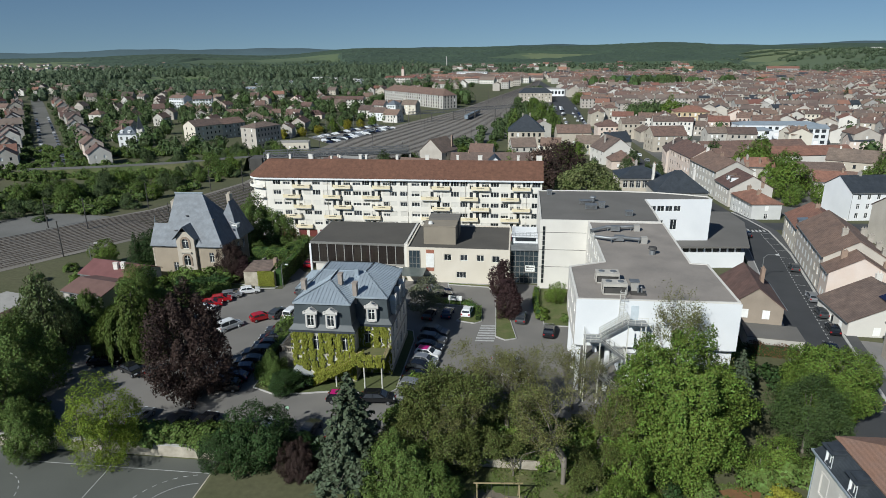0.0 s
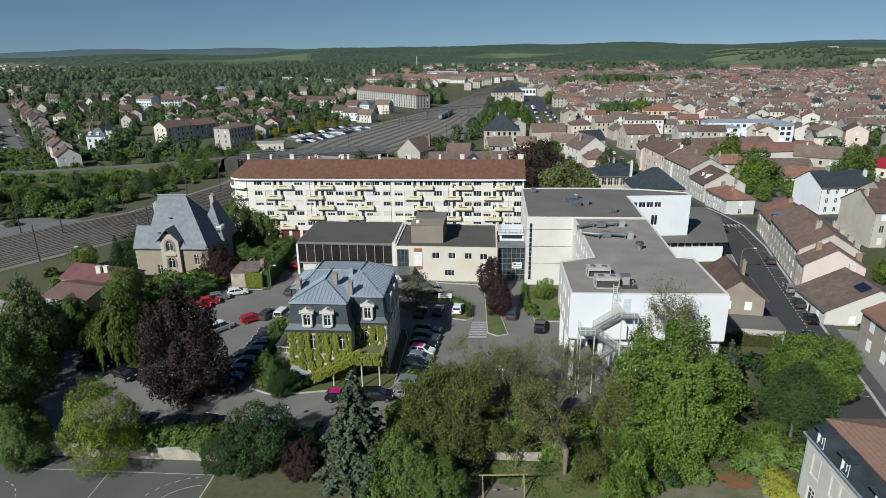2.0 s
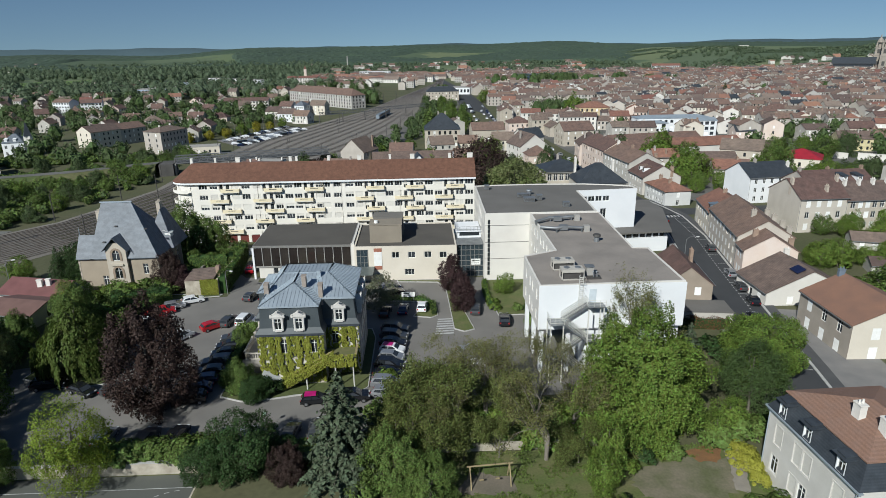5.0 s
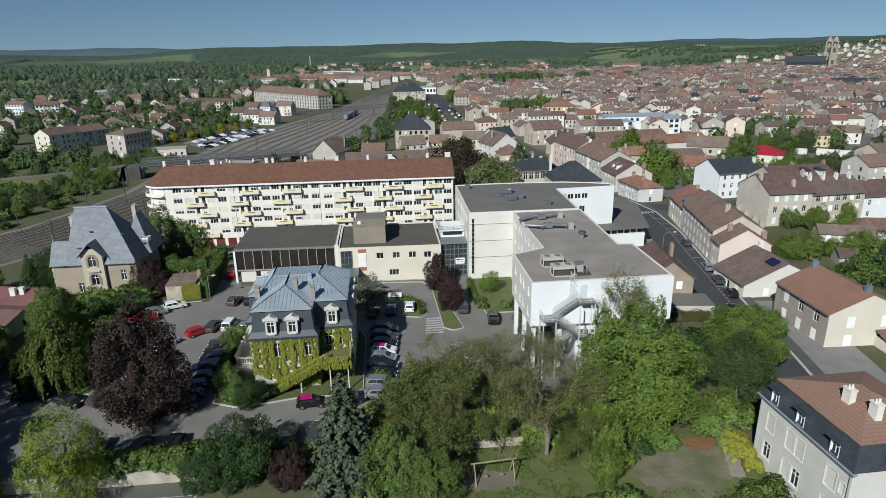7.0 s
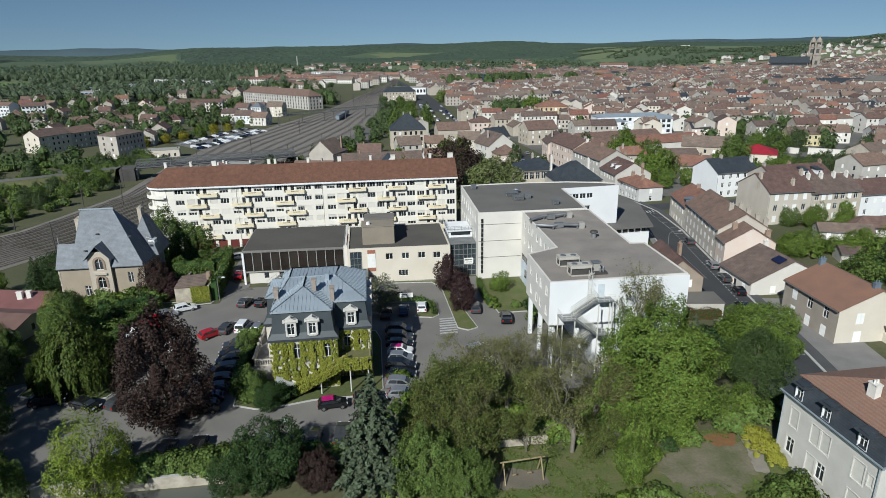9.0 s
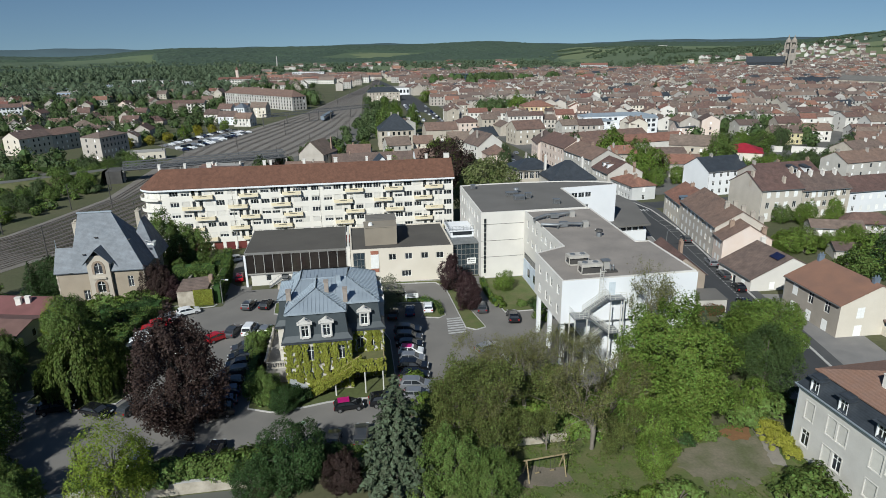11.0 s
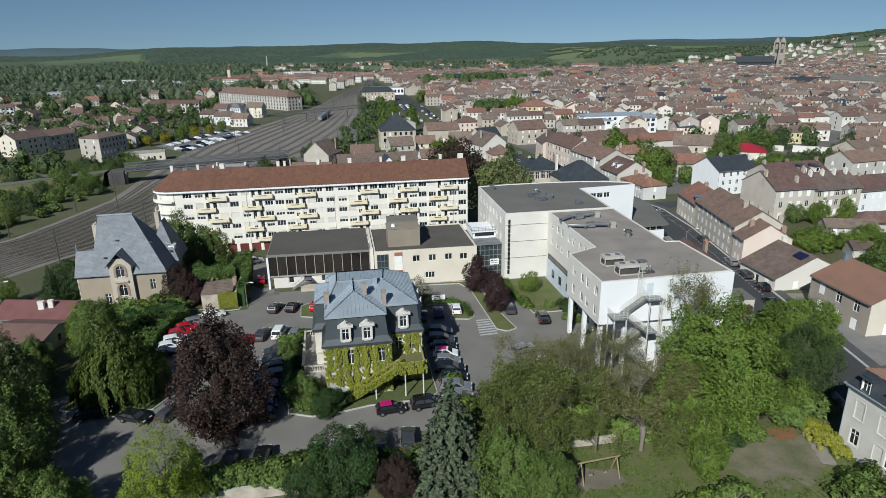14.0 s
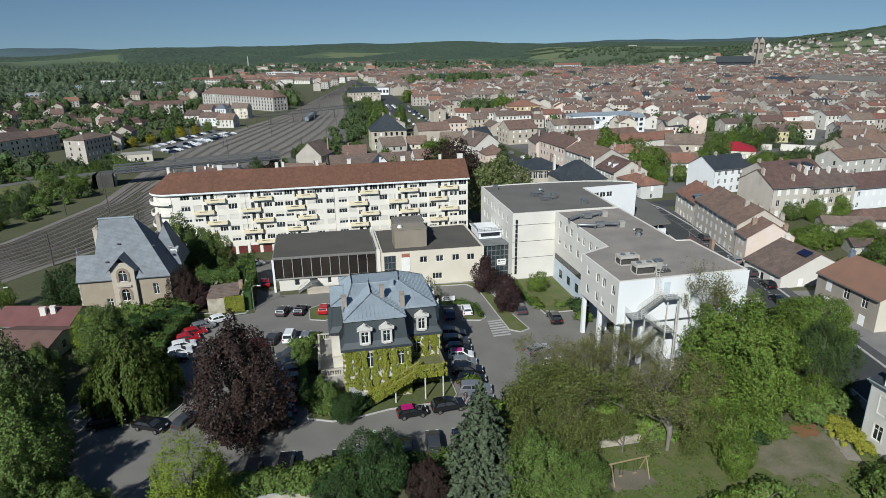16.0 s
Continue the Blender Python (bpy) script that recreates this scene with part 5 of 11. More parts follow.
def stair_tower():
    ob = thing("glass_stair_tower", "glazed entrance tower with grey steel bars and a white sign", "entrance tower")
    x0, x1, y, z1 = -0.5, 4.9, 117.6, 7.0
    bm = Mesh()
    bm.box(x0, y + 0.1, -1, x1, y + 12, z1 - 0.1)
    part("glazing", bm, BLUEGLASS, ob)
    for k in range(7):
        x = x0 + (x1 - x0) * k / 6
        fr = Mesh()
        fr.box(x - 0.05, y, -0.5, x + 0.05, y + 0.12, z1)
        part("glazing_bar", fr, ALU, ob)
    for k in range(7):
        z = 0.05 + k * 1.16
        fr = Mesh()
        fr.box(x0, y + 0.01, z - 0.05, x1, y + 0.11, z + 0.05)
        part("glazing_bar", fr, ALU, ob)
    rf = Mesh()
    rf.box(x0 - 0.2, y - 0.2, z1, x1, y + 3.2, z1 + 0.12)
    lr = part("roof", rf, POLE, ob)
    for k in range(9):
        rf = Mesh()
        rf.box(x0 - 0.2, y + 0.1 + 0.35 * k, z1 + 0.12, x1, y + 0.2 + 0.35 * k, z1 + 0.22)
        part("louvre", rf, POLE, lr)
    up = Mesh()
    up.box(x0 + 0.4, y + 5.2, z1 - 0.1, x1, y + 12, 8.3)
    up.box(x0, y + 4.8, 8.3, x1, y + 12.2, 8.5)
    part("upper_room", up, WHITEWALL, ob)
    ug = Mesh()
    ug.box(x0 + 0.8, y + 5.12, 7.4, x1 - 0.4, y + 5.19, 8.1)
    part("upper_glazing", ug, GLASS, ob)
    rl = Mesh()
    for z in (8.8, 9.1, 9.4):
        rl.beam((x0, y + 4.9, z), (x1, y + 4.9, z), 0.05)
        rl.beam((x0, y + 4.9, z), (x0, y + 12, z), 0.05)
    for k in range(8):
        rl.beam((x0 + (x1 - x0) * k / 7, y + 4.9, 8.5), (x0 + (x1 - x0) * k / 7, y + 4.9, 9.4), 0.05)
    part("roof_railing", rl, POLE, ob)
    sg = Mesh()
    sg.box(2.4, y - 0.08, 2.6, 4.3, y - 0.02, 3.9)
    s = part("sign_board", sg, WHITEFRAME, ob, "white sign board with dark bars")
    br = Mesh()
    br.box(2.6, y - 0.095, 3.35, 3.1, y - 0.082, 3.7)
    br.box(3.2, y - 0.095, 3.45, 4.1, y - 0.082, 3.6)
    br.box(2.6, y - 0.095, 2.95, 4.0, y - 0.082, 3.05)
    part("sign_bar", br, DARKPOLE, s)


stair_tower()


def school_block():
    """The big white block: tall rear wing, middle wing and front wing on posts."""
    ob = thing("white_block", "large white flat-roofed block with stepped wings and roof plant", "office building")
    # rear wing, its back wall bowed, with the white wing that turns off to the east
    P = [(4.9, 115.2), (13.8, 115.2), (27.4, 115.2), (27.9, 124.5), (28.1, 133.3), (42.1, 134.4), (42.0, 137.2), (37.5, 139.2), (31.5, 140.8), (22, 141.6), (12, 141.6), (5.2, 141)]
    wb = [(0.8 + 1.75 * k, 2.3 + 1.75 * k, 11.5, 12.7) for k in range(4)] + [(0.8, 2.3, 8.2, 9.5), (2.55, 4.05, 8.2, 9.5), (5.6, 7.0, 7.4, 9.7)]
    left = [(26.0 - 3.1 * k - 1.3, 26.0 - 3.1 * k, z, z + 1.5) for k in range(8) for z in (1.0, 4.4, 7.8, 11.2)]
    left = [(25.8 - b, 25.8 - a, c, d) for a, b, c, d in left]
    left = [(a, b, c, d) for a, b, c, d in left if a > 0.4 and b < 25.4]
    block(ob, P, -5, 14.15, {11: left, 4: wb}, PALEWALL, ROOFMID, "plain", 0.2, white=(4, 5, 6))
    sl = Mesh()
    for k in range(12):
        sl.box(5.5, 115.1, 1.2 + k * 0.98, 5.95, 115.19, 2.05 + k * 0.98)
    part("slit_window", sl, GLASS, ob)
    jt = Mesh()
    for z in (4.6, 8.1, 11.6):
        jt.box(4.95, 115.16, z, 13.8, 115.195, z + 0.06)
    part("wall_joint", jt, DARKPOLE, ob)
    # middle wing and front wing under one roof, the front carried by posts
    P = [(8.4, 76.5), (29.3, 76.9), (29.4, 92.0), (27.0, 92.3), (27.8, 115.1), (13.9, 115.1), (13.9, 92.0), (8.4, 89.4)]
    mid = [(115.1 - y - 1.2, 115.1 - y, z, z + 1.5) for y in (95.0, 97.4, 100.4, 102.8, 106.2, 108.6, 111.8) for z in (8.0, 11.2)]
    near = [(12.9 - u - 1.15, 12.9 - u, z, z + 1.5) for u in (1.0, 4.1, 6.2, 9.6) for z in (8.2, 11.3)]
    block(ob, P, 7.2, 14.0, {5: mid, 7: near}, PALEWALL, ROOFGRAVEL, "plain", 0.12, styles=("plain", "blind", "plain"))
    wf = Mesh()
    wf.box(8.42, 76.42, 7.3, 29.3, 76.49, 13.95)
    part("front_wall", wf, WHITEWALL, ob, at=pose(0, 0, 0, 0, 0, 0.0))
    lm = Mesh()
    lm.prism([(14.0, 91.5), (27.0, 91.5), (27.6, 115.0), (14.0, 115.0)], -1, 7.19)
    part("middle_wall", lm, PALEWALL, ob)
    rb = Mesh()
    rb.box(13.82, 0, 4.4, 13.94, 1.2, 5.5)
    rbd = rb.data("ribbon_window", GLASS)
    for k in range(14):
        put("ribbon_window", rbd, ob, pose(0, 95.4 + k * 1.35, 0))
    pl = Mesh()
    pl.box(13.8, 93, 0.0, 13.97, 114.6, 4.1)
    part("bluish_cladding", pl, mat("pale_blue_cladding", (0.55, 0.62, 0.70), None, 0.5, bump=0.02), ob)
    for y in (98, 102, 106, 110):
        pw = Mesh()
        pw.box(13.72, y, 1.4, 13.79, y + 1.3, 3.0)
        part("lower_window", pw, GLASS, ob)
    un = Mesh()
    un.box(8.41, 76.55, 7.16, 29.2, 89.6, 7.195)
    part("soffit", un, WHITEWALL, ob)
    lo = Mesh()
    lo.prism([(15.5, 77.3), (29.2, 77.5), (29.2, 90.5), (15.5, 90.5)], -1, 7.15)
    part("lower_wall", lo, WHITEWALL, ob)
    for x, y in ((9.1, 89.0), (9.1, 83.2), (9.1, 77.4), (13.0, 77.4), (13.0, 89.0)):
        ps = Mesh()
        ps.box(x - 0.3, y - 0.3, 0, x + 0.3, y + 0.3, 7.18)
        part("post", ps, WHITEWALL, ob)
    gate = Mesh()
    for k in range(22):
        gate.beam((9.2, 77.9 + k * 0.24, 0.2), (9.2, 77.9 + k * 0.24, 2.9), 0.04)
    gate.beam((9.2, 77.6, 2.9), (9.2, 83.0, 2.9), 0.07)
    gate.beam((9.2, 77.6, 0.2), (9.2, 83.0, 0.2), 0.07)
    part("gate_grille", gate, DARKPOLE, ob)
    # low wing
    ramp = Mesh()
    ramp.prism([(28.5, 128.6), (49.6, 130.3), (55.0, 150), (54.5, 160), (30, 160), (30, 141.9), (42.3, 137.4), (42.3, 134.2), (28.5, 133.0)], 4.6, 5.0)
    part("low_roof", ramp, ROOFMID, ob)
    eg = Mesh()
    eg.prism([(28.6, 130.2), (48.4, 131.8), (53.6, 150), (53, 159.5), (30, 159.5), (30, 141.9), (42.3, 137.4), (42.3, 134.2), (28.6, 133.0)], 3.3, 4.6)
    part("clerestory_glazing", eg, GLASS, ob)
    lw = Mesh()
    lw.prism([(28.6, 129.4), (49.0, 131.0), (54.2, 150), (53.6, 159.8), (30, 159.8), (30, 141.9), (42.3, 137.4), (42.3, 134.2), (28.6, 133.0)], -2, 3.3)
    part("low_wall", lw, WHITEWALL, ob)
    for k in range(12):
        mu = Mesh()
        mu.box(29.4 + k * 1.6, 130.1 + k * 0.125, 3.3, 29.7 + k * 1.6, 130.4 + k * 0.125, 4.6)
        part("glazing_bar", mu, WHITEWALL, ob)
    return ob


school_block()


def air_unit(label, x, y, z, w, d, h, fans=2):
    """A roof air unit with open slatted sides and fans."""
    ob = thing("air_conditioner", label, "air conditioner", x, y, z)
    bm = Mesh()
    bm.box(0, 0, h * 0.72, w, d, h)
    for px in (0, w - 0.12):
        for py in (0, d - 0.12):
            bm.box(px, py, 0, px + 0.12, py + 0.12, h * 0.72)
    bm.box(0, 0, 0, w, d, 0.12)
    part("casing", bm, mat("pale_unit_casing", (0.5, 0.47, 0.42), None, 0.6, bump=0.03), ob)
    co = Mesh()
    co.box(0.2, 0.25, 0.12, w - 0.2, d - 0.2, h * 0.72)
    part("coil", co, DARKPOLE, ob)
    for k in range(fans):
        f = Mesh()
        f.tube([(w * (k + 0.5) / fans, d / 2, h), (w * (k + 0.5) / fans, d / 2, h + 0.12)], [0.42, 0.42], 14)
        part("fan", f, DUCT, ob)
    return ob


air_unit("pale roof air unit with two fans on the gravel roof", 11.6, 82.6, 13.9, 3.2, 1.8, 1.5)
air_unit("pale roof air unit with two fans on the gravel roof", 12.0, 78.4, 13.9, 3.2, 1.8, 1.6)
def hood_box():
    ob = thing("roof_hood", "small grey sheet metal hood box beside the air units", "roof vent", 15.8, 79.0, 13.9)
    b = Mesh()
    b.box(-0.1, -0.5, 0, 1.9, 0.5, 0.25)
    part("base", b, DARKPOLE, ob)
    b = Mesh()
    b.box(0, 0.5, 0, 1.0, 1.4, 1.5)
    part("casing", b, CONCRETE, ob)
    b = Mesh()
    b.box(-0.15, 0.35, 1.5, 1.15, 1.55, 1.6)
    part("cap", b, DUCT, ob)
    for x in (0.9, 1.4):
        b = Mesh()
        b.tube([(x, 0, 0.25), (x, 0, 0.9), (x - 0.15, -0.15, 1.05)], [0.12, 0.12, 0.14], 8)
        part("pipe", b, DUCT, ob)


hood_box()


def duct(label, pts, r, z):
    ob = thing("air_duct", label, "air duct", 0, 0, z)
    bm = Mesh()
    bm.tube([(x, y, h) for x, y, h in pts], [r] * len(pts), 10)
    part("pipe", bm, DUCT, ob, smooth=True)
    for i, (x, y, h) in enumerate(pts):
        if i == 2:
            b = Mesh()
            b.box(x - r * 2.6, y - r * 1.4, 0.2, x + r * 2.6, y + r * 1.4, h + r * 1.1)
            part("silencer_box", b, DUCT, ob)
        elif i < 4:
            b = Mesh()
            b.box(x - 0.08, y - r, 0, x + 0.08, y + r, h - r * 0.4)
            part("support", b, DUCT, ob)
    b = Mesh()
    x, y, h = pts[-1]
    b.box(x - 0.3, y - 0.5, 0, x + 0.7, y + 0.5, 1.1)
    part("fan_box", b, CONCRETE, ob)


duct("jointed silver ventilation duct on the gravel roof", [(13.6, 107.5, 0.5), (16.7, 109.3, 0.75), (18.0, 108.9, 0.75), (20.9, 109.9, 0.7), (21.7, 109.7, 0.7)], 0.3, 13.9)
duct("jointed silver ventilation duct on the gravel roof", [(13.9, 103.9, 0.5), (16.4, 102.1, 0.75), (17.8, 102.9, 0.75), (20.9, 102.1, 0.7), (21.6, 102.3, 0.7)], 0.3, 13.9)


def roof_vent(label, x, y, z, r=0.5, h=1.0, m=None):
    ob = thing("roof_vent", label, "roof vent", x, y, z)
    b = Mesh()
    b.tube([(0, 0, 0), (0, 0, h * 0.7)], [r * 0.7, r * 0.6], 10)
    part("pipe", b, DUCT, ob)
    c = Mesh()
    c.tube([(0, 0, h * 0.7), (0, 0, h * 0.95), (0, 0, h)], [r, r * 0.85, r * 0.3], 12)
    part("cowl", c, m or (DUCT if r > 0.4 else WHITEFRAME), ob)


roof_vent("dark round roof vent on the gravel roof", 22.0, 96.3, 13.9, 0.7, 1.3, DARKPOLE)
roof_vent("small pipe vent on the gravel roof", 22.6, 99, 13.9, 0.2, 0.5)
roof_vent("white domed roof vent on the dark roof", 16.6, 131.5, 14.05, 0.7, 1.1)
for x, y, w, d, h in ((7.2, 137, 1.0, 1.0, 0.9), (13.6, 128.5, 2.6, 1.2, 0.7), (14.4, 124.4, 2.2, 1.6, 0.8), (21.6, 119.5, 1.3, 1.0, 0.9), (17.2, 125.6, 1.2, 1.0, 1.1)):
    o = thing("roof_plant_box", "small grey plant box on the dark roof", "roof plant", x, y, 14.05)
    b = Mesh()
    b.box(0, 0, 0, w, d, h)
    b.box(-0.08, -0.08, h, w + 0.08, d + 0.08, h + 0.08)
    part("casing", b, DUCT, o)
    c = Mesh()
    for k in range(4):
        c.box(0.1, -0.02, 0.12 + k * h * 0.2, w - 0.1, 0.0, 0.2 + k * h * 0.2)
    part("louvre", c, DARKPOLE, o)


def fire_stair():
    ob = thing("fire_escape_stair", "white steel fire escape stair zigzagging down the white wall", "stair")
    levels = [(10.2, 9.3), (15.6, 11.2)]

    def flight(x0, z0, x1, z1, y):
        bm = Mesh()
        n = max(4, int(abs(z1 - z0) / 0.18))
        for k in range(n):
            x, z = x0 + (x1 - x0) * (k + 0.5) / n, z0 + (z1 - z0) * (k + 0.5) / n
            bm.box(x - 0.14, y, z - 0.03, x + 0.14, y + 1.0, z)
        for yy in (y, y + 1.0):
            bm.beam((x0, yy, z0), (x1, yy, z1), 0.06, 0.24)
        part("flight", bm, POLE, ob)
        rl = Mesh()
        for yy in (y, y + 1.0):
            for hh in (0.35, 0.7, 1.05):
                rl.beam((x0, yy, z0 + hh), (x1, yy, z1 + hh), 0.045)
            for k in range(6):
                t = k / 5
                rl.beam((x0 + (x1 - x0) * t, yy, z0 + (z1 - z0) * t), (x0 + (x1 - x0) * t, yy, z0 + (z1 - z0) * t + 1.05), 0.045)
        part("handrail", rl, WHITEWOOD, ob)

    def landing(x0, x1, z, y0, y1):
        bm = Mesh()
        bm.box(x0, y0, z - 0.1, x1, y1, z)
        part("landing", bm, POLE, ob)
        rl = Mesh()
        for hh in (0.35, 0.7, 1.05):
            rl.beam((x0, y0, z + hh), (x1, y0, z + hh), 0.045)
            rl.beam((x0, y0, z + hh), (x0, y1, z + hh), 0.045)
        for k in range(4):
            x = x0 + (x1 - x0) * k / 3
            rl.beam((x, y0, z), (x, y0, z + 1.05), 0.045)
        part("handrail", rl, WHITEWOOD, ob)

    landing(15.0, 17.4, 11.3, 74.6, 76.5)
    flight(15.0, 11.3, 11.6, 9.0, 75.3)
    landing(9.6, 11.6, 9.0, 74.0, 76.4)
    flight(11.6, 9.0, 14.9, 6.4, 74.1)
    landing(14.9, 16.6, 6.4, 74.0, 76.4)
    flight(14.9, 6.4, 11.6, 3.8, 75.3)
    landing(9.6, 11.6, 3.8, 74.0, 76.4)
    flight(11.6, 3.8, 16.0, 0.1, 74.1)
    for x, y in ((9.7, 74.1), (11.5, 74.1), (14.9, 74.1), (16.5, 74.1), (9.7, 76.3), (17.2, 74.7)):
        p = Mesh()
        p.box(x - 0.07, y - 0.07, 0, x + 0.07, y + 0.07, 11.2 if x > 14 else 9.0)
        part("column", p, WHITEWOOD, ob)
    lad = thing("roof_ladder", "white steel cage ladder up the white wall", "ladder", 14.0, 76.35, 9.5)
    b = Mesh()
    for x in (0, 0.55):
        b.beam((x, 0, 0), (x, 0, 6.0), 0.06)
    for k in range(19):
        b.beam((0, 0, 0.2 + 0.3 * k), (0.55, 0, 0.2 + 0.3 * k), 0.04)
    part("rungs", b, WHITEWOOD, lad)
    c = Mesh()
    for k in range(6):
        z = 1.8 + 0.8 * k
        c.beam((-0.1, -0.1, z), (-0.1, -0.7, z), 0.035)
        c.beam((0.65, -0.1, z), (0.65, -0.7, z), 0.035)
        c.beam((-0.1, -0.7, z), (0.65, -0.7, z), 0.035)
    part("cage", c, WHITEWOOD, lad)
    d = Mesh()
    d.box(15.5, 76.40, 11.3, 16.5, 76.49, 13.3)
    part("door", d, mat("pale_blue_door", (0.6, 0.66, 0.7), None, 0.5), ob)


fire_stair()

# ---- mansion ----


def mansion():
    ob = thing("mansion", "old mansion with zinc roof, dark slate mansard and ivy-covered walls", "mansion")
    # outline of the walls, anticlockwise from the front left corner
    P = [(-31.0, 76.2), (-22.0, 76.2), (-22.0, 78.9), (-17.3, 78.9), (-17.3, 91.8), (-27.5, 91.8), (-27.5, 93.6), (-31.0, 93.6), (-31.0, 90), (-32.4, 90), (-32.4, 81.8), (-31.0, 81.8)]
    ze = 8.0
    front = [(u, u + 1.1, z, z + h) for u in (1.3, 3.0, 5.4, 7.2) for z, h in ((1.3, 1.9), (4.9, 2.2))]
    wing = [(u, u + 1.1, z, z + h) for u in (0.8, 2.7) for z, h in ((1.3, 1.9), (4.9, 2.2))]
    right = [(u, u + 1.1, z, z + h) for u in (1.5, 4.2, 7.0, 10.0) for z, h in ((1.3, 1.9), (4.9, 2.2))]
    left = [(1.6, 2.8, 4.9, 7.1), (5.2, 6.4, 4.9, 7.1)]
    bm = Mesh()
    walls_of(bm, P, -0.5, ze, {0: front, 2: wing, 3: right, 9: left}, 0.25)
    part("wall", bm, mat("mansion_pale_stone", (0.62, 0.59, 0.52), (0.48, 0.45, 0.39), 0.92, scale=0.5, fine=6, vary=0.1, bump=0.15), ob)
    for i, hs in ((0, front), (2, wing), (3, right), (9, left)):
        for a, b, c, d in hs:
            window(ob, P[i], P[i + 1], a, c, b - a, d - c, "old")
    # plinth, string course and cornice follow the outline

    def band(name, z0, z1, out, material):
        bb = Mesh()
        n = len(P)
        for i in range(n):
            a, b = Vector(P[i]), Vector(P[(i + 1) % n])
            d = (b - a).normalized()
            o = Vector((d.y, -d.x)) * out
            bb.prism([tuple(a + o - d * out), tuple(b + o + d * out), tuple(b), tuple(a)], z0, z1)
        part(name, bb, material, ob)

    band("plinth", -0.4, 0.8, 0.08, STONE)
    band("string_course", 4.1, 4.3, 0.1, STONE)
    band("cornice", 7.7, 8.05, 0.32, DARKSLATE)
    # mansard slopes

    def mansard(x0, y0, x1, y1, z0, z1, inset):
        o = 0.3
        lo = [(x0 - o, y0 - o), (x1 + o, y0 - o), (x1 + o, y1 + o), (x0 - o, y1 + o)]
        mid = [(x0 + 0.25, y0 + 0.25), (x1 - 0.25, y0 + 0.25), (x1 - 0.25, y1 - 0.25), (x0 + 0.25, y1 - 0.25)]
        hi = [(x0 + inset, y0 + inset), (x1 - inset, y0 + inset), (x1 - inset, y1 - inset), (x0 + inset, y1 - inset)]
        mm = Mesh()
        zm = z0 + 0.7
        for i in range(4):
            j = (i + 1) % 4
            mm.face([(*lo[i], z0), (*lo[j], z0), (*mid[j], zm), (*mid[i], zm)])
            mm.face([(*mid[i], zm), (*mid[j], zm), (*hi[j], z1), (*hi[i], z1)])
        mm.face([(*p, z1) for p in hi])
        part("mansard", mm, mat("mansard_slate", (0.062, 0.074, 0.08), (0.045, 0.055, 0.06), 0.5, scale=0.5, fine=8, vary=0.15, bump=0.25), ob)

    mansard(-31.0, 76.2, -22.0, 86, 8.05, 11.85, 0.55)
    mansard(-31.0, 78.9, -17.3, 91.8, 8.05, 11.85, 0.55)
    mansard(-32.4, 81.8, -29.0, 90.0, 8.05, 11.7, 0.5)
    mansard(-31.0, 86, -27.5, 93.6, 8.05, 11.8, 0.5)
    rf, sm, rg = Mesh(), Mesh(), Mesh()

    def sheet_metal(faces, z0):
        for f in faces:
            slab(rf, f, 0.08)
            top = [(x, y, z + 0.08) for x, y, z in f]
            seams(sm, top)
            for a, b in zip(top[1:], top[2:] + top[:1]):
                if abs(a[2] - b[2]) > 0.5 or min(a[2], b[2]) > z0 + 1:
                    rg.beam((*a[:2], a[2] + 0.04), (*b[:2], b[2] + 0.04), 0.14, 0.1)

    # hipped front wing, and the main roof with its flat deck
    e0, e1, dz = 11.86, 11.88, 13.5
    sheet_metal([[(-30.62, 76.58, e0), (-22.38, 76.58, e0), (-26.5, 81.5, dz)], [(-30.62, 86.5, e0), (-30.62, 76.58, e0), (-26.5, 81.5, dz), (-26.5, 86.5, dz)], [(-22.38, 76.58, e0), (-22.38, 86.5, e0), (-26.5, 86.5, dz), (-26.5, 81.5, dz)]], e0)
    A_, B_, C_, D_ = (-30.7, 79.28, e1), (-17.68, 79.28, e1), (-17.68, 91.42, e1), (-30.7, 91.42, e1)
    a_, b_, c_, d_ = (-28.9, 85.5, dz + 0.02), (-22.1, 85.5, dz + 0.02), (-21.7, 89.5, dz + 0.02), (-28.9, 89.5, dz + 0.02)
    sheet_metal([[A_, B_, b_, a_], [B_, C_, c_, b_], [C_, D_, d_, c_], [D_, A_, a_, d_], [a_, b_, c_, d_]], e1)
    sheet_metal(hip_roof(Mesh(), -32.1, 82.2, -28.4, 89.7, 11.76, 12.5, 0.1, run=1.8), 11.76)
    sheet_metal(hip_roof(Mesh(), -30.6, 88, -28.0, 93.2, 11.84, 12.4, 0.1, run=1.4), 11.84)
    part("zinc_roof", rf, ZINC, ob)
    tagged(part("roof_seam", sm, ZINC, ob), kind="stuff")
    tagged(part("ridge_roll", rg, ZINC, ob), kind="stuff")
    ga = Mesh()
    for a, b in (((-30.6, 76.6), (-22.4, 76.6)), ((-22.4, 76.6), (-22.4, 79.3)), ((-22.4, 79.3), (-17.7, 79.3)), ((-17.7, 79.3), (-17.7, 91.4)), ((-30.6, 76.6), (-30.6, 82.2))):
        ga.beam((*a, 11.84), (*b, 11.84), 0.22, 0.18)
    part("gutter", ga, ZINC, ob)

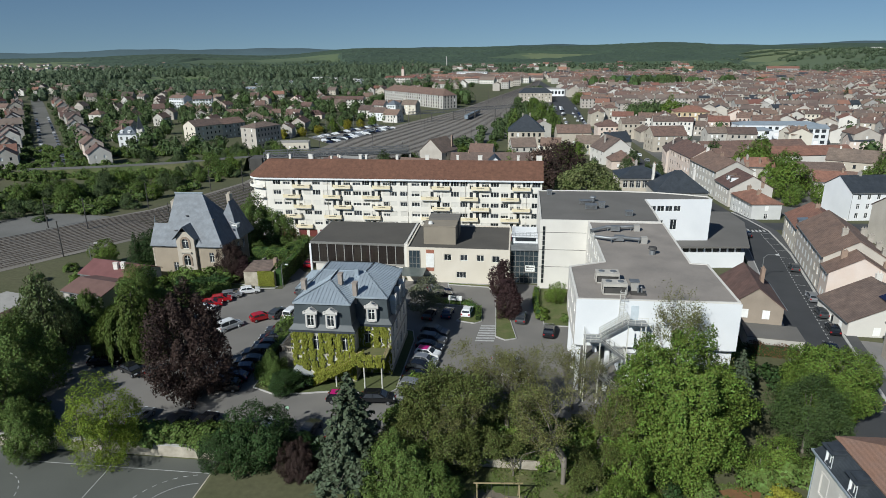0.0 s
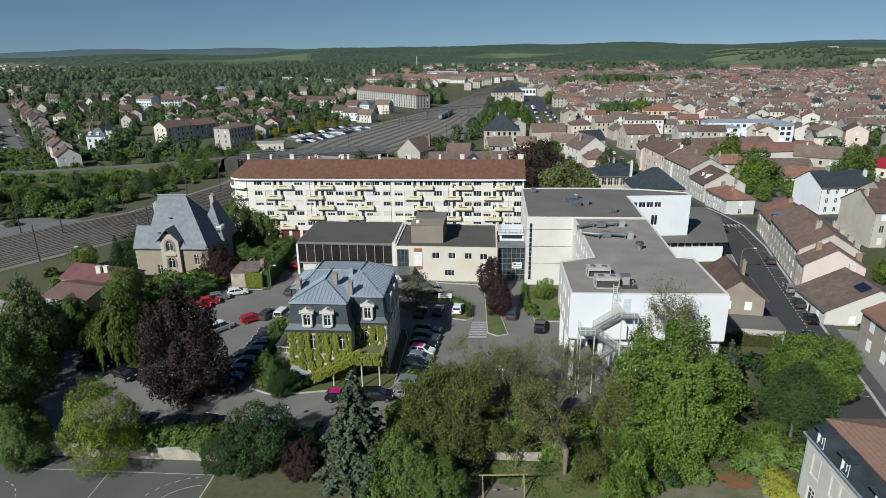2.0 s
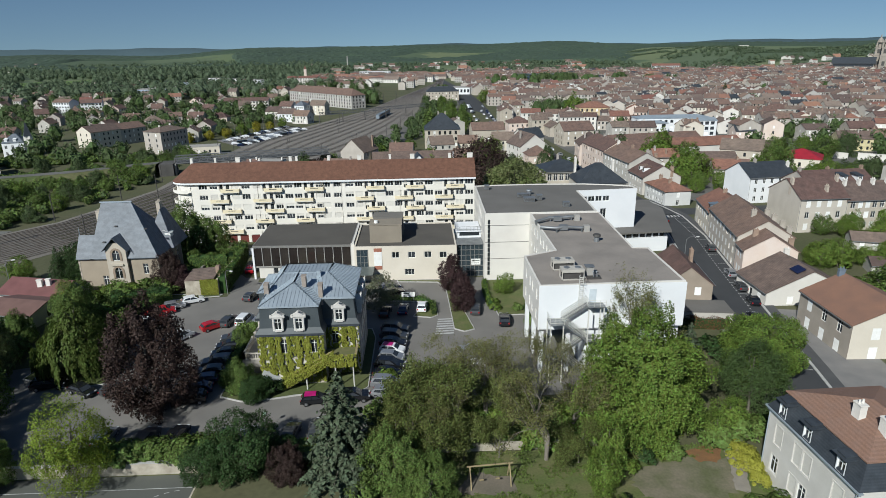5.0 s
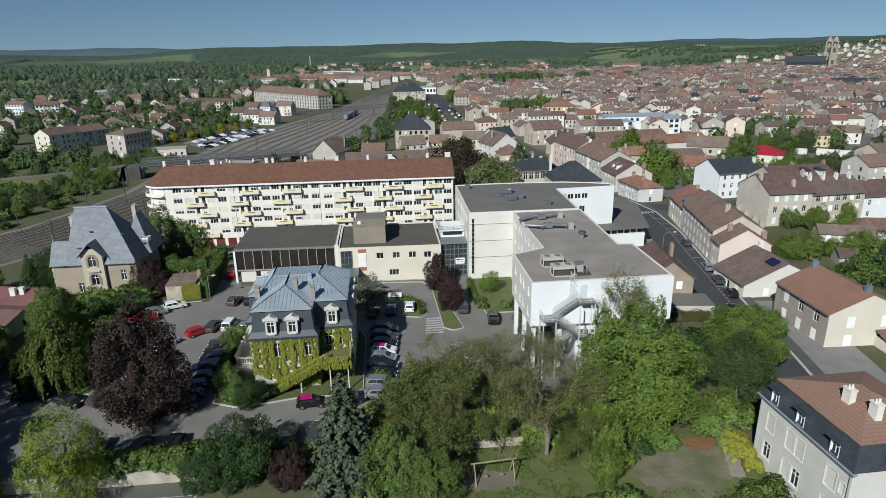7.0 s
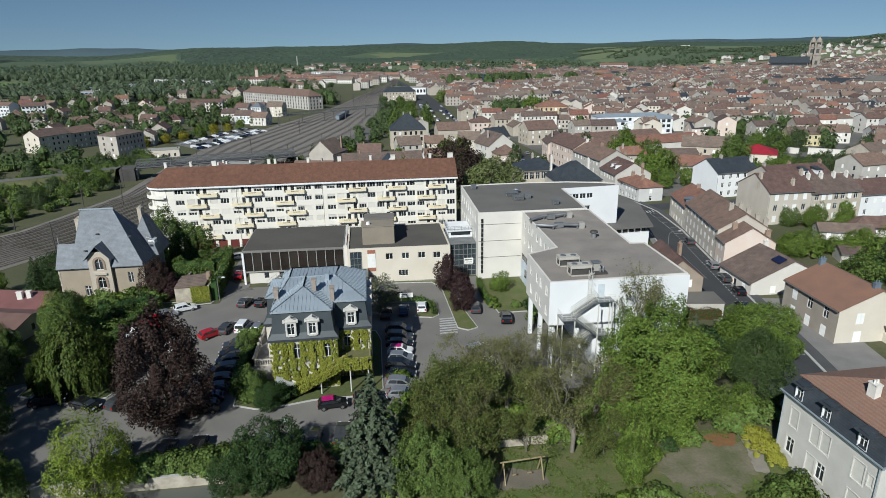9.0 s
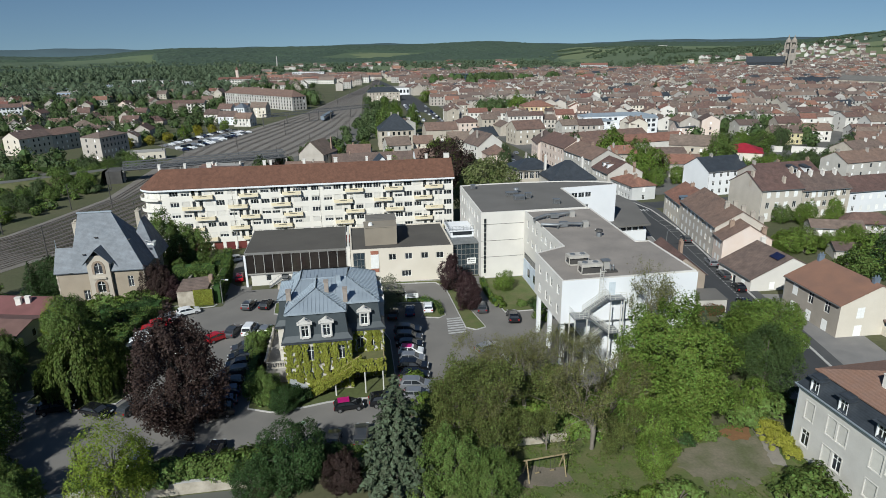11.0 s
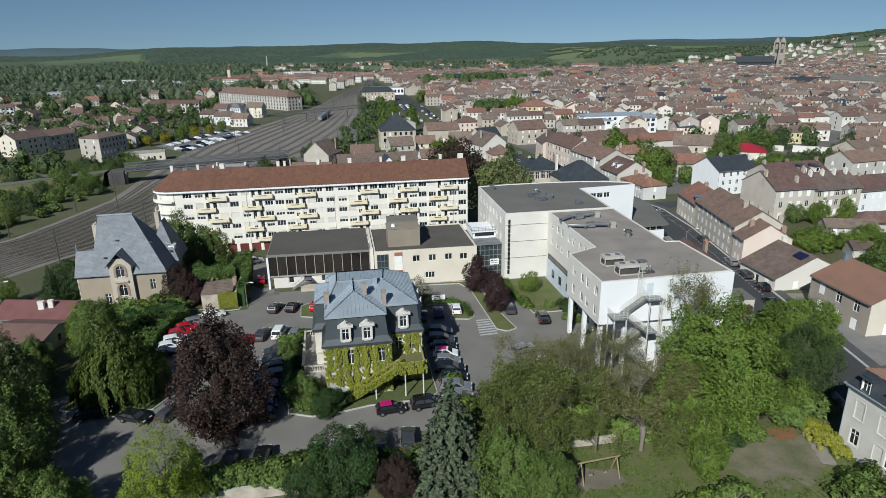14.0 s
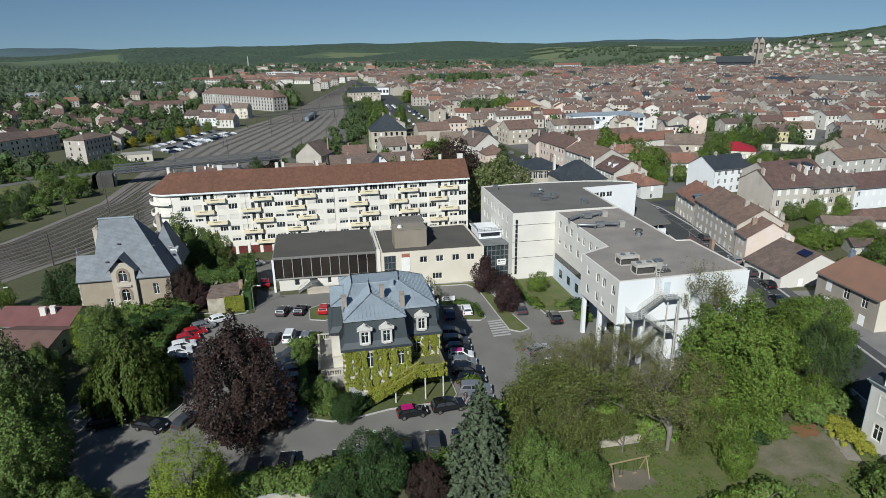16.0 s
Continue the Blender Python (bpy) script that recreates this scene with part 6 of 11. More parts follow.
    def dormer(x, y, rot, z=8.55):
        d = Mesh()
        w, h = 1.45, 2.1
        d.box(-w / 2, -0.12, 0, -w / 2 + 0.24, 1.2, h)
        d.box(w / 2 - 0.24, -0.12, 0, w / 2, 1.2, h)
        d.box(-w / 2 + 0.24, -0.12, h - 0.28, w / 2 - 0.24, 1.2, h)
        d.box(-w / 2 + 0.24, -0.16, -0.1, w / 2 - 0.24, 1.0, 0.16)
        d.box(-w / 2 - 0.16, -0.25, h, w / 2 + 0.16, 1.2, h + 0.14)
        d.face([(-w / 2 - 0.14, -0.2, h + 0.14), (w / 2 + 0.14, -0.2, h + 0.14), (0, -0.2, h + 0.72)])
        d.face([(-w / 2 - 0.14, -0.2, h + 0.14), (0, -0.2, h + 0.72), (0, 1.5, h + 0.72), (-w / 2 - 0.14, 1.5, h + 0.14)])
        d.face([(0, -0.2, h + 0.72), (w / 2 + 0.14, -0.2, h + 0.14), (w / 2 + 0.14, 1.5, h + 0.14), (0, 1.5, h + 0.72)])
        d.box(-0.12, -0.26, h + 0.68, 0.12, -0.1, h + 0.95)
        d.box(-w / 2 - 0.3, -0.22, h - 0.1, -w / 2 - 0.02, 0.1, h + 0.3)
        d.box(w / 2 + 0.02, -0.22, h - 0.1, w / 2 + 0.3, 0.1, h + 0.3)
        t = part("dormer", d, mat("white_dormer_stone", (0.6, 0.58, 0.54), (0.48, 0.46, 0.43), 0.85, scale=1.2, bump=0.1), ob, at=pose(x, y, z, 0, 0, rot))
        fr, pa, ex, nm = window_meshes(0.97, 1.66, "old")
        wn_ = put("window", fr, t, pose(-0.485, -0.1, 0.16))
        put("pane", pa, wn_)

    for x, y in ((-28.0, 76.0), (-25.1, 76.0), (-19.9, 78.7)):
        dormer(x, y, 0)
    for y in (82, 85.4, 88.6):
        dormer(-17.1, y, 90)
    for x, y, z1, w, d in ((-30.3, 80.9, 13.7, 0.65, 0.9), (-25.0, 81.6, 14.5, 0.6, 0.9), (-22.4, 79.8, 13.9, 0.6, 0.9)):
        chimney(ob, x, y, 10.0, z1, w, d, mat("mansion_chimney", (0.34, 0.29, 0.25), None, 0.95, scale=1.5, bump=0.2), 0)
    vn = Mesh()
    vn.box(-23.6, 84.2, 13.2, -23.0, 84.8, 14.3)
    part("roof_vent", vn, ZINC, ob)
    # terrace with balustrade on the west side
    tr = Mesh()
    tr.box(-34.6, 79.4, 0, -31.02, 91.5, 2.4)
    part("terrace", tr, mat("terrace_old_stone", (0.34, 0.32, 0.29), (0.19, 0.18, 0.16), 0.9, scale=0.5, bump=0.15), ob)

    def balustrade(a, b, z):
        bb = Mesh()
        L = math.dist(a, b)
        bb.beam((*a, z + 0.95), (*b, z + 0.95), 0.26, 0.14)
        bb.beam((*a, z + 0.07), (*b, z + 0.07), 0.24, 0.14)
        n = int(L / 0.32)
        for k in range(n + 1):
            t = k / n
            x, y = a[0] + (b[0] - a[0]) * t, a[1] + (b[1] - a[1]) * t
            bb.tube([(x, y, z + 0.1), (x, y, z + 0.35), (x, y, z + 0.6), (x, y, z + 0.9)], [0.06, 0.1, 0.055, 0.07], 6)
        for q in (a, b):
            bb.box(q[0] - 0.17, q[1] - 0.17, z, q[0] + 0.17, q[1] + 0.17, z + 1.15)
        part("balustrade", bb, mat("balustrade_stone", (0.5, 0.47, 0.41), (0.36, 0.33, 0.28), 0.9, scale=1.0, bump=0.15), ob)

    balustrade((-34.4, 79.6), (-31.3, 79.6), 2.4)
    balustrade((-34.4, 79.6), (-34.4, 84.9), 2.4)
    balustrade((-34.4, 86.4), (-34.4, 91.2), 2.4)
    balustrade((-34.4, 91.3), (-32.6, 91.3), 2.4)
    wl = Mesh()
    wl.prism([(-30.6, 74.2), (-28.0, 74.2), (-28.0, 76.1), (-30.6, 76.1)], -0.2, [2.6, 1.0, 1.0, 2.6])
    part("ramp_wall", wl, WHITEWALL, ob)
    # porch on posts with its outside stair
    pf = Mesh()
    pf.box(-22.0, 74.3, 4.1, -17.4, 78.88, 4.35)
    part("porch_floor", pf, mat("mossy_timber", (0.16, 0.15, 0.07), (0.1, 0.11, 0.04), 0.95, scale=1.0, vary=0.2, bump=0.2), ob)
    for x, y in ((-20.3, 74.4), (-17.8, 74.4), (-24.4, 74.4)):
        q = Mesh()
        q.tube([(x, y, -0.1), (x, y, 4.1 if x > -24 else 1.9)], [0.11, 0.09], 8)
        part("porch_post", q, WHITEWOOD, ob)
    st = Mesh()
    n = 20
    for k in range(n):
        t = (k + 0.5) / n
        x, z = -27.6 + 6.6 * t, 0.3 + 3.9 * t
        st.box(x - 0.18, 74.4, z - 0.03, x + 0.18, 75.8, z + 0.02)
    for yy in (74.4, 75.8):
        st.beam((-27.7, yy, 0.15), (-20.9, yy, 4.2), 0.1, 0.3)
        st.beam((-27.7, yy, 1.1), (-20.9, yy, 5.2), 0.09, 0.1)
        for k in range(12):
            t = k / 11
            st.beam((-27.7 + 6.8 * t, yy, 0.2 + 4.0 * t), (-27.7 + 6.8 * t, yy, 1.1 + 4.1 * t), 0.05)
    part("outside_stair", st, WOOD, ob)
    bp = Mesh()
    for a, b in (((-21, 74.4), (-17.5, 74.4)), ((-17.5, 74.4), (-17.5, 78.8))):
        bp.beam((*a, 5.3), (*b, 5.3), 0.08)
        for k in range(9):
            t = k / 8
            x, y = a[0] + (b[0] - a[0]) * t, a[1] + (b[1] - a[1]) * t
            bp.beam((x, y, 4.3), (x, y, 5.3), 0.05)
    part("porch_railing", bp, WOOD, ob)
    return ob


mansion()


def ivy():
    """Ivy over the mansion's front, thin round the windows, and along the outside stair."""
    rng = np.random.default_rng(8)
    P, N = [], []

    def wall(x0, x1, y, z0, z1, n, holes):
        m = 0
        while m < n:
            k = 4000
            x, z = rng.uniform(x0, x1, k), rng.uniform(z0, z1, k)
            q = np.array([0.3 * noise.noise(Vector((a * 0.6, b * 0.5, y))) + 0.95 * noise.noise(Vector((a * 4.2, b * 1.7, y + 5))) + 0.22 * math.sin(a * 5.1) for a, b in zip(x, z)])
            keep = q > -0.12
            for a, b, c, d in holes:
                keep &= ~((x > a) & (x < b) & (z > c) & (z < d))
            x, z = x[keep], z[keep]
            yy = y - rng.uniform(0.03, 0.30, len(x)) * (0.6 + 0.4 * np.sin(x * 2.3) ** 2)
            P.append(np.column_stack([x, yy, z]))
            N.append(np.column_stack([rng.normal(size=len(x)) * 0.5, -np.ones(len(x)), 0.5 + rng.normal(size=len(x)) * 0.5]))
            m += len(x)

    hf = [(-31 + u + 0.12, -31 + u + 0.98, z + 0.1, z + h) for u in (3.0, 7.2) for z, h in ((4.9, 2.2),)]
    wall(-31.1, -21.9, 76.15, 0.4, 7.7, 19000, hf)
    hw = [(-22 + 0.92, -22 + 1.78, 5.0, 7.0)]
    wall(-22.0, -17.2, 78.85, 0.3, 7.7, 9000, hw)
    wall(-22.0, -17.3, 74.3, 3.6, 5.5, 2600, [])
    n = 7000
    t = rng.uniform(0, 1, n)
    P.append(np.column_stack([-28.2 + 7.6 * t, 74.3 + rng.normal(size=n) * 0.15 + (rng.random(n) < 0.4) * 1.5, 0.3 + 4.2 * t + rng.uniform(-0.35, 0.85, n)]))
    N.append(rng.normal(size=(n, 3)) * 0.5 + np.array([0, -0.8, 0.6]))
    ob = thing("ivy", "dense yellow-green ivy climbing over the mansion's front wall", "ivy", kind="stuff")
    put("foliage", leaf_mesh("foliage", np.concatenate(P), np.concatenate(N), 0.2, L_IVY, 0.75, rng), ob)


ivy()


# ---- villa with the tall slate roof ----
def villa():
    ob = thing("villa", "old stone villa with a steep slate roof and arched dormer bay", "villa", 0, 0, 1.0)
    P = [(-77.3, 118.0), (-61.6, 118.0), (-61.6, 130.5), (-74.5, 130.5), (-74.5, 123.0), (-77.3, 123.0)]
    ze = 4.9
    hs = [(4.2, 5.3, -0.9, 1.2), (6.6, 7.3, 2.0, 4.0), (12.6, 13.6, 1.4, 3.6)]
    hr = [(u, u + 1.1, z, z + 1.9) for u in (1.6, 4.4, 7.2, 9.8) for z in (1.9,)]
    bm = Mesh()
    walls_of(bm, P, -2, ze, {0: hs, 1: hr}, 0.25)
    part("wall", bm, OCHRE, ob)
    for i, q in ((0, hs), (1, hr)):
        for a, b, c, d in q:
            window(ob, P[i], P[i + 1], a, c, b - a, d - c, "old")
    for x, y in ((-77.3, 118.0), (-61.6, 118.0), (-61.6, 130.5)):
        for k in range(11):
            s = 0.16 if k % 2 else 0.08
            qs = Mesh()
            qs.box(x - s, y - 0.06 if y < 120 else y - s, -1.6 + k * 0.6, x + s if x < -70 else x + 0.06, y + s if y < 120 else y + 0.06, -1.05 + k * 0.6)
            part("quoin", qs, STONE, ob)
    rf = Mesh()

    def steep(x0, y0, x1, y1, z0, zr, r0, r1):
        a, b = r0, r1
        lo = [(x0, y0, z0), (x1, y0, z0), (x1, y1, z0), (x0, y1, z0)]
        for f in ([lo[0], lo[1], b, a], [lo[2], lo[3], a, b], [lo[3], lo[0], a], [lo[1], lo[2], b]):
            slab(rf, f, 0.12)

    steep(-74.8, 117.5, -61.2, 131.0, ze, 15.0, (-73.9, 124, 15.0), (-67.9, 124.2, 15.0))
    slab(rf, [(-77.6, 117.5, ze), (-74.1, 117.5, ze), (-74.1, 120.3, 9.2), (-77.6, 120.3, 9.2)], 0.12)
    slab(rf, [(-74.1, 123.4, ze), (-77.6, 123.4, ze), (-77.6, 120.3, 9.2), (-74.1, 120.3, 9.2)], 0.12)
    steep(-66.5, 124, -60.4, 132, ze, 12.6, (-63.5, 127, 12.6), (-63.4, 129.5, 12.6))
    part("roof", rf, SLATE, ob)
    ge = Mesh()
    ge.face([(-77.3, 123, ze), (-77.3, 118, ze), (-77.3, 120.3, 9.15)])
    part("gable_wall", ge, OCHRE, ob)
    rc = Mesh()
    rc.beam((-74.1, 124, 15.2), (-67.7, 124.2, 15.2), 0.3, 0.25)
    part("ridge_cap", rc, ZINC, ob)
    by = Mesh()
    facade(by, (-71.4, 117.3), (-67.4, 117.3), -2, 7.0, [(1.3, 2.7, 0.8, 3.1), (1.3, 2.7, 4.6, 6.9)], 0.25)
    facade(by, (-67.4, 117.3), (-67.4, 120.5), -2, 7.0)
    facade(by, (-71.4, 120.5), (-71.4, 117.3), -2, 7.0)
    by.face([(-71.4, 117.3, 7.0), (-67.4, 117.3, 7.0), (-68.3, 117.3, 8.3), (-70.5, 117.3, 8.3)])
    b = part("bay", by, STONE, ob, "pale cut stone bay with arched windows")
    for z, h in ((0.8, 2.3), (4.6, 2.3)):
        w_ = window(b, (-71.4, 117.3), (-67.4, 117.3), 1.3, z, 1.4, h, "old")
    for zc, zb in ((6.0, 4.6), (2.3, 0.8)):
        ar = Mesh()
        for k in range(9):
            a0, a1 = math.pi * k / 9, math.pi * (k + 1) / 9
            q = [(-69.4 + 0.72 * math.cos(a0), zc + 0.85 * math.sin(a0)), (-69.4 + 1.15 * math.cos(a0), zc + 1.25 * math.sin(a0)), (-69.4 + 1.15 * math.cos(a1), zc + 1.25 * math.sin(a1)), (-69.4 + 0.72 * math.cos(a1), zc + 0.85 * math.sin(a1))]
            ar.face([(x, 117.2, z) for x, z in q])
            ar.face([(q[1][0], 117.2, q[1][1]), (q[1][0], 117.3, q[1][1]), (q[2][0], 117.3, q[2][1]), (q[2][0], 117.2, q[2][1])])
        for x in (-70.55, -68.68):
            ar.box(x, 117.2, zb, x + 0.43, 117.29, zc)
        part("arch_surround", ar, mat("red_brown_stone", (0.3, 0.235, 0.18), (0.24, 0.185, 0.14), 0.95, scale=1.5, bump=0.2), b)
    br = Mesh()
    for s in (-1, 1):
        q = [(-69.4 + s * 2.6, 116.7, 6.6), (-69.4 + s * 2.6, 122.2, 6.6), (-69.4, 122.2, 9.4), (-69.4, 116.7, 9.4)]
        slab(br, q if s > 0 else list(reversed(q)), 0.12)
    part("bay_roof", br, SLATE, ob)
    ln_ = Mesh()
    ln_.box(-70.6, 117.0, 3.6, -68.2, 117.28, 3.9)
    part("bay_sill", ln_, STONE, b)
    for x, y in ((-72.6, 119.6), (-64.5, 121.0), (-70.6, 121.4)):
        s = Mesh()
        s.box(x, y - 0.5, 0, x + 0.6, y, 0.12)
        t = (y - 117.5) / 6.5
        part("skylight", s, DARKPOLE, ob, at=pose(0, 0, ze + 10.1 * t - 0.2))
    wd = Mesh()
    wd.box(-62.4, 125.0, 6.4, -61.2, 126.6, 7.9)
    wd.face([(-61.1, 124.85, 7.92), (-61.1, 126.75, 7.92), (-62.8, 126.75, 8.6), (-62.8, 124.85, 8.6)])
    part("white_dormer", wd, WHITEFRAME, ob)
    for x, y, z in ((-74.9, 124.6, 13.2), (-65.2, 131.2, 13.4)):
        chimney(ob, x, y, 4, z, 0.8, 1.5, STONE, 3)
    fi = Mesh()
    fi.tube([(-77.4, 120.3, 9.4), (-77.4, 120.3, 11.0)], [0.1, 0.03], 6)
    part("finial", fi, ZINC, ob)


villa()

# ---- sheds and small walls by the villa ----
house("low shed with a dark red sheet metal roof", -88.5, 109.0, -14, 13.5, 8, 2.3, 4.0, "gable", GREYWALL, METALRED, base=0.3, floors=1, cols=4, side=1, chimneys=(), name="shed", category="shed", style="fixed")
house("low annex with a brown ribbed metal roof", -85.5, 100.0, -14, 10, 8, 2.5, 3.6, "gable", GREYWALL, mat("brown_sheet_roof", (0.17, 0.10, 0.085), None, 0.7), base=0.0, floors=1, cols=4, side=1, chimneys=(), name="shed", category="shed", style="fixed")
ob = thing("chimney_stack", "pair of white rendered chimney stacks on the shed roof", "chimney", -79.6, 109.2, 2.9)
chimney(ob, -0.7, 0, 0, 2.0, 0.9, 0.6, CHIMNEYW, 0)
chimney(ob, 0.9, 0, 0, 2.1, 0.8, 0.6, CHIMNEYW, 0)
house("small outbuilding with a flat roof behind trees", -96, 90, -14, 12, 7, 3.4, 4.2, "flat", CREAMWALL, CONCRETE, base=-0.5, floors=1, cols=2, side=1, chimneys=(), name="outbuilding", category="outbuilding", style="fixed")
house("old house with brown tiled roof half hidden by trees", -84.5, 70, -10, 8, 12, 4.5, 7.4, "gable", CREAMWALL, TILE, base=-0.2, floors=2, cols=2, side=3, across=True, name="house")


def garden_wall():
    ob = thing("garden_wall", "ivy-grown old garden wall with a tiled coping", "wall")
    bm = Mesh()
    bm.box(-54.2, 111.2, -0.2, -47.9, 111.6, 3.0)
    bm.box(-48.3, 111.6, -0.2, -47.9, 124, 3.2)
    bm.box(-54.2, 111.6, -0.2, -53.8, 122, 2.6)
    part("masonry", bm, OLDWALL, ob)
    rf = Mesh()
    slab(rf, [(-54.3, 111.3, 3.0), (-48.5, 111.3, 3.4), (-48.5, 116.5, 4.0), (-54.3, 116.5, 3.6)], 0.12)
    part("lean_to_roof", rf, TILE2, ob)
    pk = Mesh()
    pk.box(-48.7, 113.5, 3, -48.0, 114.4, 5.2)
    part("brick_pier", pk, CHIMNEYB, ob)
    rng = np.random.default_rng(5)
    n = 3200
    P = np.column_stack([rng.uniform(-51.2, -47.8, n), 111.15 - rng.uniform(0, 0.25, n), rng.uniform(0.2, 3.3, n)])
    N = np.column_stack([rng.normal(size=n) * 0.5, -np.ones(n), 0.5 + rng.normal(size=n) * 0.4])
    o = thing("ivy", "yellow-green ivy on the old garden wall", "ivy", kind="stuff")
    put("foliage", leaf_mesh("foliage", P, N, 0.22, L_IVY, 0.75, rng), o)


garden_wall()


def boundary_wall():
    ob = thing("boundary_wall", "stained pale boundary wall above the sports court", "wall")
    bm = Mesh()
    bm.box(-76, 58.72, -1.4, -33.4, 59.02, 0.35)
    bm.box(-33.7, 45, -1.4, -33.4, 58.72, -0.2)
    part("masonry", bm, OLDWALL, ob)
    cp = Mesh()
    cp.box(-76, 58.66, 0.35, -33.35, 59.08, 0.43)
    part("coping", cp, KERB, ob)
    o2 = thing("boundary_wall", "weathered pale garden wall under the trees", "wall")
    b2 = Mesh()
    b2.box(-12, 59.2, -0.2, 13, 59.5, 1.0)
    part("masonry", b2, OLDWALL, o2)


boundary_wall()

# ---- street on the east side ----
house("two-storey brown rough-cast house with white shutters and tiled roof", 56.3, 91.6, -92, 13.7, 13.0, 6.6, 9.6, "gable", mat("grey_brown_roughcast", (0.36, 0.32, 0.275), (0.28, 0.25, 0.21), 0.95, scale=0.4, fine=7, vary=0.12, bump=0.25), mat("warm_old_tiles", (0.25, 0.135, 0.09), (0.185, 0.108, 0.08), 0.9, scale=0.35, fine=8, vary=0.2, bump=0.4), base=-0.9, floors=2, cols=3, side=2,
      styles=("closed", "closed", "closed", "closed", "closed", "old"), chimneys=((0.03, 0.45), (0.9, 0.5)), chim=mat("zinc_clad_chimney", (0.16, 0.2, 0.25), None, 0.6, bump=0.05), win=(1.3, 1.9), side_wall=CREAMWALL)
sk = thing("roof_window", "small skylight in a brown tiled roof", "skylight", 59.6, 86.0, 7.28, -92)
b = Mesh()
b.box(-0.5, -0.4, 0, 0.5, 0.4, 0.1)
part("frame", b, POLE, sk, at=pose(0, 0, 0, 24.8, 0, 0))
b = Mesh()
b.box(-0.4, -0.3, 0.1, 0.4, 0.3, 0.12)
part("pane", b, GLASS, sk, at=pose(0, 0, 0, 24.8, 0, 0))
lt = thing("lean_to", "low cream lean-to with a brown tiled roof against the house", "annex", 64.0, 77.6, -0.9, -92)
b = Mesh()
b.box(0, 0, -1.5, 3.4, 5.6, 2.5)
part("wall", b, CREAMWALL, lt)
b = Mesh()
b.box(0, -0.25, 0, 3.9, 5.85, 0.16)
part("roof", b, TILE, lt, at=pose(0.01, 0, 3.5, 0, 15.5, 0))
o = house("low white house with a wide brown roof", 54.6, 109.2, -91, 11.0, 16.0, 3.3, 7.2, "gable", PALEWALL, TILE2, base=-0.7, floors=1, cols=3, side=2, style="closed", chimneys=((0.05, 0.55),), win=(1.1, 1.5), door=1)
pn_ = Mesh()
pn_.box(0, 0, 0, 1.7, 2.6, 0.08)
sp = thing("solar_panel", "dark blue solar panel on the brown tiled roof", "solar panel", 60.0, 99.0, 5.82)
part("panel", pn_, mat("solar_cells", (0.015, 0.02, 0.06), None, 0.15, spec=0.6, bump=0), sp, at=pose(0, 0, 0, 0, -26, -1))
house("terraced house with a pink gable end and tiled roof", 58.5, 118.1, -102, 5.2, 10.2, 6.4, 9.6, "gable", PINKWALL, TILE, base=-0.6, floors=2, cols=2, side=0, chimneys=((0.3, 0.28), (0.3, 0.97)))
house("long grey terraced house with shuttered windows and tiled roof", 63.5, 141.6, -102, 24.0, 11.0, 7.8, 11.2, "gable", mat("pale_grey_terrace_render", (0.52, 0.47, 0.41), (0.41, 0.37, 0.32), 0.92, scale=0.35, fine=6, vary=0.1, bump=0.15), TILE, base=-0.6, floors=3, cols=8, side=0, win=(1.05, 1.5),
      chimneys=((0.98, 0.9), (0.72, 0.97), (0.5, 0.97), (0.3, 0.97), (0.75, 0.4)), chim=mat("grey_rendered_chimney", (0.42, 0.38, 0.33), (0.3, 0.27, 0.23), 0.95, scale=1.2, bump=0.2), styles=("closed", "old", "closed", "closed"))
house("cream terraced house with roof dormer and red tiled roof", 66.4, 155.4, -102, 14.1, 10.5, 6.6, 9.6, "gable", CREAMWALL, TILERED, base=-0.5, floors=2, cols=5, side=2, chimneys=((0.4, 0.5), (0.8, 0.9)), styles=("closed", "old"))
for x, y in ((64.7, 144.6),):
    dm = thing("roof_dormer", "blue-grey zinc roof dormer on the tiled slope", "dormer", x, y, 5.6, -102)
    b = Mesh()
    b.box(-0.9, 0.0, 0, 0.9, 2.6, 1.9)
    b.face([(-1.1, -0.2, 1.9), (1.1, -0.2, 1.9), (1.1, 3.2, 2.3), (-1.1, 3.2, 2.3)])
    part("dormer_body", b, mat("zinc_blue", (0.2, 0.25, 0.3), None, 0.5, 0.3), dm)
    p_ = Mesh()
    p_.box(-0.6, -0.03, 0.4, 0.6, -0.005, 1.6)
    part("pane", p_, GLASS, dm)
house("small house with brown tiled roof and shuttered gable", 35.0, 97.0, -8, 8.2, 12.5, 5.4, 8.6, "gable", BROWNWALL, TILE, base=0.0, floors=2, cols=2, side=2, across=True, chimneys=((0.75, 0.6),), win=(1.1, 1.5), style="closed")
ob = thing("annex", "flat-roofed grey annex in front of the small house", "annex", 36.5, 91.5, 0, -8)
b = Mesh()
b.box(0, 0, 0, 8, 5.2, 2.4)
part("wall", b, GREYWALL, ob)
b = Mesh()
b.box(-0.1, -0.1, 2.4, 8.1, 5.2, 2.55)
part("roof", b, ROOFMID, ob)
hedge("rust-brown clipped hedge in front of the grey annex", [(36.6, 90.4), (43.4, 89.6)], 1.2, 1.8, L_RUST, 45, 0.22)


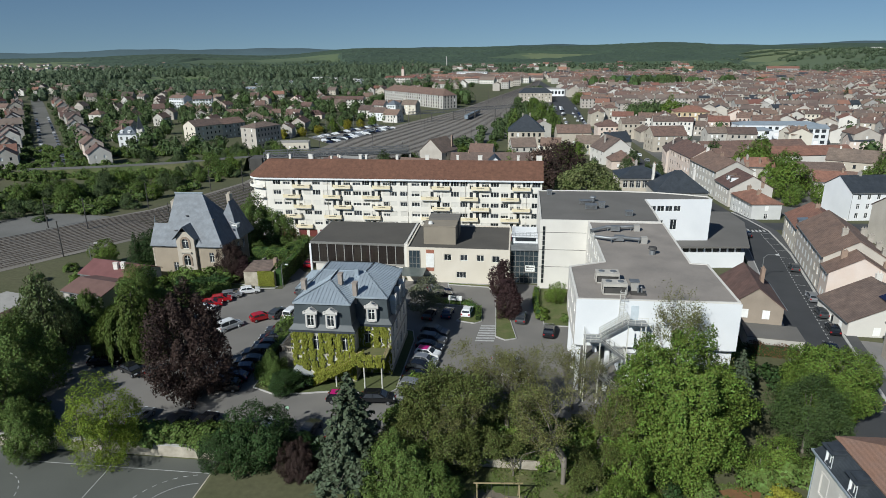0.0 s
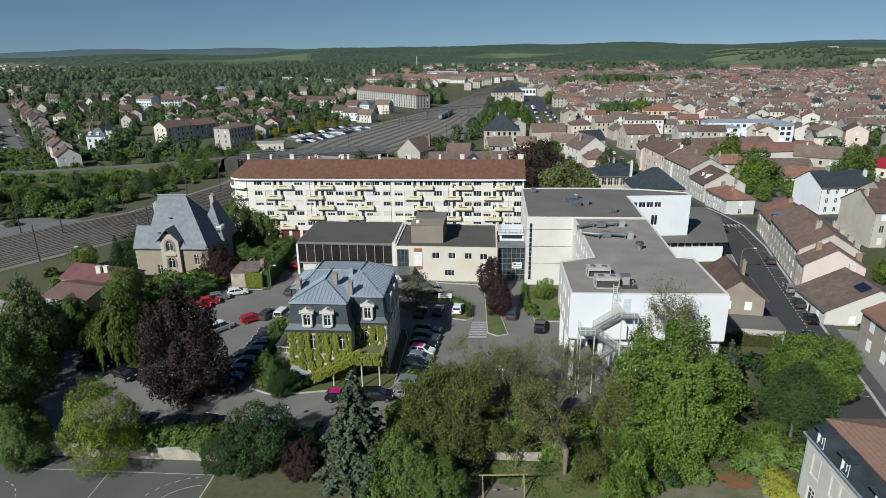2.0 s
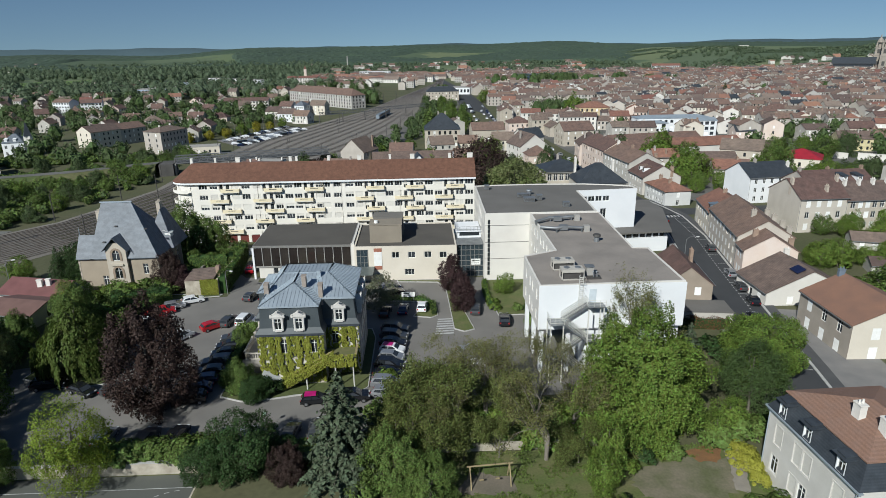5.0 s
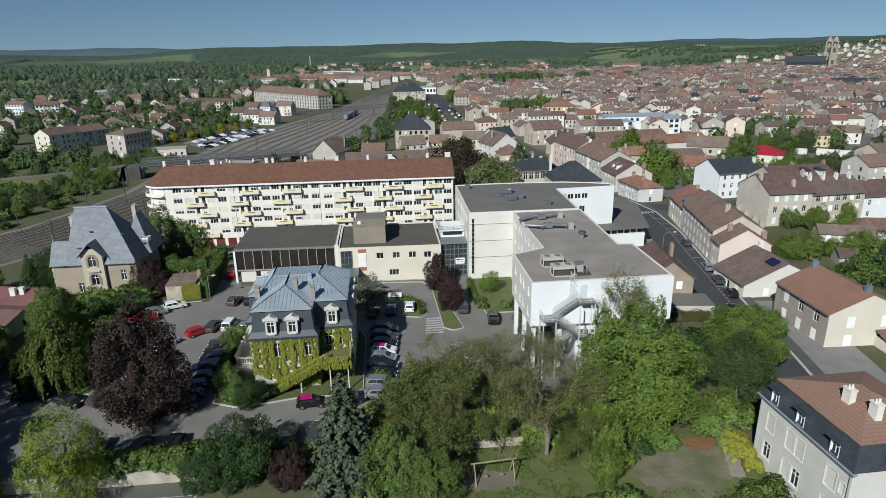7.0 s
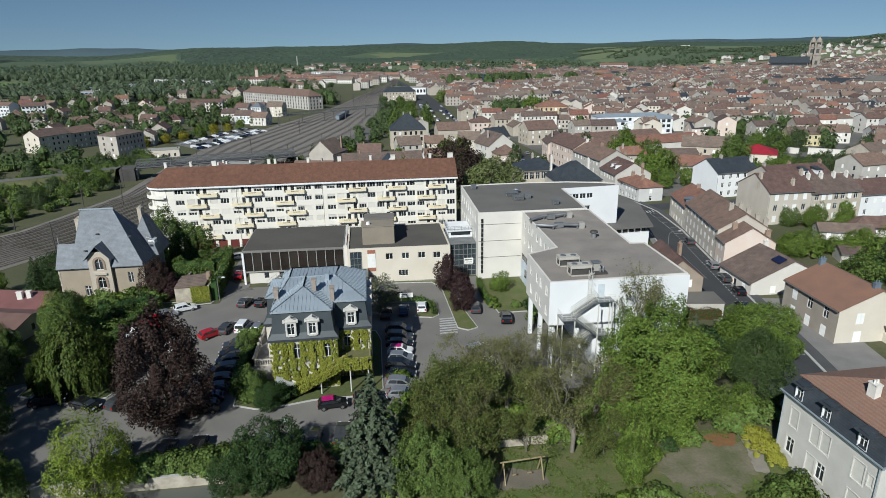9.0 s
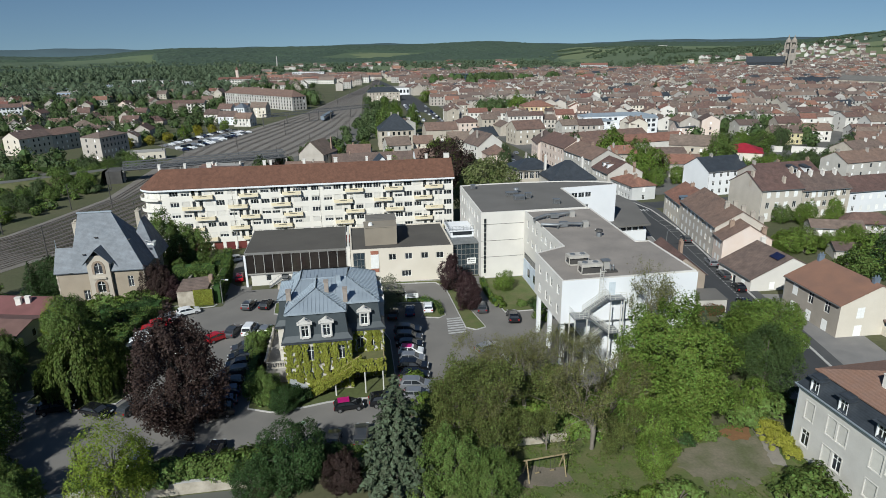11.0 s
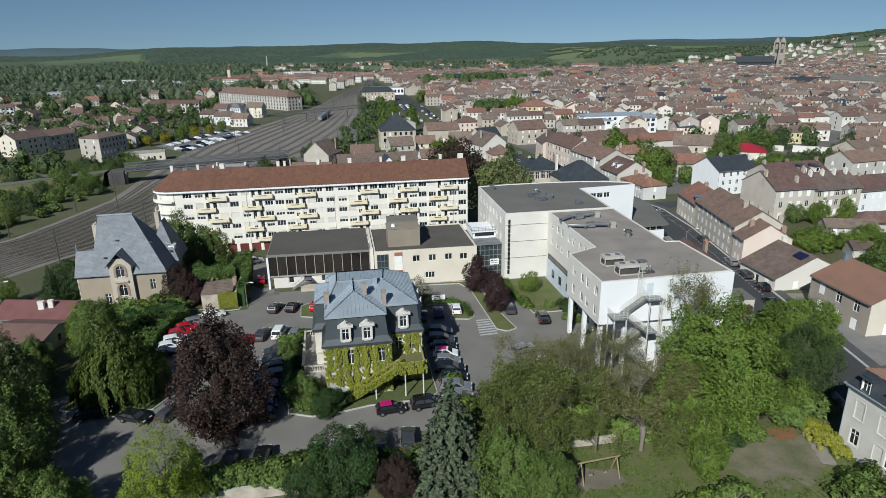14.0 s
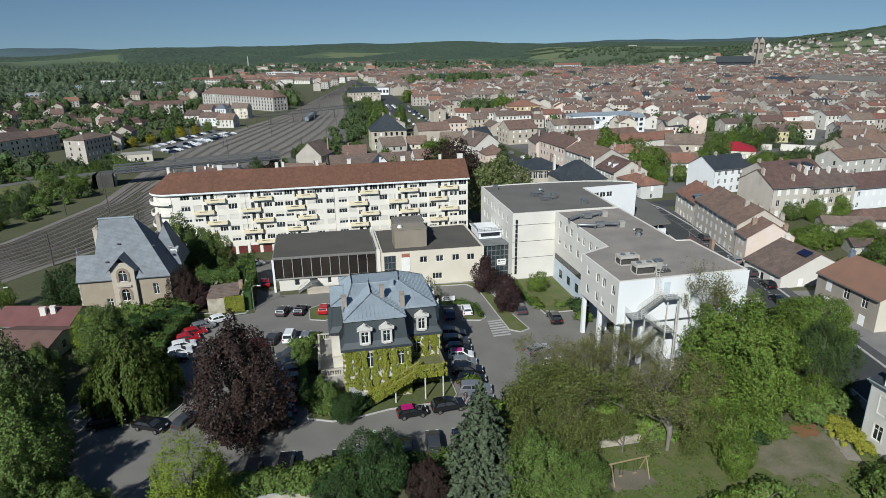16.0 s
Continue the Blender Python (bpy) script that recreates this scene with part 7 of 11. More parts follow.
def mansard_house():
    """The grey house with slate mansard and white shutters, at the garden's edge."""
    ob = thing("mansard_house", "grey three-storey house with slate mansard, dormers and tiled roof", "house", 29.4, 53.6, 0, -88.5)
    w, d, ze = 13.4, 12.0, 8.4
    fr = [(1.3, 2.5, 4.9, 7.1), (4.5, 5.7, 4.9, 7.1), (6.0, 7.2, 4.9, 7.1), (10.3, 11.7, 4.9, 7.1), (1.3, 2.5, 1.5, 3.5), (4.5, 5.7, 1.5, 3.5), (6.0, 7.2, 1.5, 3.5), (10.3, 11.7, 1.5, 3.5), (12.2, 12.8, 5.4, 6.6)]
    P = [(0, 0), (w, 0), (w, d), (0, d)]
    lf = [(3, 4.2, 4.9, 7.0), (7.5, 8.7, 4.9, 7.0), (3, 4.2, 1.5, 3.5)]
    bm = Mesh()
    walls_of(bm, P, -1, ze, {0: fr, 3: lf}, 0.2)
    part("wall", bm, mat("pale_grey_render", (0.6, 0.58, 0.54), (0.49, 0.47, 0.435), 0.92, scale=0.4, fine=6, vary=0.08, bump=0.12), ob)
    for i, hs in ((0, fr), (3, lf)):
        for n_, (a, b, c, e) in enumerate(hs):
            window(ob, P[i], P[(i + 1) % 4], a, c, b - a, e - c, "blindlow" if n_ not in (4, 6) else "old")
    cn = Mesh()
    for z0, z1, o in ((ze - 0.3, ze, 0.25), (ze, ze + 0.14, 0.45)):
        cn.box(-o, -o, z0, w + o, 0, z1)
        cn.box(-o, 0, z0, 0, d + o, z1)
    part("cornice", cn, ZINC, ob)
    for i, hs in ((0, fr), (3, lf)):
        for a, b, c, e in hs:
            sr = Mesh()
            sr.box(a - 0.14, -0.05, c - 0.16, b + 0.14, 0.02, c - 0.02)
            sr.box(a - 0.14, -0.03, c - 0.02, a - 0.005, 0.02, e + 0.12)
            sr.box(b + 0.005, -0.03, c - 0.02, b + 0.14, 0.02, e + 0.12)
            sr.box(a - 0.005, -0.03, e + 0.005, b + 0.005, 0.02, e + 0.12)
            part("window_surround", sr, PALEWALL, ob, at=pose(0, 0, 0) if i == 0 else pose(0, d, 0, 0, 0, -90))
    dpp = Mesh()
    dpp.tube([(0.1, -0.14, -0.5), (0.1, -0.14, ze - 0.3)], [0.06, 0.06], 6)
    dpp.tube([(w - 0.1, -0.14, -0.5), (w - 0.1, -0.14, ze - 0.3)], [0.06, 0.06], 6)
    part("drain_pipe", dpp, ZINC, ob)
    sl = Mesh()
    lo = [(-0.3, -0.3), (w + 0.3, -0.3), (w + 0.3, d + 0.3), (-0.3, d + 0.3)]
    hi = [(1.0, 1.0), (w - 1.0, 1.0), (w - 1.0, d - 1.0), (1.0, d - 1.0)]
    for i in range(4):
        j = (i + 1) % 4
        sl.face([(*lo[i], ze + 0.14), (*lo[j], ze + 0.14), (*hi[j], 10.7), (*hi[i], 10.7)])
    part("mansard", sl, DARKSLATE, ob)
    rf = Mesh()
    hip_roof(rf, 1.0, 1.0, w - 1.0, d - 1.0, 10.7, 12.6, 0.25)
    lich = mat("lichen_specked_tiles", (0.285, 0.165, 0.115), (0.2, 0.125, 0.095), 0.9, scale=0.9, fine=11, vary=0.4, bump=0.5, contrast=0.16)
    tile_rows(lich, 0.14)
    part("roof", rf, lich, ob)
    for u in (2.2, 6.2, 11.0):
        dm = Mesh()
        dm.box(u - 0.72, -0.2, 8.55, u - 0.6, 1.2, 10.2)
        dm.box(u + 0.6, -0.2, 8.55, u + 0.72, 1.2, 10.2)
        dm.box(u - 0.72, -0.26, 10.2, u + 0.72, 1.3, 10.34)
        dm.prism([(u - 0.95, -0.62), (u + 0.95, -0.62), (u + 0.85, 1.3), (u - 0.85, 1.3)], 10.345, [10.4, 10.4, 10.7, 10.7])
        dm.prism([(u - 0.6, -0.35), (u + 0.6, -0.35), (u + 0.5, 1.2), (u - 0.5, 1.2)], 10.42, [10.6, 10.6, 10.85, 10.85])
        t = part("dormer", dm, DARKSLATE, ob)
        fm = Mesh()
        fm.box(u - 0.6, -0.24, 8.5, u + 0.6, -0.1, 8.66)
        fm.box(u - 0.6, -0.22, 8.66, u - 0.5, -0.1, 10.2)
        fm.box(u + 0.5, -0.22, 8.66, u + 0.6, -0.1, 10.2)
        fm.box(u - 0.5, -0.22, 10.08, u + 0.5, -0.1, 10.2)
        part("window_surround", fm, WHITEWALL, t)
        f_, p_, e_, nm = window_meshes(1.0, 1.42, "old")
        w_ = put("window", f_, t, pose(u - 0.5, -0.2, 8.66))
        put("pane", p_, w_)
    for a, b in ((0.55, 0.3), (0.75, 0.35), (0.8, 0.55)):
        chimney(ob, w * a, d * b, 10.7, 13.2, 1.0, 0.7, CHIMNEYW, 2)


mansard_house()

# ---- town ----
WALLS = [CREAMWALL, DULLWALL, PALEWALL, DULLWALL, GREYWALL, PINKWALL, GREYWALL, STONE]
ROOFS = [TILE, TILE2, TILE, TILE, TILERED, TILE2, TILE2, TILE]
WALL_WORD = {CREAMWALL.name: "cream", PALEWALL.name: "off-white", WHITEWALL.name: "white", GREYWALL.name: "grey", PINKWALL.name: "pinkish", STONE.name: "stone", BROWNWALL.name: "brown", DULLWALL.name: "beige"}
ROOF_WORD = {TILE.name: "brown tiled", TILE2.name: "weathered tiled", TILERED.name: "red tiled", DARKSLATE.name: "dark slate"}


def say(floors, wm, rm, extra="house"):
    return f"{WALL_WORD[wm.name]} {'two' if floors == 2 else 'three' if floors == 3 else 'one'}-storey {extra} with {ROOF_WORD[rm.name]} roof"


# houses that stand out, one by one
house("white house with dark slate roof and steep gable", 89.6, 172.4, 8, 15.0, 12, 8.0, 11.4, "gable", WHITEWALL, DARKSLATE, base=-0.3, floors=3, cols=5, side=0, chimneys=((0.35, 0.5), (0.98, 0.3)), styles=("old", "plain"))
house("tan three-storey house with tall chimneys and brown tiled roof", 86.2, 141.9, 2, 12.6, 13.4, 9.0, 12.8, "gable", mat("beige_old_render", (0.54, 0.495, 0.43), (0.44, 0.4, 0.345), 0.92, scale=0.3, fine=5, vary=0.1, bump=0.12), TILE, base=-0.3, floors=3, cols=4, side=0, chimneys=((0.02, 0.36), (0.62, 0.16), (0.98, 0.4)), chim=mat("tan_rendered_chimney", (0.5, 0.43, 0.36), (0.38, 0.33, 0.27), 0.95, scale=1.2, bump=0.2), win=(1.1, 1.7), styles=("closed", "plain", "closed"))
house("stone terraced house with tall white chimneys and tiled roof", 98.4, 142.4, 4, 15.6, 12, 8.2, 11.6, "gable", STONE, TILE2, base=-0.3, floors=3, cols=7, side=0, chimneys=((0.15, 0.4), (0.4, 0.4), (0.65, 0.4), (0.9, 0.4)), chim=CHIMNEYW, win=(1.25, 1.75), styles=("closed", "closed", "old"))
house("white terraced house with brown tiled roof", 114.6, 144.6, 4, 18, 11, 6.6, 9.6, "gable", WHITEWALL, TILE, base=-0.3, floors=2, cols=6, side=0, styles=("closed", "old"))
house("low garden shed with brown tiled roof", 91.2, 128.5, -20, 12, 5, 2.4, 3.8, "gable", GREYWALL, TILE2, base=-0.2, floors=1, cols=4, side=0, chimneys=(), name="shed", category="shed")
house("low garden building with brown tiled roof", 100.5, 129, -15, 13, 7, 2.6, 4.6, "hip", GREYWALL, TILE, base=-0.2, floors=1, cols=4, side=0, chimneys=(), name="shed", category="shed")
house("small grey shed among garden trees", 84.0, 112.0, -20, 9, 5, 2.4, 3.4, "gable", GREYWALL, TILE2, base=-0.2, floors=1, cols=2, side=0, chimneys=(), name="shed", category="shed")
house("grey corner house with red hipped roof and garage door", 63.2, 185.0, -85, 13.4, 8.0, 4.9, 7.0, "hip", mat("grey_white_render", (0.6, 0.6, 0.585), (0.5, 0.5, 0.485), 0.9, scale=0.3, fine=5, vary=0.06, bump=0.1), TILERED, base=-0.7, floors=2, cols=6, side=1, chimneys=((0.25, 0.4), (0.7, 0.4)), styles=("closed", "old"))
house("grey terraced house with tall gable and brown tiled roof", 61.8, 226.4, -85, 23.0, 12.0, 8.6, 11.8, "gable", GREYWALL, TILE, base=-1.5, floors=3, cols=8, side=1, chimneys=((0.02, 0.45), (0.5, 0.5), (0.98, 0.55), (0.98, 0.8)), styles=("closed", "old"))
house("grey house with gable end, roof dormers and brown tiled roof", 63.2, 201.4, -88, 12.8, 12.4, 5.9, 9.5, "gable", mat("pale_grey_old_render", (0.56, 0.53, 0.48), (0.45, 0.42, 0.38), 0.92, scale=0.3, fine=5, vary=0.1, bump=0.12), TILE, base=-0.9, floors=2, cols=5, side=1, chimneys=((0.1, 0.9), (0.98, 0.75)), styles=("closed", "old"))
for y_ in (193.0, 196.4):
    dm = thing("roof_dormer", "small white roof dormer on the brown tiled slope", "dormer", 65.0, y_, 6.0, -88)
    b = Mesh()
    b.box(-0.6, 0.0, -0.4, 0.6, 2.2, 1.5)
    part("dormer_body", b, WHITEWALL, dm)
    b = Mesh()
    b.prism([(-0.75, -0.15), (0.75, -0.15), (0.75, 2.6), (-0.75, 2.6)], 1.5, [1.62, 1.62, 2.0, 2.0])
    part("dormer_roof", b, TILE, dm)
    b = Mesh()
    b.box(-0.4, -0.03, 0.3, 0.4, -0.005, 1.3)
    part("pane", b, GLASS, dm)
house("narrow beige house with red tiled roof and tall chimney", 76.0, 213.0, -4, 9.0, 8.0, 9.2, 11.6, "gable", DULLWALL, TILERED, base=-2, floors=3, cols=2, side=1, chimneys=((0.1, 0.4), (0.5, 0.2)))
house("pinkish terraced house with brown tiled roof", 59.7, 250.0, -85, 23.5, 11.5, 9.4, 12.8, "gable", PINKWALL, TILE, base=-1.8, floors=3, cols=8, side=0, chimneys=((0.02, 0.5), (0.4, 0.5), (0.9, 0.5)), styles=("closed", "old"))
house("stone school building with dark slate hipped roof and tall windows", 30.4, 183, 1, 12.9, 11, 10.7, 13.4, "hip", STONE, DARKSLATE, base=-2, floors=3, cols=6, side=3, chimneys=((0.85, 0.5), (0.5, 0.9)), win=(1.35, 2.3), style="old", name="school_building", category="building")
house("square building with a dark slate pyramid roof", 38.3, 170.4, 1, 13.8, 12.0, 9.9, 14.9, "hip", GREYWALL, DARKSLATE, base=-2.5, floors=2, cols=3, side=3, chimneys=((0.78, 0.35), (0.1, 0.9)), chim=CHIMNEYW)
house("pale gabled house with brown tiled roof", 60, 255, -6, 12, 14, 8.6, 12.6, "gable", PINKWALL, TILE2, floors=3, cols=3, side=3, across=True)
house("square mansion with dark slate hipped roof and white dormers", -4.5, 332, 0, 19, 17, 10.0, 18, "hip", STONE, DARKSLATE, floors=3, cols=6, side=5, chimneys=((0.4, 0.5), (0.6, 0.5)), name="mansion", category="mansion", win=(1.2, 1.9))
house("tan house with steep tiled gable behind the apartments", -42, 266, -25, 11.5, 13, 9, 14.2, "gable", DULLWALL, TILE2, floors=3, cols=0, side=2, across=True, chimneys=((0.9, 0.8),))
house("white house with brown tiled roof behind the apartments", -46, 232, -12, 15, 12, 7, 10.5, "gable", WHITEWALL, TILE, floors=2, cols=2, side=1, chimneys=((0.7, 0.5),))
house("cream house with brown tiled gable roof", -68, 218, -8, 16, 10, 6.0, 9.4, "gable", CREAMWALL, TILE2, floors=2, cols=3, side=2, chimneys=((0.4, 0.5),))
house("white flat-topped house with terrace", -74, 244, -10, 10, 9, 8.4, 8.8, "flat", WHITEWALL, CONCRETE, floors=3, cols=2, side=2, chimneys=((0.1, 0.4), (0.95, 0.7)), chim=CHIMNEYW)
house("house with dark brown tiled roof behind the apartments", -78, 236, -10, 16, 10, 6.5, 9.6, "gable", GREYWALL, TILE, floors=2, cols=3, side=2, chimneys=((0.2, 0.5),), chim=CHIMNEYW)
house("low house with brown tiled roof", -80, 250, -10, 14, 9, 5.2, 8.2, "gable", GREYWALL, TILE, floors=2, cols=3, side=2, chimneys=((0.3, 0.5),), chim=CHIMNEYW)
house("low row house with brown tiled roof", -28, 262, 2, 38, 9, 5.0, 8.2, "gable", CREAMWALL, TILE2, floors=2, cols=9, side=1, chimneys=((0.2, 0.5), (0.7, 0.5)))
house("small blue-white house with steep slate gable", -12, 240, 4, 8, 9, 6.5, 10.5, "gable", WHITEWALL, DARKSLATE, floors=2, cols=1, side=2, across=True, chimneys=())
house("narrow white house with tiled roof", 7, 256, 2, 8, 9, 7, 10.0, "gable", WHITEWALL, TILE, floors=3, cols=2, side=2, across=False)
house("long low hall with brown tiled roof and arched windows", 21.5, 335, 3, 18, 13, 9.0, 12.5, "gable", STONE, TILE, floors=1, cols=3, side=2, chimneys=(), name="hall", category="hall", win=(1.3, 3.6), style="fixed")
house("cream house with brown hipped roof", 49, 386, 4, 14, 12, 6.4, 9.8, "hip", PINKWALL, TILE, floors=2, cols=4, side=2, near=False)
house("pale house with broad white gable and brown tiled roof", 38.5, 277, 14, 14, 17, 6.0, 11.2, "gable", PALEWALL, TILE2, floors=2, cols=2, side=3, across=True)
house("small low house with brown pyramid roof", 40, 263, 6, 9.5, 9, 3.6, 7.4, "hip", PINKWALL, TILE, floors=1, cols=2, side=2, chimneys=())
house("stone house with brown roof and white shutters", 68.5, 321, 8, 17, 14, 8.2, 12.2, "gable", STONE, TILE, floors=3, cols=4, side=3, near=False)
house("grey house with slate gable roof", 44, 303, 20, 12, 11, 7.0, 11.0, "gable", GREYWALL, DARKSLATE, floors=2, cols=3, side=2, near=False)
house("cream house with weathered tiled roof", 29, 310, -8, 12, 10, 6.2, 9.6, "gable", CREAMWALL, TILE2, floors=2, cols=3, side=2, near=False)
house("pale station building with slate hipped roof", 2, 668, 4, 34, 12, 9.5, 14.5, "hip", STONE, DARKSLATE, floors=3, cols=9, side=3, near=False, name="station", category="station")
house("small white house with tiled roof", -22, 286, -6, 11, 9, 5.4, 8.8, "gable", PALEWALL, TILE, floors=2, cols=3, side=2, near=False)
house("grey house with brown tiled roof", -2, 300, 10, 12, 10, 6.0, 9.6, "gable", GREYWALL, TILE2, floors=2, cols=3, side=2, near=False)
house("low cream house with brown tiled roof", 12, 312, -4, 10, 9, 5.2, 8.6, "gable", CREAMWALL, TILE, floors=2, cols=2, side=2, near=False)
house("tan apartment building with low brown roof", -143.8, 329.8, 66, 19, 12, 11.6, 13.8, "hip", DULLWALL, TILE2, floors=4, cols=7, side=2, chimneys=((0.3, 0.5), (0.7, 0.5)), chim=CHIMNEYW, name="apartment_block", category="apartment block")
house("grey apartment building with brown tiled roof", -195, 359, 60, 19, 13, 9.2, 12.4, "gable", CREAMWALL, TILE2, floors=3, cols=6, side=2, name="apartment_block", category="apartment block")
house("grey apartment building with brown tiled roof", -185.4, 375.6, 60, 17, 13, 9.0, 12.0, "gable", GREYWALL, TILE, floors=3, cols=5, side=2, name="apartment_block", category="apartment block")
house("low cream depot with flat roof", -131, 324, 12, 18, 8, 4.2, 4.6, "flat", CREAMWALL, CONCRETE, floors=1, cols=6, side=2, chimneys=(), name="depot", category="depot")
house("long stone building with brown hipped roof and many windows", -145.5, 684.4, -50.4, 118, 16, 12.2, 18.0, "hip", mat("grey_ashlar", (0.45, 0.43, 0.4), (0.37, 0.355, 0.33), 0.92, scale=0.3, vary=0.06, bump=0.1), TILE, floors=4, cols=26, side=4, chimneys=((0.2, 0.5), (0.5, 0.5), (0.8, 0.5)), name="large_building", category="building", win=(1.5, 2.4), near=False, shut=0.05)
for x, y, w, e, wm, rm in ((-126, 536, 12, 8.5, PALEWALL, TILE), (-112, 532, 9, 9.0, WHITEWALL, SLATE), (-101, 541, 14, 8.5, CREAMWALL, TILE2), (-118, 560, 13, 7.0, DULLWALL, TILE), (-104, 478, 13, 6.0, PALEWALL, TILE), (-118, 492, 14, 6.4, WHITEWALL, TILE2), (-132, 512, 12, 6.4, PALEWALL, TILE2)):
    house("pale villa with pitched roof beside the railway", x, y, -20 + x % 7, w, 10, e, e + 3.6, "hip" if rm is SLATE else "gable", wm, rm, floors=3 if e > 8 else 2, cols=4, side=3, near=False, name="railway_villa")
house("orange-roofed ochre house with tall windows", 108, 446, -4, 23, 16, 10.3, 14, "hip", mat("ochre_render", (0.6, 0.48, 0.3), (0.52, 0.41, 0.26), 0.9, bump=0.1), TILERED, floors=3, cols=6, side=3, win=(1.3, 2.0))
house("modern white apartment house with grey metal roof", 122, 361, 0, 44, 12, 10.0, 11.4, "hip", WHITEWALL, ZINC, floors=3, cols=12, side=2, chimneys=(), win=(1.8, 1.6), name="apartment_block", category="apartment block")
house("white balcony wing of the modern apartment house", 120, 352.5, 0, 17, 8.4, 8.0, 9.2, "hip", WHITEWALL, ZINC, floors=3, cols=4, side=2, chimneys=(), win=(2.2, 1.8), name="apartment_wing", category="apartment block")
house("white gabled wing of the modern apartment house", 150, 351.5, 0, 15, 9.4, 9.2, 10.6, "gable", WHITEWALL, ZINC, floors=3, cols=4, side=2, chimneys=(), win=(2.2, 1.8), name="apartment_wing", category="apartment block")
for i in range(3):
    q = Vector((535, 647)) + Vector((0.208, -0.978)) * 44 * i
    house("long beige stone barracks wing with grey roof", q.x, q.y, -78, 44, 15, 12.0, 16.5, "gable", STONE, ROOFMID, floors=3, cols=12, side=3, near=False, chimneys=(), name="barracks_wing", category="barracks")
house("large hall with dark blue-grey roof in the old town", 524, 694, -30, 44, 24, 7, 12, "gable", PALEWALL, DARKSLATE, floors=2, cols=8, side=3, near=False, chimneys=(), name="hall", category="hall")
house("low hall with a bright red roof", 138, 240, -34, 15, 14, 3.9, 6.9, "hip", CREAMWALL, BRIGHTRED, floors=1, cols=3, side=2, chimneys=(), name="hall", category="hall")
house("long low building with red tiled roof", 101, 265, 11, 40, 13, 5.8, 8.6, "gable", PALEWALL, TILERED, floors=1, cols=9, side=2, chimneys=(), name="long_house", category="building")
house("long low building with brown tiled roof", 82, 261.5, 11, 18.8, 12, 5.6, 8.3, "gable", DULLWALL, TILE, floors=1, cols=5, side=1, chimneys=((0.2, 0.5), (0.8, 0.4)), name="long_house", category="building")
house("brick house with lean-to red tiled roof", 95.6, 207.5, -12, 9.5, 9, 5.6, 8.2, "gable", DULLWALL, TILERED, base=-2, floors=2, cols=2, side=1, chimneys=((0.9, 0.5),))
house("low brown-roofed outbuilding behind the white house", 99.5, 221.0, -26, 14, 8, 4.6, 6.6, "gable", DULLWALL, TILE, base=-2, floors=1, cols=3, side=1, chimneys=(), name="outbuilding", category="outbuilding")
house("low brown-roofed outbuilding between the gardens", 104, 240, -6, 16, 8, 4.4, 6.2, "gable", STONE, TILE2, base=-2.6, floors=1, cols=3, side=1, chimneys=(), name="outbuilding", category="outbuilding")
house("long low building with weathered tiled roof", 83, 285, 11, 48, 11, 6.2, 8.8, "gable", CREAMWALL, TILE, floors=1, cols=9, side=2, chimneys=((0.3, 0.5),), name="long_house", category="building")
house("stone gabled house with brown tiled roof", 116.5, 247, -30, 19, 13, 7.0, 10.6, "gable", STONE, TILE2, floors=2, cols=5, side=2, chimneys=((0.2, 0.5),))
house("brown-roofed house with white roof dormers behind the tan house", 99.5, 159.5, 4, 20, 12, 8.0, 11.2, "gable", DULLWALL, TILE, base=-0.3, floors=3, cols=5, side=1, chimneys=((0.03, 0.5), (0.55, 0.7), (0.97, 0.5)))
for x in (110.5, 114.8):
    dm = thing("roof_dormer", "small round-headed white dormer on the brown roof", "dormer", x, 161.4, 8.4, 4)
    b = Mesh()
    b.prism([(-0.75, 0), (0.75, 0), (0.75, 2.6), (-0.75, 2.6)], -0.5, 1.5)
    part("dormer_body", b, WHITEWALL, dm)
    b = Mesh()
    b.prism([(-0.95, -0.2), (0.95, -0.2), (0.95, 3.0), (-0.95, 3.0)], 1.5, [1.66, 1.66, 2.2, 2.2])
    part("dormer_roof", b, DARKSLATE, dm)
    b = Mesh()
    b.box(-0.42, -0.03, 0.2, 0.42, -0.004, 1.25)
    part("pane", b, GLASS, dm)
for x, y, rot, w, wm, rm in ((176, 212, 12, 18, STONE, TILE2), (200, 226, -20, 16, DULLWALL, TILE), (150, 186, 8, 22, GREYWALL, TILE), (176, 192, 6, 24, DULLWALL, TILE2), (206, 246, -25, 18, GREYWALL, TILE), (222, 262, -20, 16, DULLWALL, TILE2), (192, 284, -18, 15, mat("pale_yellow_render", (0.62, 0.55, 0.33), None, 0.9, bump=0.1), TILE2), (214, 290, -20, 14, PALEWALL, TILE), (232, 276, -15, 16, PALEWALL, TILE)):
    house("old town house with low tiled roof beyond the yard", x, y, rot, w, 11, 6.0, 9.0, "gable", wm, rm, floors=2, cols=5, side=2, near=False, chimneys=((0.05, 0.5), (0.6, 0.4), (0.95, 0.5)), name="town_house")
house("white house with steep brown hipped roof", 52, 462, 0, 11, 11, 8.8, 14, "hip", PALEWALL, TILE2, floors=3, cols=3, side=3, near=False)

TAKEN = [(-40, 58, 60, 180), (-12, 46, 170, 352), (100, 180, 225, 300), (100, 175, 335, 380), (88, 140, 435, 470), (84, 122, 472, 530), (150, 265, 880, 930), (60, 145, 100, 200), (76, 152, 200, 305), (48, 78, 168, 275), (76, 245, 165, 300)]


def free(x, y, r=4):
    return not any(a - r < x < b + r and c - r < y < d + r for a, b, c, d in TAKEN)


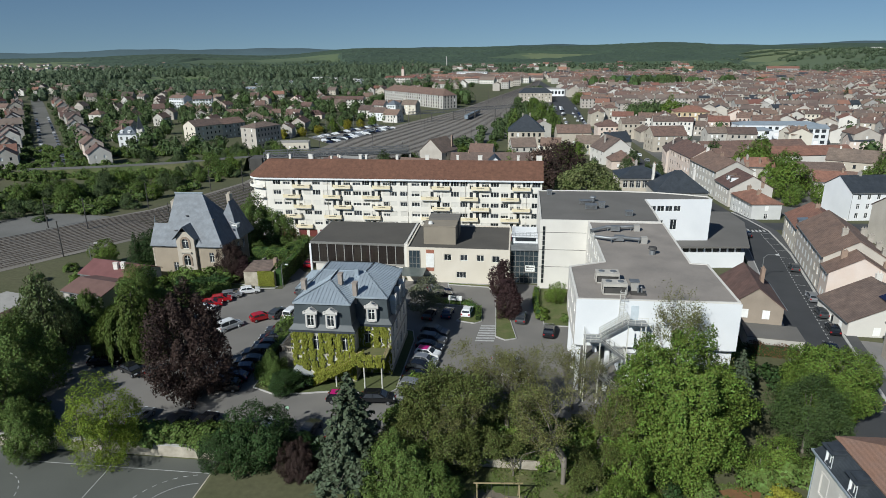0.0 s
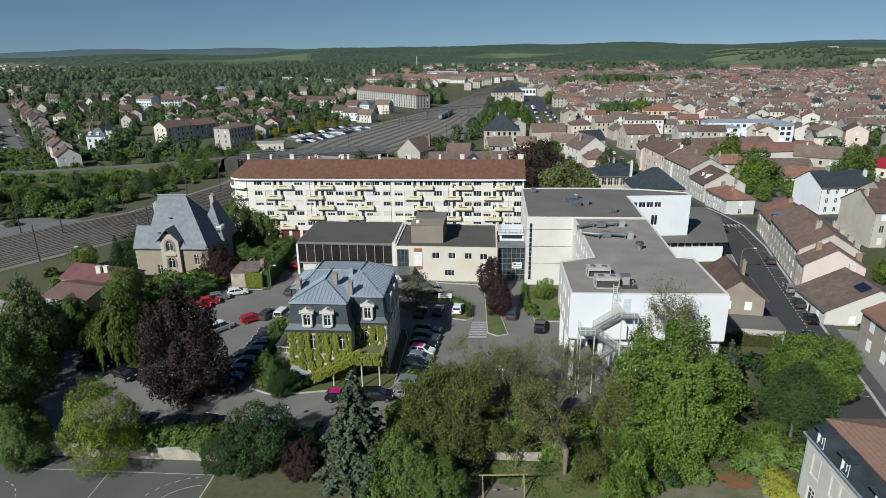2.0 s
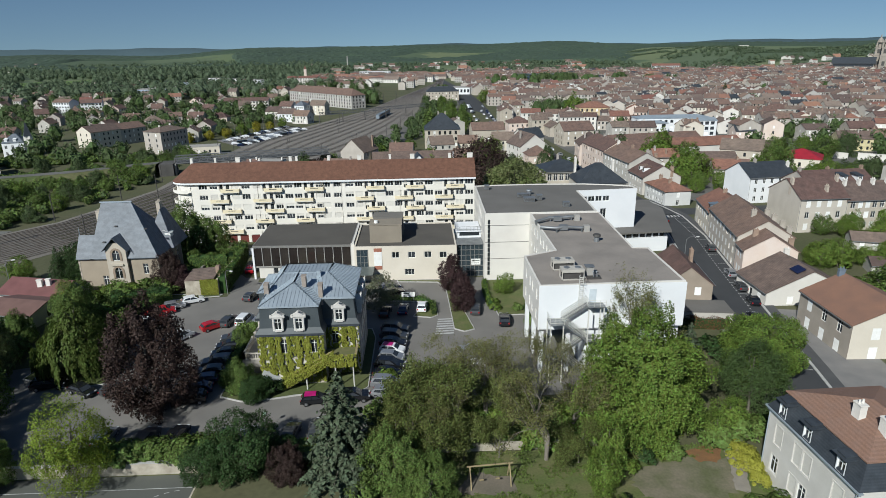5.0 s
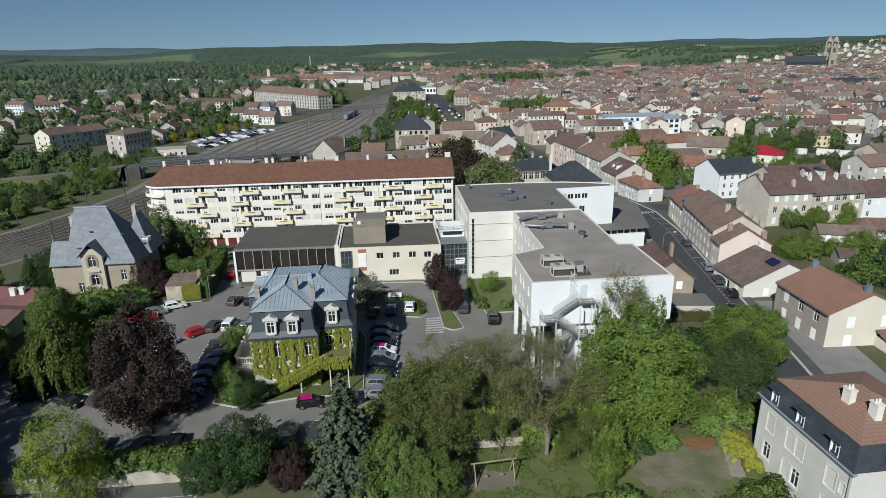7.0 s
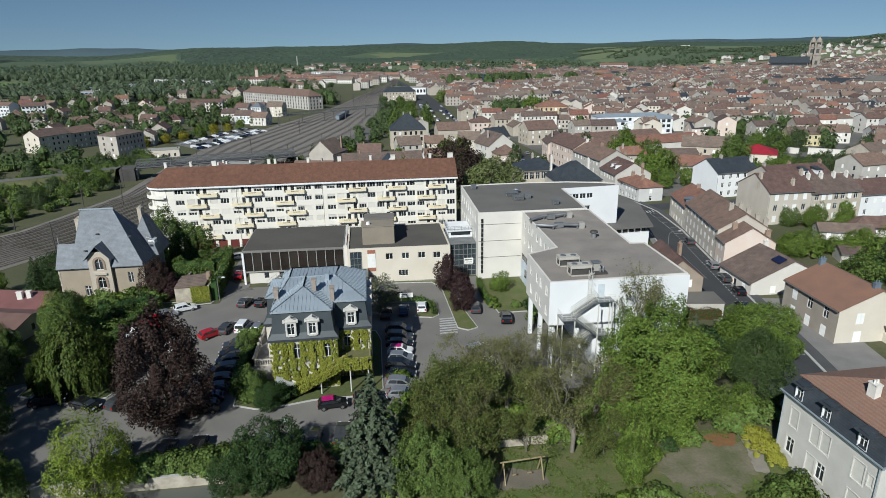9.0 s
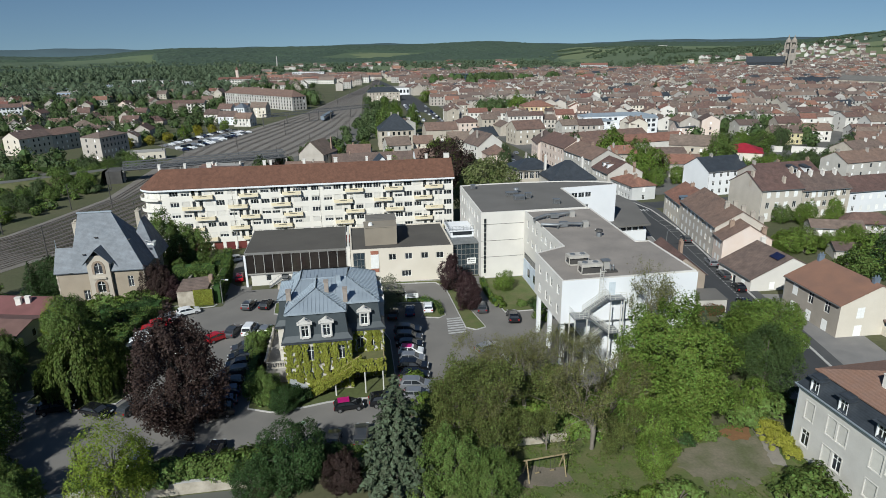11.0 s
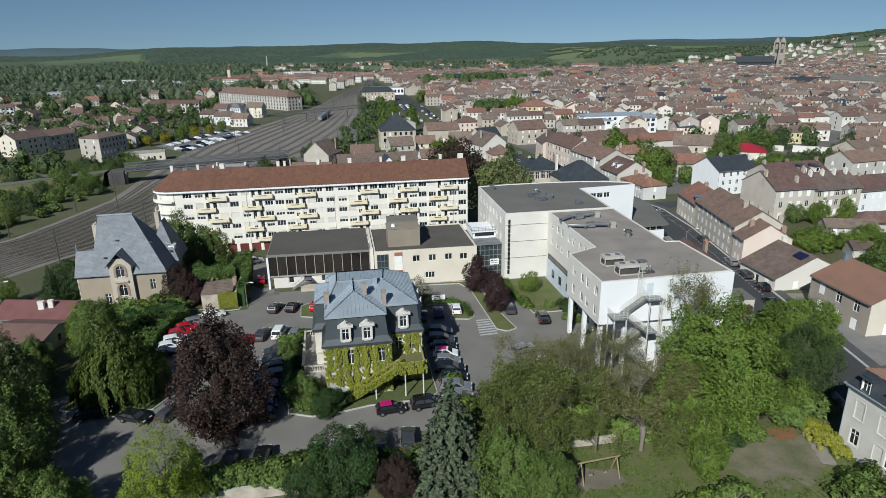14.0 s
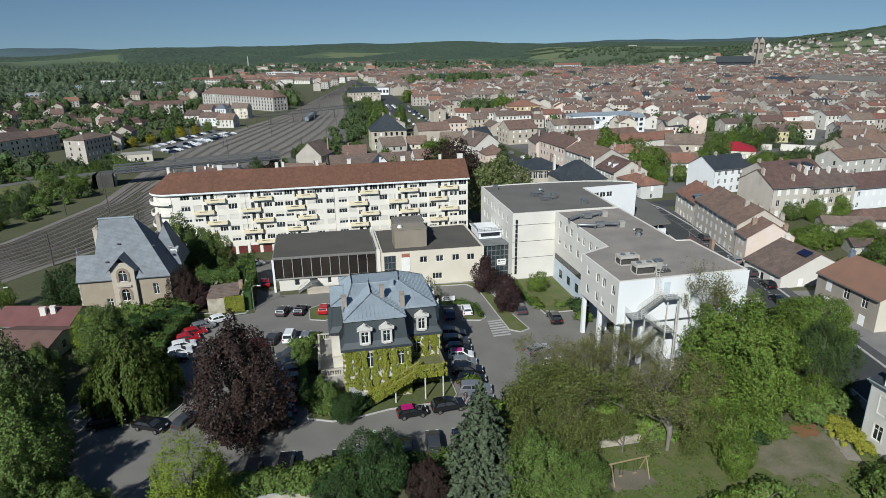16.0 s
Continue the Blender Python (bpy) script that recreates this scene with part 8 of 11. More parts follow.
def rail_gap(x, y):
    xs = [p[0] for p in RAIL]
    ys = [p[1] for p in RAIL]
    return abs(x - np.interp(y, ys, xs)) - np.interp(y, ys, RW) / 2


COUNT = {"house": 0}
FAR = Mesh()
# Far tile colours slightly less saturated than the near ones, for haze.
FAR_MATS = [mat("far_beige_walls", (0.47, 0.43, 0.385), (0.38, 0.345, 0.305), 0.92, scale=0.1, fine=2, vary=0.1, bump=0, island=0.14), mat("far_stone_walls", (0.46, 0.42, 0.36), (0.38, 0.34, 0.29), 0.92, scale=0.1, fine=2, vary=0.1, bump=0, island=0.14),
            mat("far_pale_walls", (0.63, 0.61, 0.57), (0.54, 0.52, 0.48), 0.9, scale=0.1, fine=2, vary=0.08, bump=0, island=0.1), mat("far_grey_walls", (0.44, 0.42, 0.39), (0.35, 0.335, 0.31), 0.92, scale=0.1, fine=2, vary=0.1, bump=0, island=0.14),
            mat("far_brown_tiles", (0.178, 0.116, 0.093), (0.125, 0.086, 0.073), 0.92, scale=0.2, fine=3, vary=0.2, bump=0, island=0.3), mat("far_weathered_tiles", (0.175, 0.132, 0.112), (0.12, 0.094, 0.082), 0.92, scale=0.2, fine=3, vary=0.2, bump=0, island=0.3),
            mat("far_red_tiles", (0.25, 0.122, 0.088), (0.18, 0.094, 0.073), 0.92, scale=0.2, fine=3, vary=0.2, bump=0, island=0.25), DARKSLATE, GLASS]


def far_house(x, y, rot, w, d, e, r, wi, ri, rng):
    """A small far house, added to the joined far town."""
    z = G(x, y) + hill(x, y)
    m = pose(x, y, z, 0, 0, rot)
    q = lambda a, b, c: tuple(m @ Vector((a, b, c)))
    for p, s in (((0, 0), (w, 0)), ((w, 0), (w, d)), ((w, d), (0, d)), ((0, d), (0, 0))):
        FAR.face([q(*p, -3), q(*s, -3), q(*s, e), q(*p, e)], wi)
    FAR.face([q(w, 0, e), q(w, d, e), q(w, d / 2, r)], wi)
    FAR.face([q(0, d, e), q(0, 0, e), q(0, d / 2, r)], wi)
    FAR.face([q(-0.3, -0.4, e - 0.2), q(w + 0.3, -0.4, e - 0.2), q(w + 0.3, d / 2, r + 0.2), q(-0.3, d / 2, r + 0.2)], ri)
    FAR.face([q(w + 0.3, d + 0.4, e - 0.2), q(-0.3, d + 0.4, e - 0.2), q(-0.3, d / 2, r + 0.2), q(w + 0.3, d / 2, r + 0.2)], ri)
    n = int(w / 3)
    for k in range(n):
        for zz in np.arange(1.0, e - 1.4, 2.9):
            u = w * (k + 0.5) / n
            FAR.face([q(u - 0.5, -0.02, zz), q(u + 0.5, -0.02, zz), q(u + 0.5, -0.02, zz + 1.4), q(u - 0.5, -0.02, zz + 1.4)], 8)
    for cx in (w * rng.uniform(0.03, 0.35), w * rng.uniform(0.5, 0.97))[:1 + (rng.random() < 0.75)]:
        for p, s in (((-0.4, -0.5), (0.4, -0.5)), ((0.4, -0.5), (0.4, 0.5)), ((0.4, 0.5), (-0.4, 0.5)), ((-0.4, 0.5), (-0.4, -0.5))):
            FAR.face([q(cx + p[0], d / 2 + p[1], r - 0.6), q(cx + s[0], d / 2 + s[1], r - 0.6), q(cx + s[0], d / 2 + s[1], r + 1.2), q(cx + p[0], d / 2 + p[1], r + 1.2)], rng.choice((3, 5, 5)))


def town():
    """Terraced rows along a grid of narrow streets, denser towards the old town."""
    rng = random.Random(11)
    todo = []
    ang = radians(-7)
    ca, sa = math.cos(ang), math.sin(ang)
    for j in range(0, 46):
        v = 185 + j * 27 + rng.uniform(-3, 3)
        u = 80.0 if j % 2 else 84.0
        while u < 1250:
            w = rng.uniform(7.5, 15)
            if rng.random() < 0.13:
                u += rng.uniform(7, 16)
                continue
            x, y = u * ca - (v - 185) * sa * 0.0 + 0, v + u * sa * 0.9 + 0.0
            y += 9 * math.sin(u * 0.011 + j * 0.7)
            todo.append((x, y, math.degrees(ang) + rng.uniform(-11, 11), w, rng.uniform(8.5, 12)))
            u += w + (0.05 if rng.random() < 0.7 else rng.uniform(1, 5))
    for j in range(0, 40):
        v = 356 + j * 24
        u = rng.uniform(-40, -25)
        while u < 62:
            w = rng.uniform(8, 14)
            x = u + v * 0.018
            todo.append((x, v + rng.uniform(-4, 4), rng.uniform(-12, 12), w, rng.uniform(9, 12)))
            u += w + rng.uniform(0, 6)
    todo = [t for t in todo if free(t[0] + 5, t[1] + 4) and rail_gap(t[0] + 5, t[1]) > 9 and (t[1] > 354 or t[0] > 76) and abs(t[0] + 5 - np.interp(t[1], [p[1] for p in STREET], [p[0] for p in STREET])) > (12 if t[1] < 400 else 19)]
    todo = [t for t in todo if not (t[0] < (6 if t[1] < 400 else 36) and 345 < t[1] < 850)]
    todo = [t for t in todo if t[1] < 1250 - 0.25 * t[0] + 120]
    todo.sort(key=lambda t: math.hypot(t[0], t[1]))
    for x, y, rot, w, d in todo:
        fl = rng.choice((2, 2, 3, 3, 3))
        e = fl * 2.8 + rng.uniform(0, 0.8)
        r = e + d * rng.uniform(0.2, 0.3)
        wi, ri = rng.randrange(8), rng.randrange(8)
        slate = rng.random() < 0.05
        rot += 26 * noise.noise(Vector((x * 0.006, y * 0.006, 12)))
        if rng.random() < 0.2 or noise.noise(Vector((x * 0.015, y * 0.015, 2))) > 0.42:
            rot += 90
        if COUNT["house"] < 190:
            COUNT["house"] += 1
            wm, rm = WALLS[wi], DARKSLATE if slate else ROOFS[ri]
            house(say(fl, wm, rm, "town house"), x, y, rot, w, d, e, r, "hip" if rng.random() < 0.12 else "gable", wm, rm, floors=fl, cols=int(w / 2.9), side=1, near=False,
                  chimneys=((rng.uniform(0.02, 0.2), rng.uniform(0.35, 0.65)), (rng.uniform(0.5, 0.98), rng.uniform(0.25, 0.75))) if rng.random() < 0.85 else ((0.5, 0.5),), name="town_house", category="house", group="town houses")
        else:
            far_house(x, y, rot, w, d, e, r, (0, 1, 2, 0, 3, 0, 3, 1)[wi], 7 if slate else (4, 5, 4, 5, 6, 4, 5, 4)[ri], rng)


def suburb():
    """Detached houses among trees west of the railway."""
    rng = random.Random(5)
    pts = []
    tries = 0
    while len(pts) < 420 and tries < 9000:
        tries += 1
        y = 285 + 760 * rng.random() ** 1.3
        x = -75 - rng.random() * (385 + y * 0.75)
        if rail_gap(x, y) < 24 or 470 < y < 705 and -165 < x < -60 or (-235 < x < -110 and y < 385) or (-140 < x < -78 and y < 470):
            continue
        if abs(x - np.interp(y, [p[1] for p in WROAD], [p[0] for p in WROAD])) < 42:
            continue
        if any((x - a) ** 2 + (y - b) ** 2 < 21 ** 2 for a, b in pts):
            continue
        pts.append((x, y))
    pts.sort(key=lambda p: math.hypot(*p))
    for k, (x, y) in enumerate(pts):
        w, d = rng.uniform(9, 14), rng.uniform(8, 10.5)
        fl = rng.choice((1, 2, 2, 2))
        e = fl * 2.8 + 0.5
        r = e + d * rng.uniform(0.3, 0.42)
        wi, ri = rng.randrange(8), rng.choice((0, 1, 2, 3, 1, 4, 0))
        rot = rng.choice((0, 90, 20, -70, 0, 90)) + rng.uniform(-15, 15)
        if k < 85:
            wm, rm = WALLS[wi], ROOFS[ri]
            house(say(fl, wm, rm, "detached house"), x, y, rot, w, d, e, r, "hip" if rng.random() < 0.25 else "gable", wm, rm, floors=fl, cols=3, side=2, near=False,
                  chimneys=((rng.uniform(0.2, 0.8), 0.5),), name="detached_house", category="house", group="detached houses")
        else:
            far_house(x, y, rot, w, d, e, r, (0, 1, 0, 2, 3, 0, 1, 0)[wi], (4, 5, 4, 5, 6, 4, 5, 7)[ri], rng)
    side = Vector((0.77, 0.64))
    for y in range(262, 640, 13):
        mx = float(np.interp(y, [p[1] for p in WROAD], [p[0] for p in WROAD]))
        for q in (-1, 1):
            if rng.random() < 0.1:
                continue
            w, d = rng.uniform(9, 12.5), rng.uniform(8, 10)
            fl = rng.choice((2, 2, 2, 3))
            e = fl * 2.8 + 0.3
            c = Vector((mx, y)) + side * q * rng.uniform(17, 20)
            if c.y < 262:
                continue
            wi, ri = rng.randrange(8), rng.choice((0, 1, 0, 2, 4))
            rot = -50 + rng.choice((0, 0, 0, 90)) + rng.uniform(-3, 3)
            o = c - (pose(0, 0, 0, 0, 0, rot) @ Vector((w / 2, d / 2, 0))).xy
            if y < 380:
                wm, rm = WALLS[wi], ROOFS[ri]
                house(say(fl, wm, rm, "street house"), o.x, o.y, rot, w, d, e, e + d * 0.36, "gable", wm, rm, floors=fl, cols=3, side=2, near=False, chimneys=((0.3, 0.5),), name="street_house", category="house", group="suburban street houses")
            else:
                far_house(o.x, o.y, rot, w, d, e, e + d * 0.36, (0, 1, 2, 2, 3, 0, 1, 0)[wi], (4, 5, 4, 5, 6, 4, 5, 7)[ri], rng)
    return pts


WROAD = [(-190, 234), (-214, 262), (-270, 330), (-361, 440), (-511, 620), (-620, 750)]
strip("road", WROAD, 12, 0.08, TOWN, label="straight grey road between suburban houses", category="road")
strip("road", [(-330, 215), (-250, 236), (-200, 252), (-150, 300), (-130, 322)], 6.5, 0.07, TOWN, label="grey road along the railway embankment", category="road")
yard = Mesh()
gx = np.linspace(66, 1300, 60)
gy = np.linspace(178, 1350, 60)
for j in range(59):
    for i in range(59):
        if gy[j] < 1200 - 0.2 * gx[i]:
            q = [(gx[i], gy[j]), (gx[i + 1], gy[j]), (gx[i + 1], gy[j + 1]), (gx[i], gy[j + 1])]
            yard.face([(a, b, G(a, b) + 0.035 + hill(a, b)) for a, b in q])
tagged(part("paved_yards", yard, TOWN), "grey paved yards and lanes between town houses", "yard", "", "structure")
town()
SUBURB = suburb()
for k in range(620):
    rr = random.Random(900 + k)
    a, y = rr.uniform(-10, 34), 1050 + (220 if k % 4 else 1100) * rr.random() ** 1.2
    x = y * math.tan(radians(a))
    if rail_gap(x, min(y, 1490)) > 10 and (a < 14 or y < 1500):
        far_house(x, y, rr.uniform(-30, 30), rr.uniform(10, 34), rr.uniform(9, 14), rr.uniform(4, 8), rr.uniform(8, 11), rr.choice((0, 1, 2, 2)), rr.choice((4, 5, 6, 5)), rr)
for k in range(34):
    rr = random.Random(1900 + k)
    a, r = radians(rr.gauss(37, 2.0)), rr.uniform(1300, 1560)
    far_house(r * math.sin(a), r * math.cos(a), rr.uniform(-30, 30), rr.uniform(9, 16), rr.uniform(8, 12), rr.uniform(4, 7), rr.uniform(8, 10), rr.choice((1, 2, 2)), rr.choice((4, 5, 6)), rr)
for k in range(130):
    rr = random.Random(3900 + k)
    a, r = radians(rr.uniform(35.5, 46)), rr.uniform(1300, 1950)
    far_house(r * math.sin(a), r * math.cos(a), rr.uniform(-40, 40), rr.uniform(8, 18), rr.uniform(8, 11), rr.uniform(4, 7), rr.uniform(8, 10), rr.choice((2, 2, 1)), rr.choice((4, 5, 5)), rr)
for k in range(170):
    rr = random.Random(2900 + k)
    a, r = radians(rr.uniform(-44, -30)), rr.uniform(2250, 3100)
    far_house(r * math.sin(a), r * math.cos(a), rr.uniform(-30, 30), rr.uniform(8, 18), rr.uniform(8, 12), rr.uniform(3, 6), rr.uniform(6, 8), rr.choice((1, 2, 2)), rr.choice((4, 5, 5)), rr)
tagged(part("far_town", FAR, FAR_MATS), "many far small houses with tiled roofs", "town", "", "stuff")

# ---- trees ----
dome_kind("chestnut", L_CHESTNUT, 15.2, 6.6, 62000, 0.3, "tall", -0.02, seed=3, lumps=0.15, tufts=0.12, gaps=0.62, lobes=90)
dome_kind("chestnut_low", L_CHESTNUT, 9.2, 4.2, 24000, 0.3, "round", -0.04, seed=28, lumps=0.17, tufts=0.13, gaps=0.62, lobes=50)
dome_kind("yew", L_YEW_SHADE, 9.5, 4.6, 24000, 0.2, "round", -0.03, seed=27, lumps=0.12, tufts=0.1, gaps=0.45, lobes=60)
dome_kind("round", L_CHESTNUT, 11, 6.2, 30000, 0.28, "round", -0.02, seed=4, lumps=0.08, tufts=0.07, gaps=0.4, lobes=60)
dome_kind("beech", L_BEECH, 15.8, 5.0, 30000, 0.31, "egg", -0.03, seed=5, lumps=0.15, tufts=0.1, gaps=0.6, lobes=60)
dome_kind("lime", L_LIME, 9.0, 3.7, 17000, 0.2, "round", -0.02, seed=6, lumps=0.16, tufts=0.12, gaps=0.5, lobes=44)
dome_kind("dark", L_GREEN, 10.5, 4.6, 22000, 0.28, "egg", -0.03, seed=7, lumps=0.17, tufts=0.12, gaps=0.6)
dome_kind("darker", L_DARK, 8.5, 4.4, 20000, 0.25, "round", -0.03, seed=8, lumps=0.13, tufts=0.09, gaps=0.4)
dome_kind("purple", L_PURPLE, 7.0, 1.9, 7000, 0.24, "egg", 0.02, seed=9, lumps=0.15, tufts=0.12, gaps=0.45, lobes=30)
dome_kind("pale", L_PALE, 15, 8.2, 11000, 0.58, "round", 0.0, seed=10, lumps=0.08, tufts=0.08, lobes=60)
dome_kind("bigpurple", L_BEECH, 17, 9, 10000, 0.64, "round", 0.0, seed=12, lumps=0.12, tufts=0.1)
dome_kind("olive", L_GREY, 6, 2.9, 6000, 0.22, "round", 0.12, seed=13, lumps=0.16, tufts=0.14, gaps=0.6, lobes=30)
dome_kind("small", L_CHESTNUT, 5, 2.6, 6000, 0.23, "round", 0.0, seed=18, lumps=0.15, tufts=0.12, lobes=30)
dome_kind("mid", L_GREEN, 10, 4.8, 4200, 0.56, "round", -0.02, seed=14, lumps=0.17, tufts=0.12, lobes=30)
dome_kind("mid2", L_CHESTNUT, 11, 4.8, 4200, 0.56, "egg", -0.02, seed=15, lumps=0.17, tufts=0.12, lobes=30)
dome_kind("mid3", L_FAR, 12, 4.8, 4200, 0.58, "egg", -0.02, seed=16, lumps=0.18, tufts=0.13, lobes=30)
dome_kind("midyellow", L_YELLOW, 8, 3.8, 2400, 0.6, "round", 0.03, seed=17, lumps=0.17, tufts=0.12, lobes=26)
dome_kind("midpurple", L_BEECH, 9, 4.2, 2600, 0.62, "round", 0.0, seed=19, lumps=0.17, tufts=0.12, lobes=26)
dome_kind("poplar", L_GREEN, 21, 4.0, 5000, 0.7, "egg", 0.0, seed=20, lumps=0.15, tufts=0.12)
twiggy_kind("twig1", L_BUD, 11.0, 6.2, 3600, 21, 0.2, PALEBARK, 0.22, depth=6)
twiggy_kind("twig2", L_BUD, 12.0, 7.2, 6000, 22, 0.2, PALEBARK, 0.28, depth=6)
twiggy_kind("twig3", L_BUD, 13.0, 5.0, 4600, 23, 0.18, PALEBARK, 0.26, spread=0.5)
twiggy_kind("twig4", L_OLIVE, 9.0, 5.2, 13000, 24, 0.21, BARK, 0.2)
twiggy_kind("leafy", L_OLIVE, 6.5, 3.8, 12000, 26, 0.2, BARK, 0.13, low=0.14)
spruce_kind("spruce", L_SPRUCE, 13.0, 4.6, 31, 30, 0.36, 24)
spruce_kind("cedar", L_DARK, 15.0, 5.0, 32, 30)
weeping_kind("weeping", L_WILLOW, 12.0, 5.8, 30000, 41, 0.3, 340)
weeping_kind("birch", L_BIRCH, 14.0, 4.6, 17000, 42, 0.26, 200)

tree("chestnut", "large bright green chestnut tree beside the white block", 18.8, 62.8, 0, 20, 0.95, 1.0)
tree("chestnut_low", "broad bright green chestnut tree in the garden", 14.4, 60.8, 0, 150, 0.95)
tree("chestnut_low", "broad bright green chestnut tree in the garden", 19.0, 59.6, 0, 250, 0.8, 0.75)
tree("small", "slim bright green young chestnut in the garden", 12.4, 55.0, 0, 40, 0.85, 1.25)
tree("small", "slim bright green young chestnut in the garden", 11.0, 51.4, 0, 80, 0.7, 1.0)
tree("round", "dense round green tree at the street's edge", 40.6, 75.0, 0, 0, 0.9, 0.84)
tree("round", "dense round green tree at the street's edge", 37.2, 70.5, 0, 90, 0.7, 0.72)
tree("yew", "dense dark green yew beside the round trees", 34.2, 65.6, 0, 0, 0.88, 1.02)
tree("small", "light green shrub tree beside the mansard house", 29.2, 61.2, 0, 0, 0.9)
tree("small", "light green shrub tree beside the mansard house", 27.2, 59.6, 0, 120, 0.75)
tree("spruce", "slim grey-green conifer behind the chestnut tree", 29.0, 73.0, 0, 0, 0.72)
tree("beech", "tall copper beech with dark red-brown leaves over the car park", -44.1, 71.2, 0, 40, 1.04, 0.99)
tree("spruce", "blue-grey spruce beside the drive", -17.3, 56.4, 0, 0, 1.16, 1.0)
tree("weeping", "weeping tree with hanging green foliage beside the car park", -59.4, 82.4, 0, 0, 1.05, 1.0)
tree("lime", "fresh yellow-green maple beside the sports court", -47.5, 57.2, -0.2, 0, 1.0)
tree("birch", "leafy green birch with hanging twigs beside the shed", -73.6, 81.0, 0, 0, 1.2, 1.06)
tree("dark", "green broad-leaved tree at the car park's edge", -68.0, 69.5, 0, 0)
tree("dark", "green broad-leaved tree above the sports court", -64.5, 61.5, 0, 90, 0.85)
tree("dark", "leafy green tree at the end of the boundary wall", -57.8, 57.0, -1, 10, 0.62)
tree("dark", "green broad-leaved tree beside the old house", -75.0, 75.0, 0, 200, 0.72)
tree("dark", "green tree behind the birch", -74.5, 92.0, 0, 0, 0.5)
tree("dark", "green tree between shed and car park", -66.5, 95.5, 0, 140, 0.85)
tree("lime", "yellow-green shrub tree beside the shed", -70.5, 101.0, 0, 30, 0.7)
tree("darker", "dense dark green tree below the car park", -28.6, 57.4, -0.6, 0, 0.88)
tree("darker", "dense dark green tree below the car park", -32.6, 57.0, -1.0, 130, 0.6)
tree("beech", "small dark purple tree below the car park", -23.4, 55.8, -0.4, 0, 0.42, 0.3)
tree("purple", "slim purple-leaved plum tree beside the entrance", -2.2, 110.2, 0, 0, 1.22, 1.1)
tree("purple", "slim purple-leaved plum tree on the grass strip", -0.4, 100.6, 0, 70, 1.3, 1.06)
tree("small", "small green tree on the lawn", 7.9, 108.0, 0, 0, 0.8)
tree("olive", "grey-leaved tree in front of the cream block", -15.6, 101.0, 0, 0, 1.1)
tree("twig1", "half-bare tree with young brown leaves beside the drive", -4.6, 72.5, 0, 0, 0.85)
tree("twig2", "half-bare tree with young leaves above the garden wall", -0.2, 64.6, 0, 30, 0.9)
tree("twig2", "large half-bare tree with pale trunk in the garden", 6.0, 57.2, 0, 120, 1.02)
tree("twig1", "half-bare tree with thin crown in the car park", 4.5, 70, 0, 200, 0.9)
tree("twig1", "half-bare tree with thin crown under the white block", 10.0, 66.5, 0, 300, 0.9)
tree("twig3", "tall thin-crowned tree against the white wall", 21.0, 72.4, 0, 0, 1.15, 1.28)
tree("twig3", "pale blossoming sapling beside the fire stair", 8.2, 72.0, 0, 80, 0.72)
tree("twig2", "half-bare tree with brownish young leaves in the garden", -3.5, 59.0, 0, 75, 0.72)
tree("twig1", "half-bare tree with brownish young leaves over the drive", 1.5, 68.0, 0, 160, 0.95)
tree("twig2", "half-bare tree with brownish young leaves in the garden", 10.2, 61.5, 0, 250, 0.85)
tree("twig4", "leafy young tree above the drive", -10.2, 61.5, 0, 0, 1.1)
tree("twig4", "leafy young tree above the garden wall", -4.6, 60.8, 0, 100, 1.15)
tree("twig4", "leafy young tree above the garden wall", 2.6, 62.0, 0, 210, 0.95)
for x, y, r_, q in ((-11.5, 58.2, 0, 1.0), (-7.8, 57.4, 80, 1.1), (-3.6, 57.6, 150, 0.95), (0.6, 57.9, 220, 0.8), (9.6, 56.4, 300, 0.85), (12.0, 58.4, 30, 0.9), (-9.4, 61.0, 260, 1.2)):
    tree("leafy", "young olive-green tree in front of the garden wall", x, y, 0, r_, q)
tree("dark", "dense yew beside the garden swing", -11.3, 53.4, 0, 20, 0.78, 0.62)
tree("dark", "dense yew beside the garden swing", -7.6, 51.4, 0, 220, 0.6, 0.5)
tree("dark", "dark green tree behind the villa", -63.0, 140.0, -3, 0, 1.25)
tree("dark", "green tree behind the villa's garden", -57.5, 139, -3, 60, 1.0)
tree("beech", "dark purple-leaved tree in front of the villa", -58.6, 115.8, 0.5, 0, 0.6, 0.45)
tree("purple", "purple-leaved bush tree in front of the villa", -55.8, 114.5, 0.5, 50, 1.2, 0.7)
tree("darker", "dark green tree on the villa's west side", -80.5, 123.5, -1, 0, 0.82, 1.0)
tree("small", "young green tree beside the railway and the villa", -95.5, 127, -2, 100, 1.15)
tree("cedar", "dark conifer beside the villa", -83.5, 121, -1, 0, 0.6)
tree("bigpurple", "large dark purple tree behind the apartment building", 14.0, 217, -4, 0, 1.05)
tree("pale", "large pale-blossoming chestnut behind the white block", 20.0, 176, -3.5, 0, 1.2)
tree("poplar", "dark upright tree beside the square mansion", -1.5, 350, None, 0, 1.0)
tree("poplar", "green upright tree beside the square mansion", 21.5, 404, None, 40, 0.9)
for x, y, k, q in ((14, 470, "mid", 1.1), (19, 500, "mid2", 1.0), (11, 520, "poplar", 0.75), (22, 560, "mid", 1.0), (16, 600, "mid2", 0.9), (30, 690, "poplar", 0.6), (60, 640, "mid2", 1.2), (26, 450, "mid2", 0.9)):
    tree(k, "green tree beside the station avenue", x, y, None, x * 29 % 360, q)
tree("mid2", "large green tree among the town houses", 112, 480, None, 0, 1.6)
tree("mid", "green tree among the town houses", 121, 474, None, 80, 1.4)
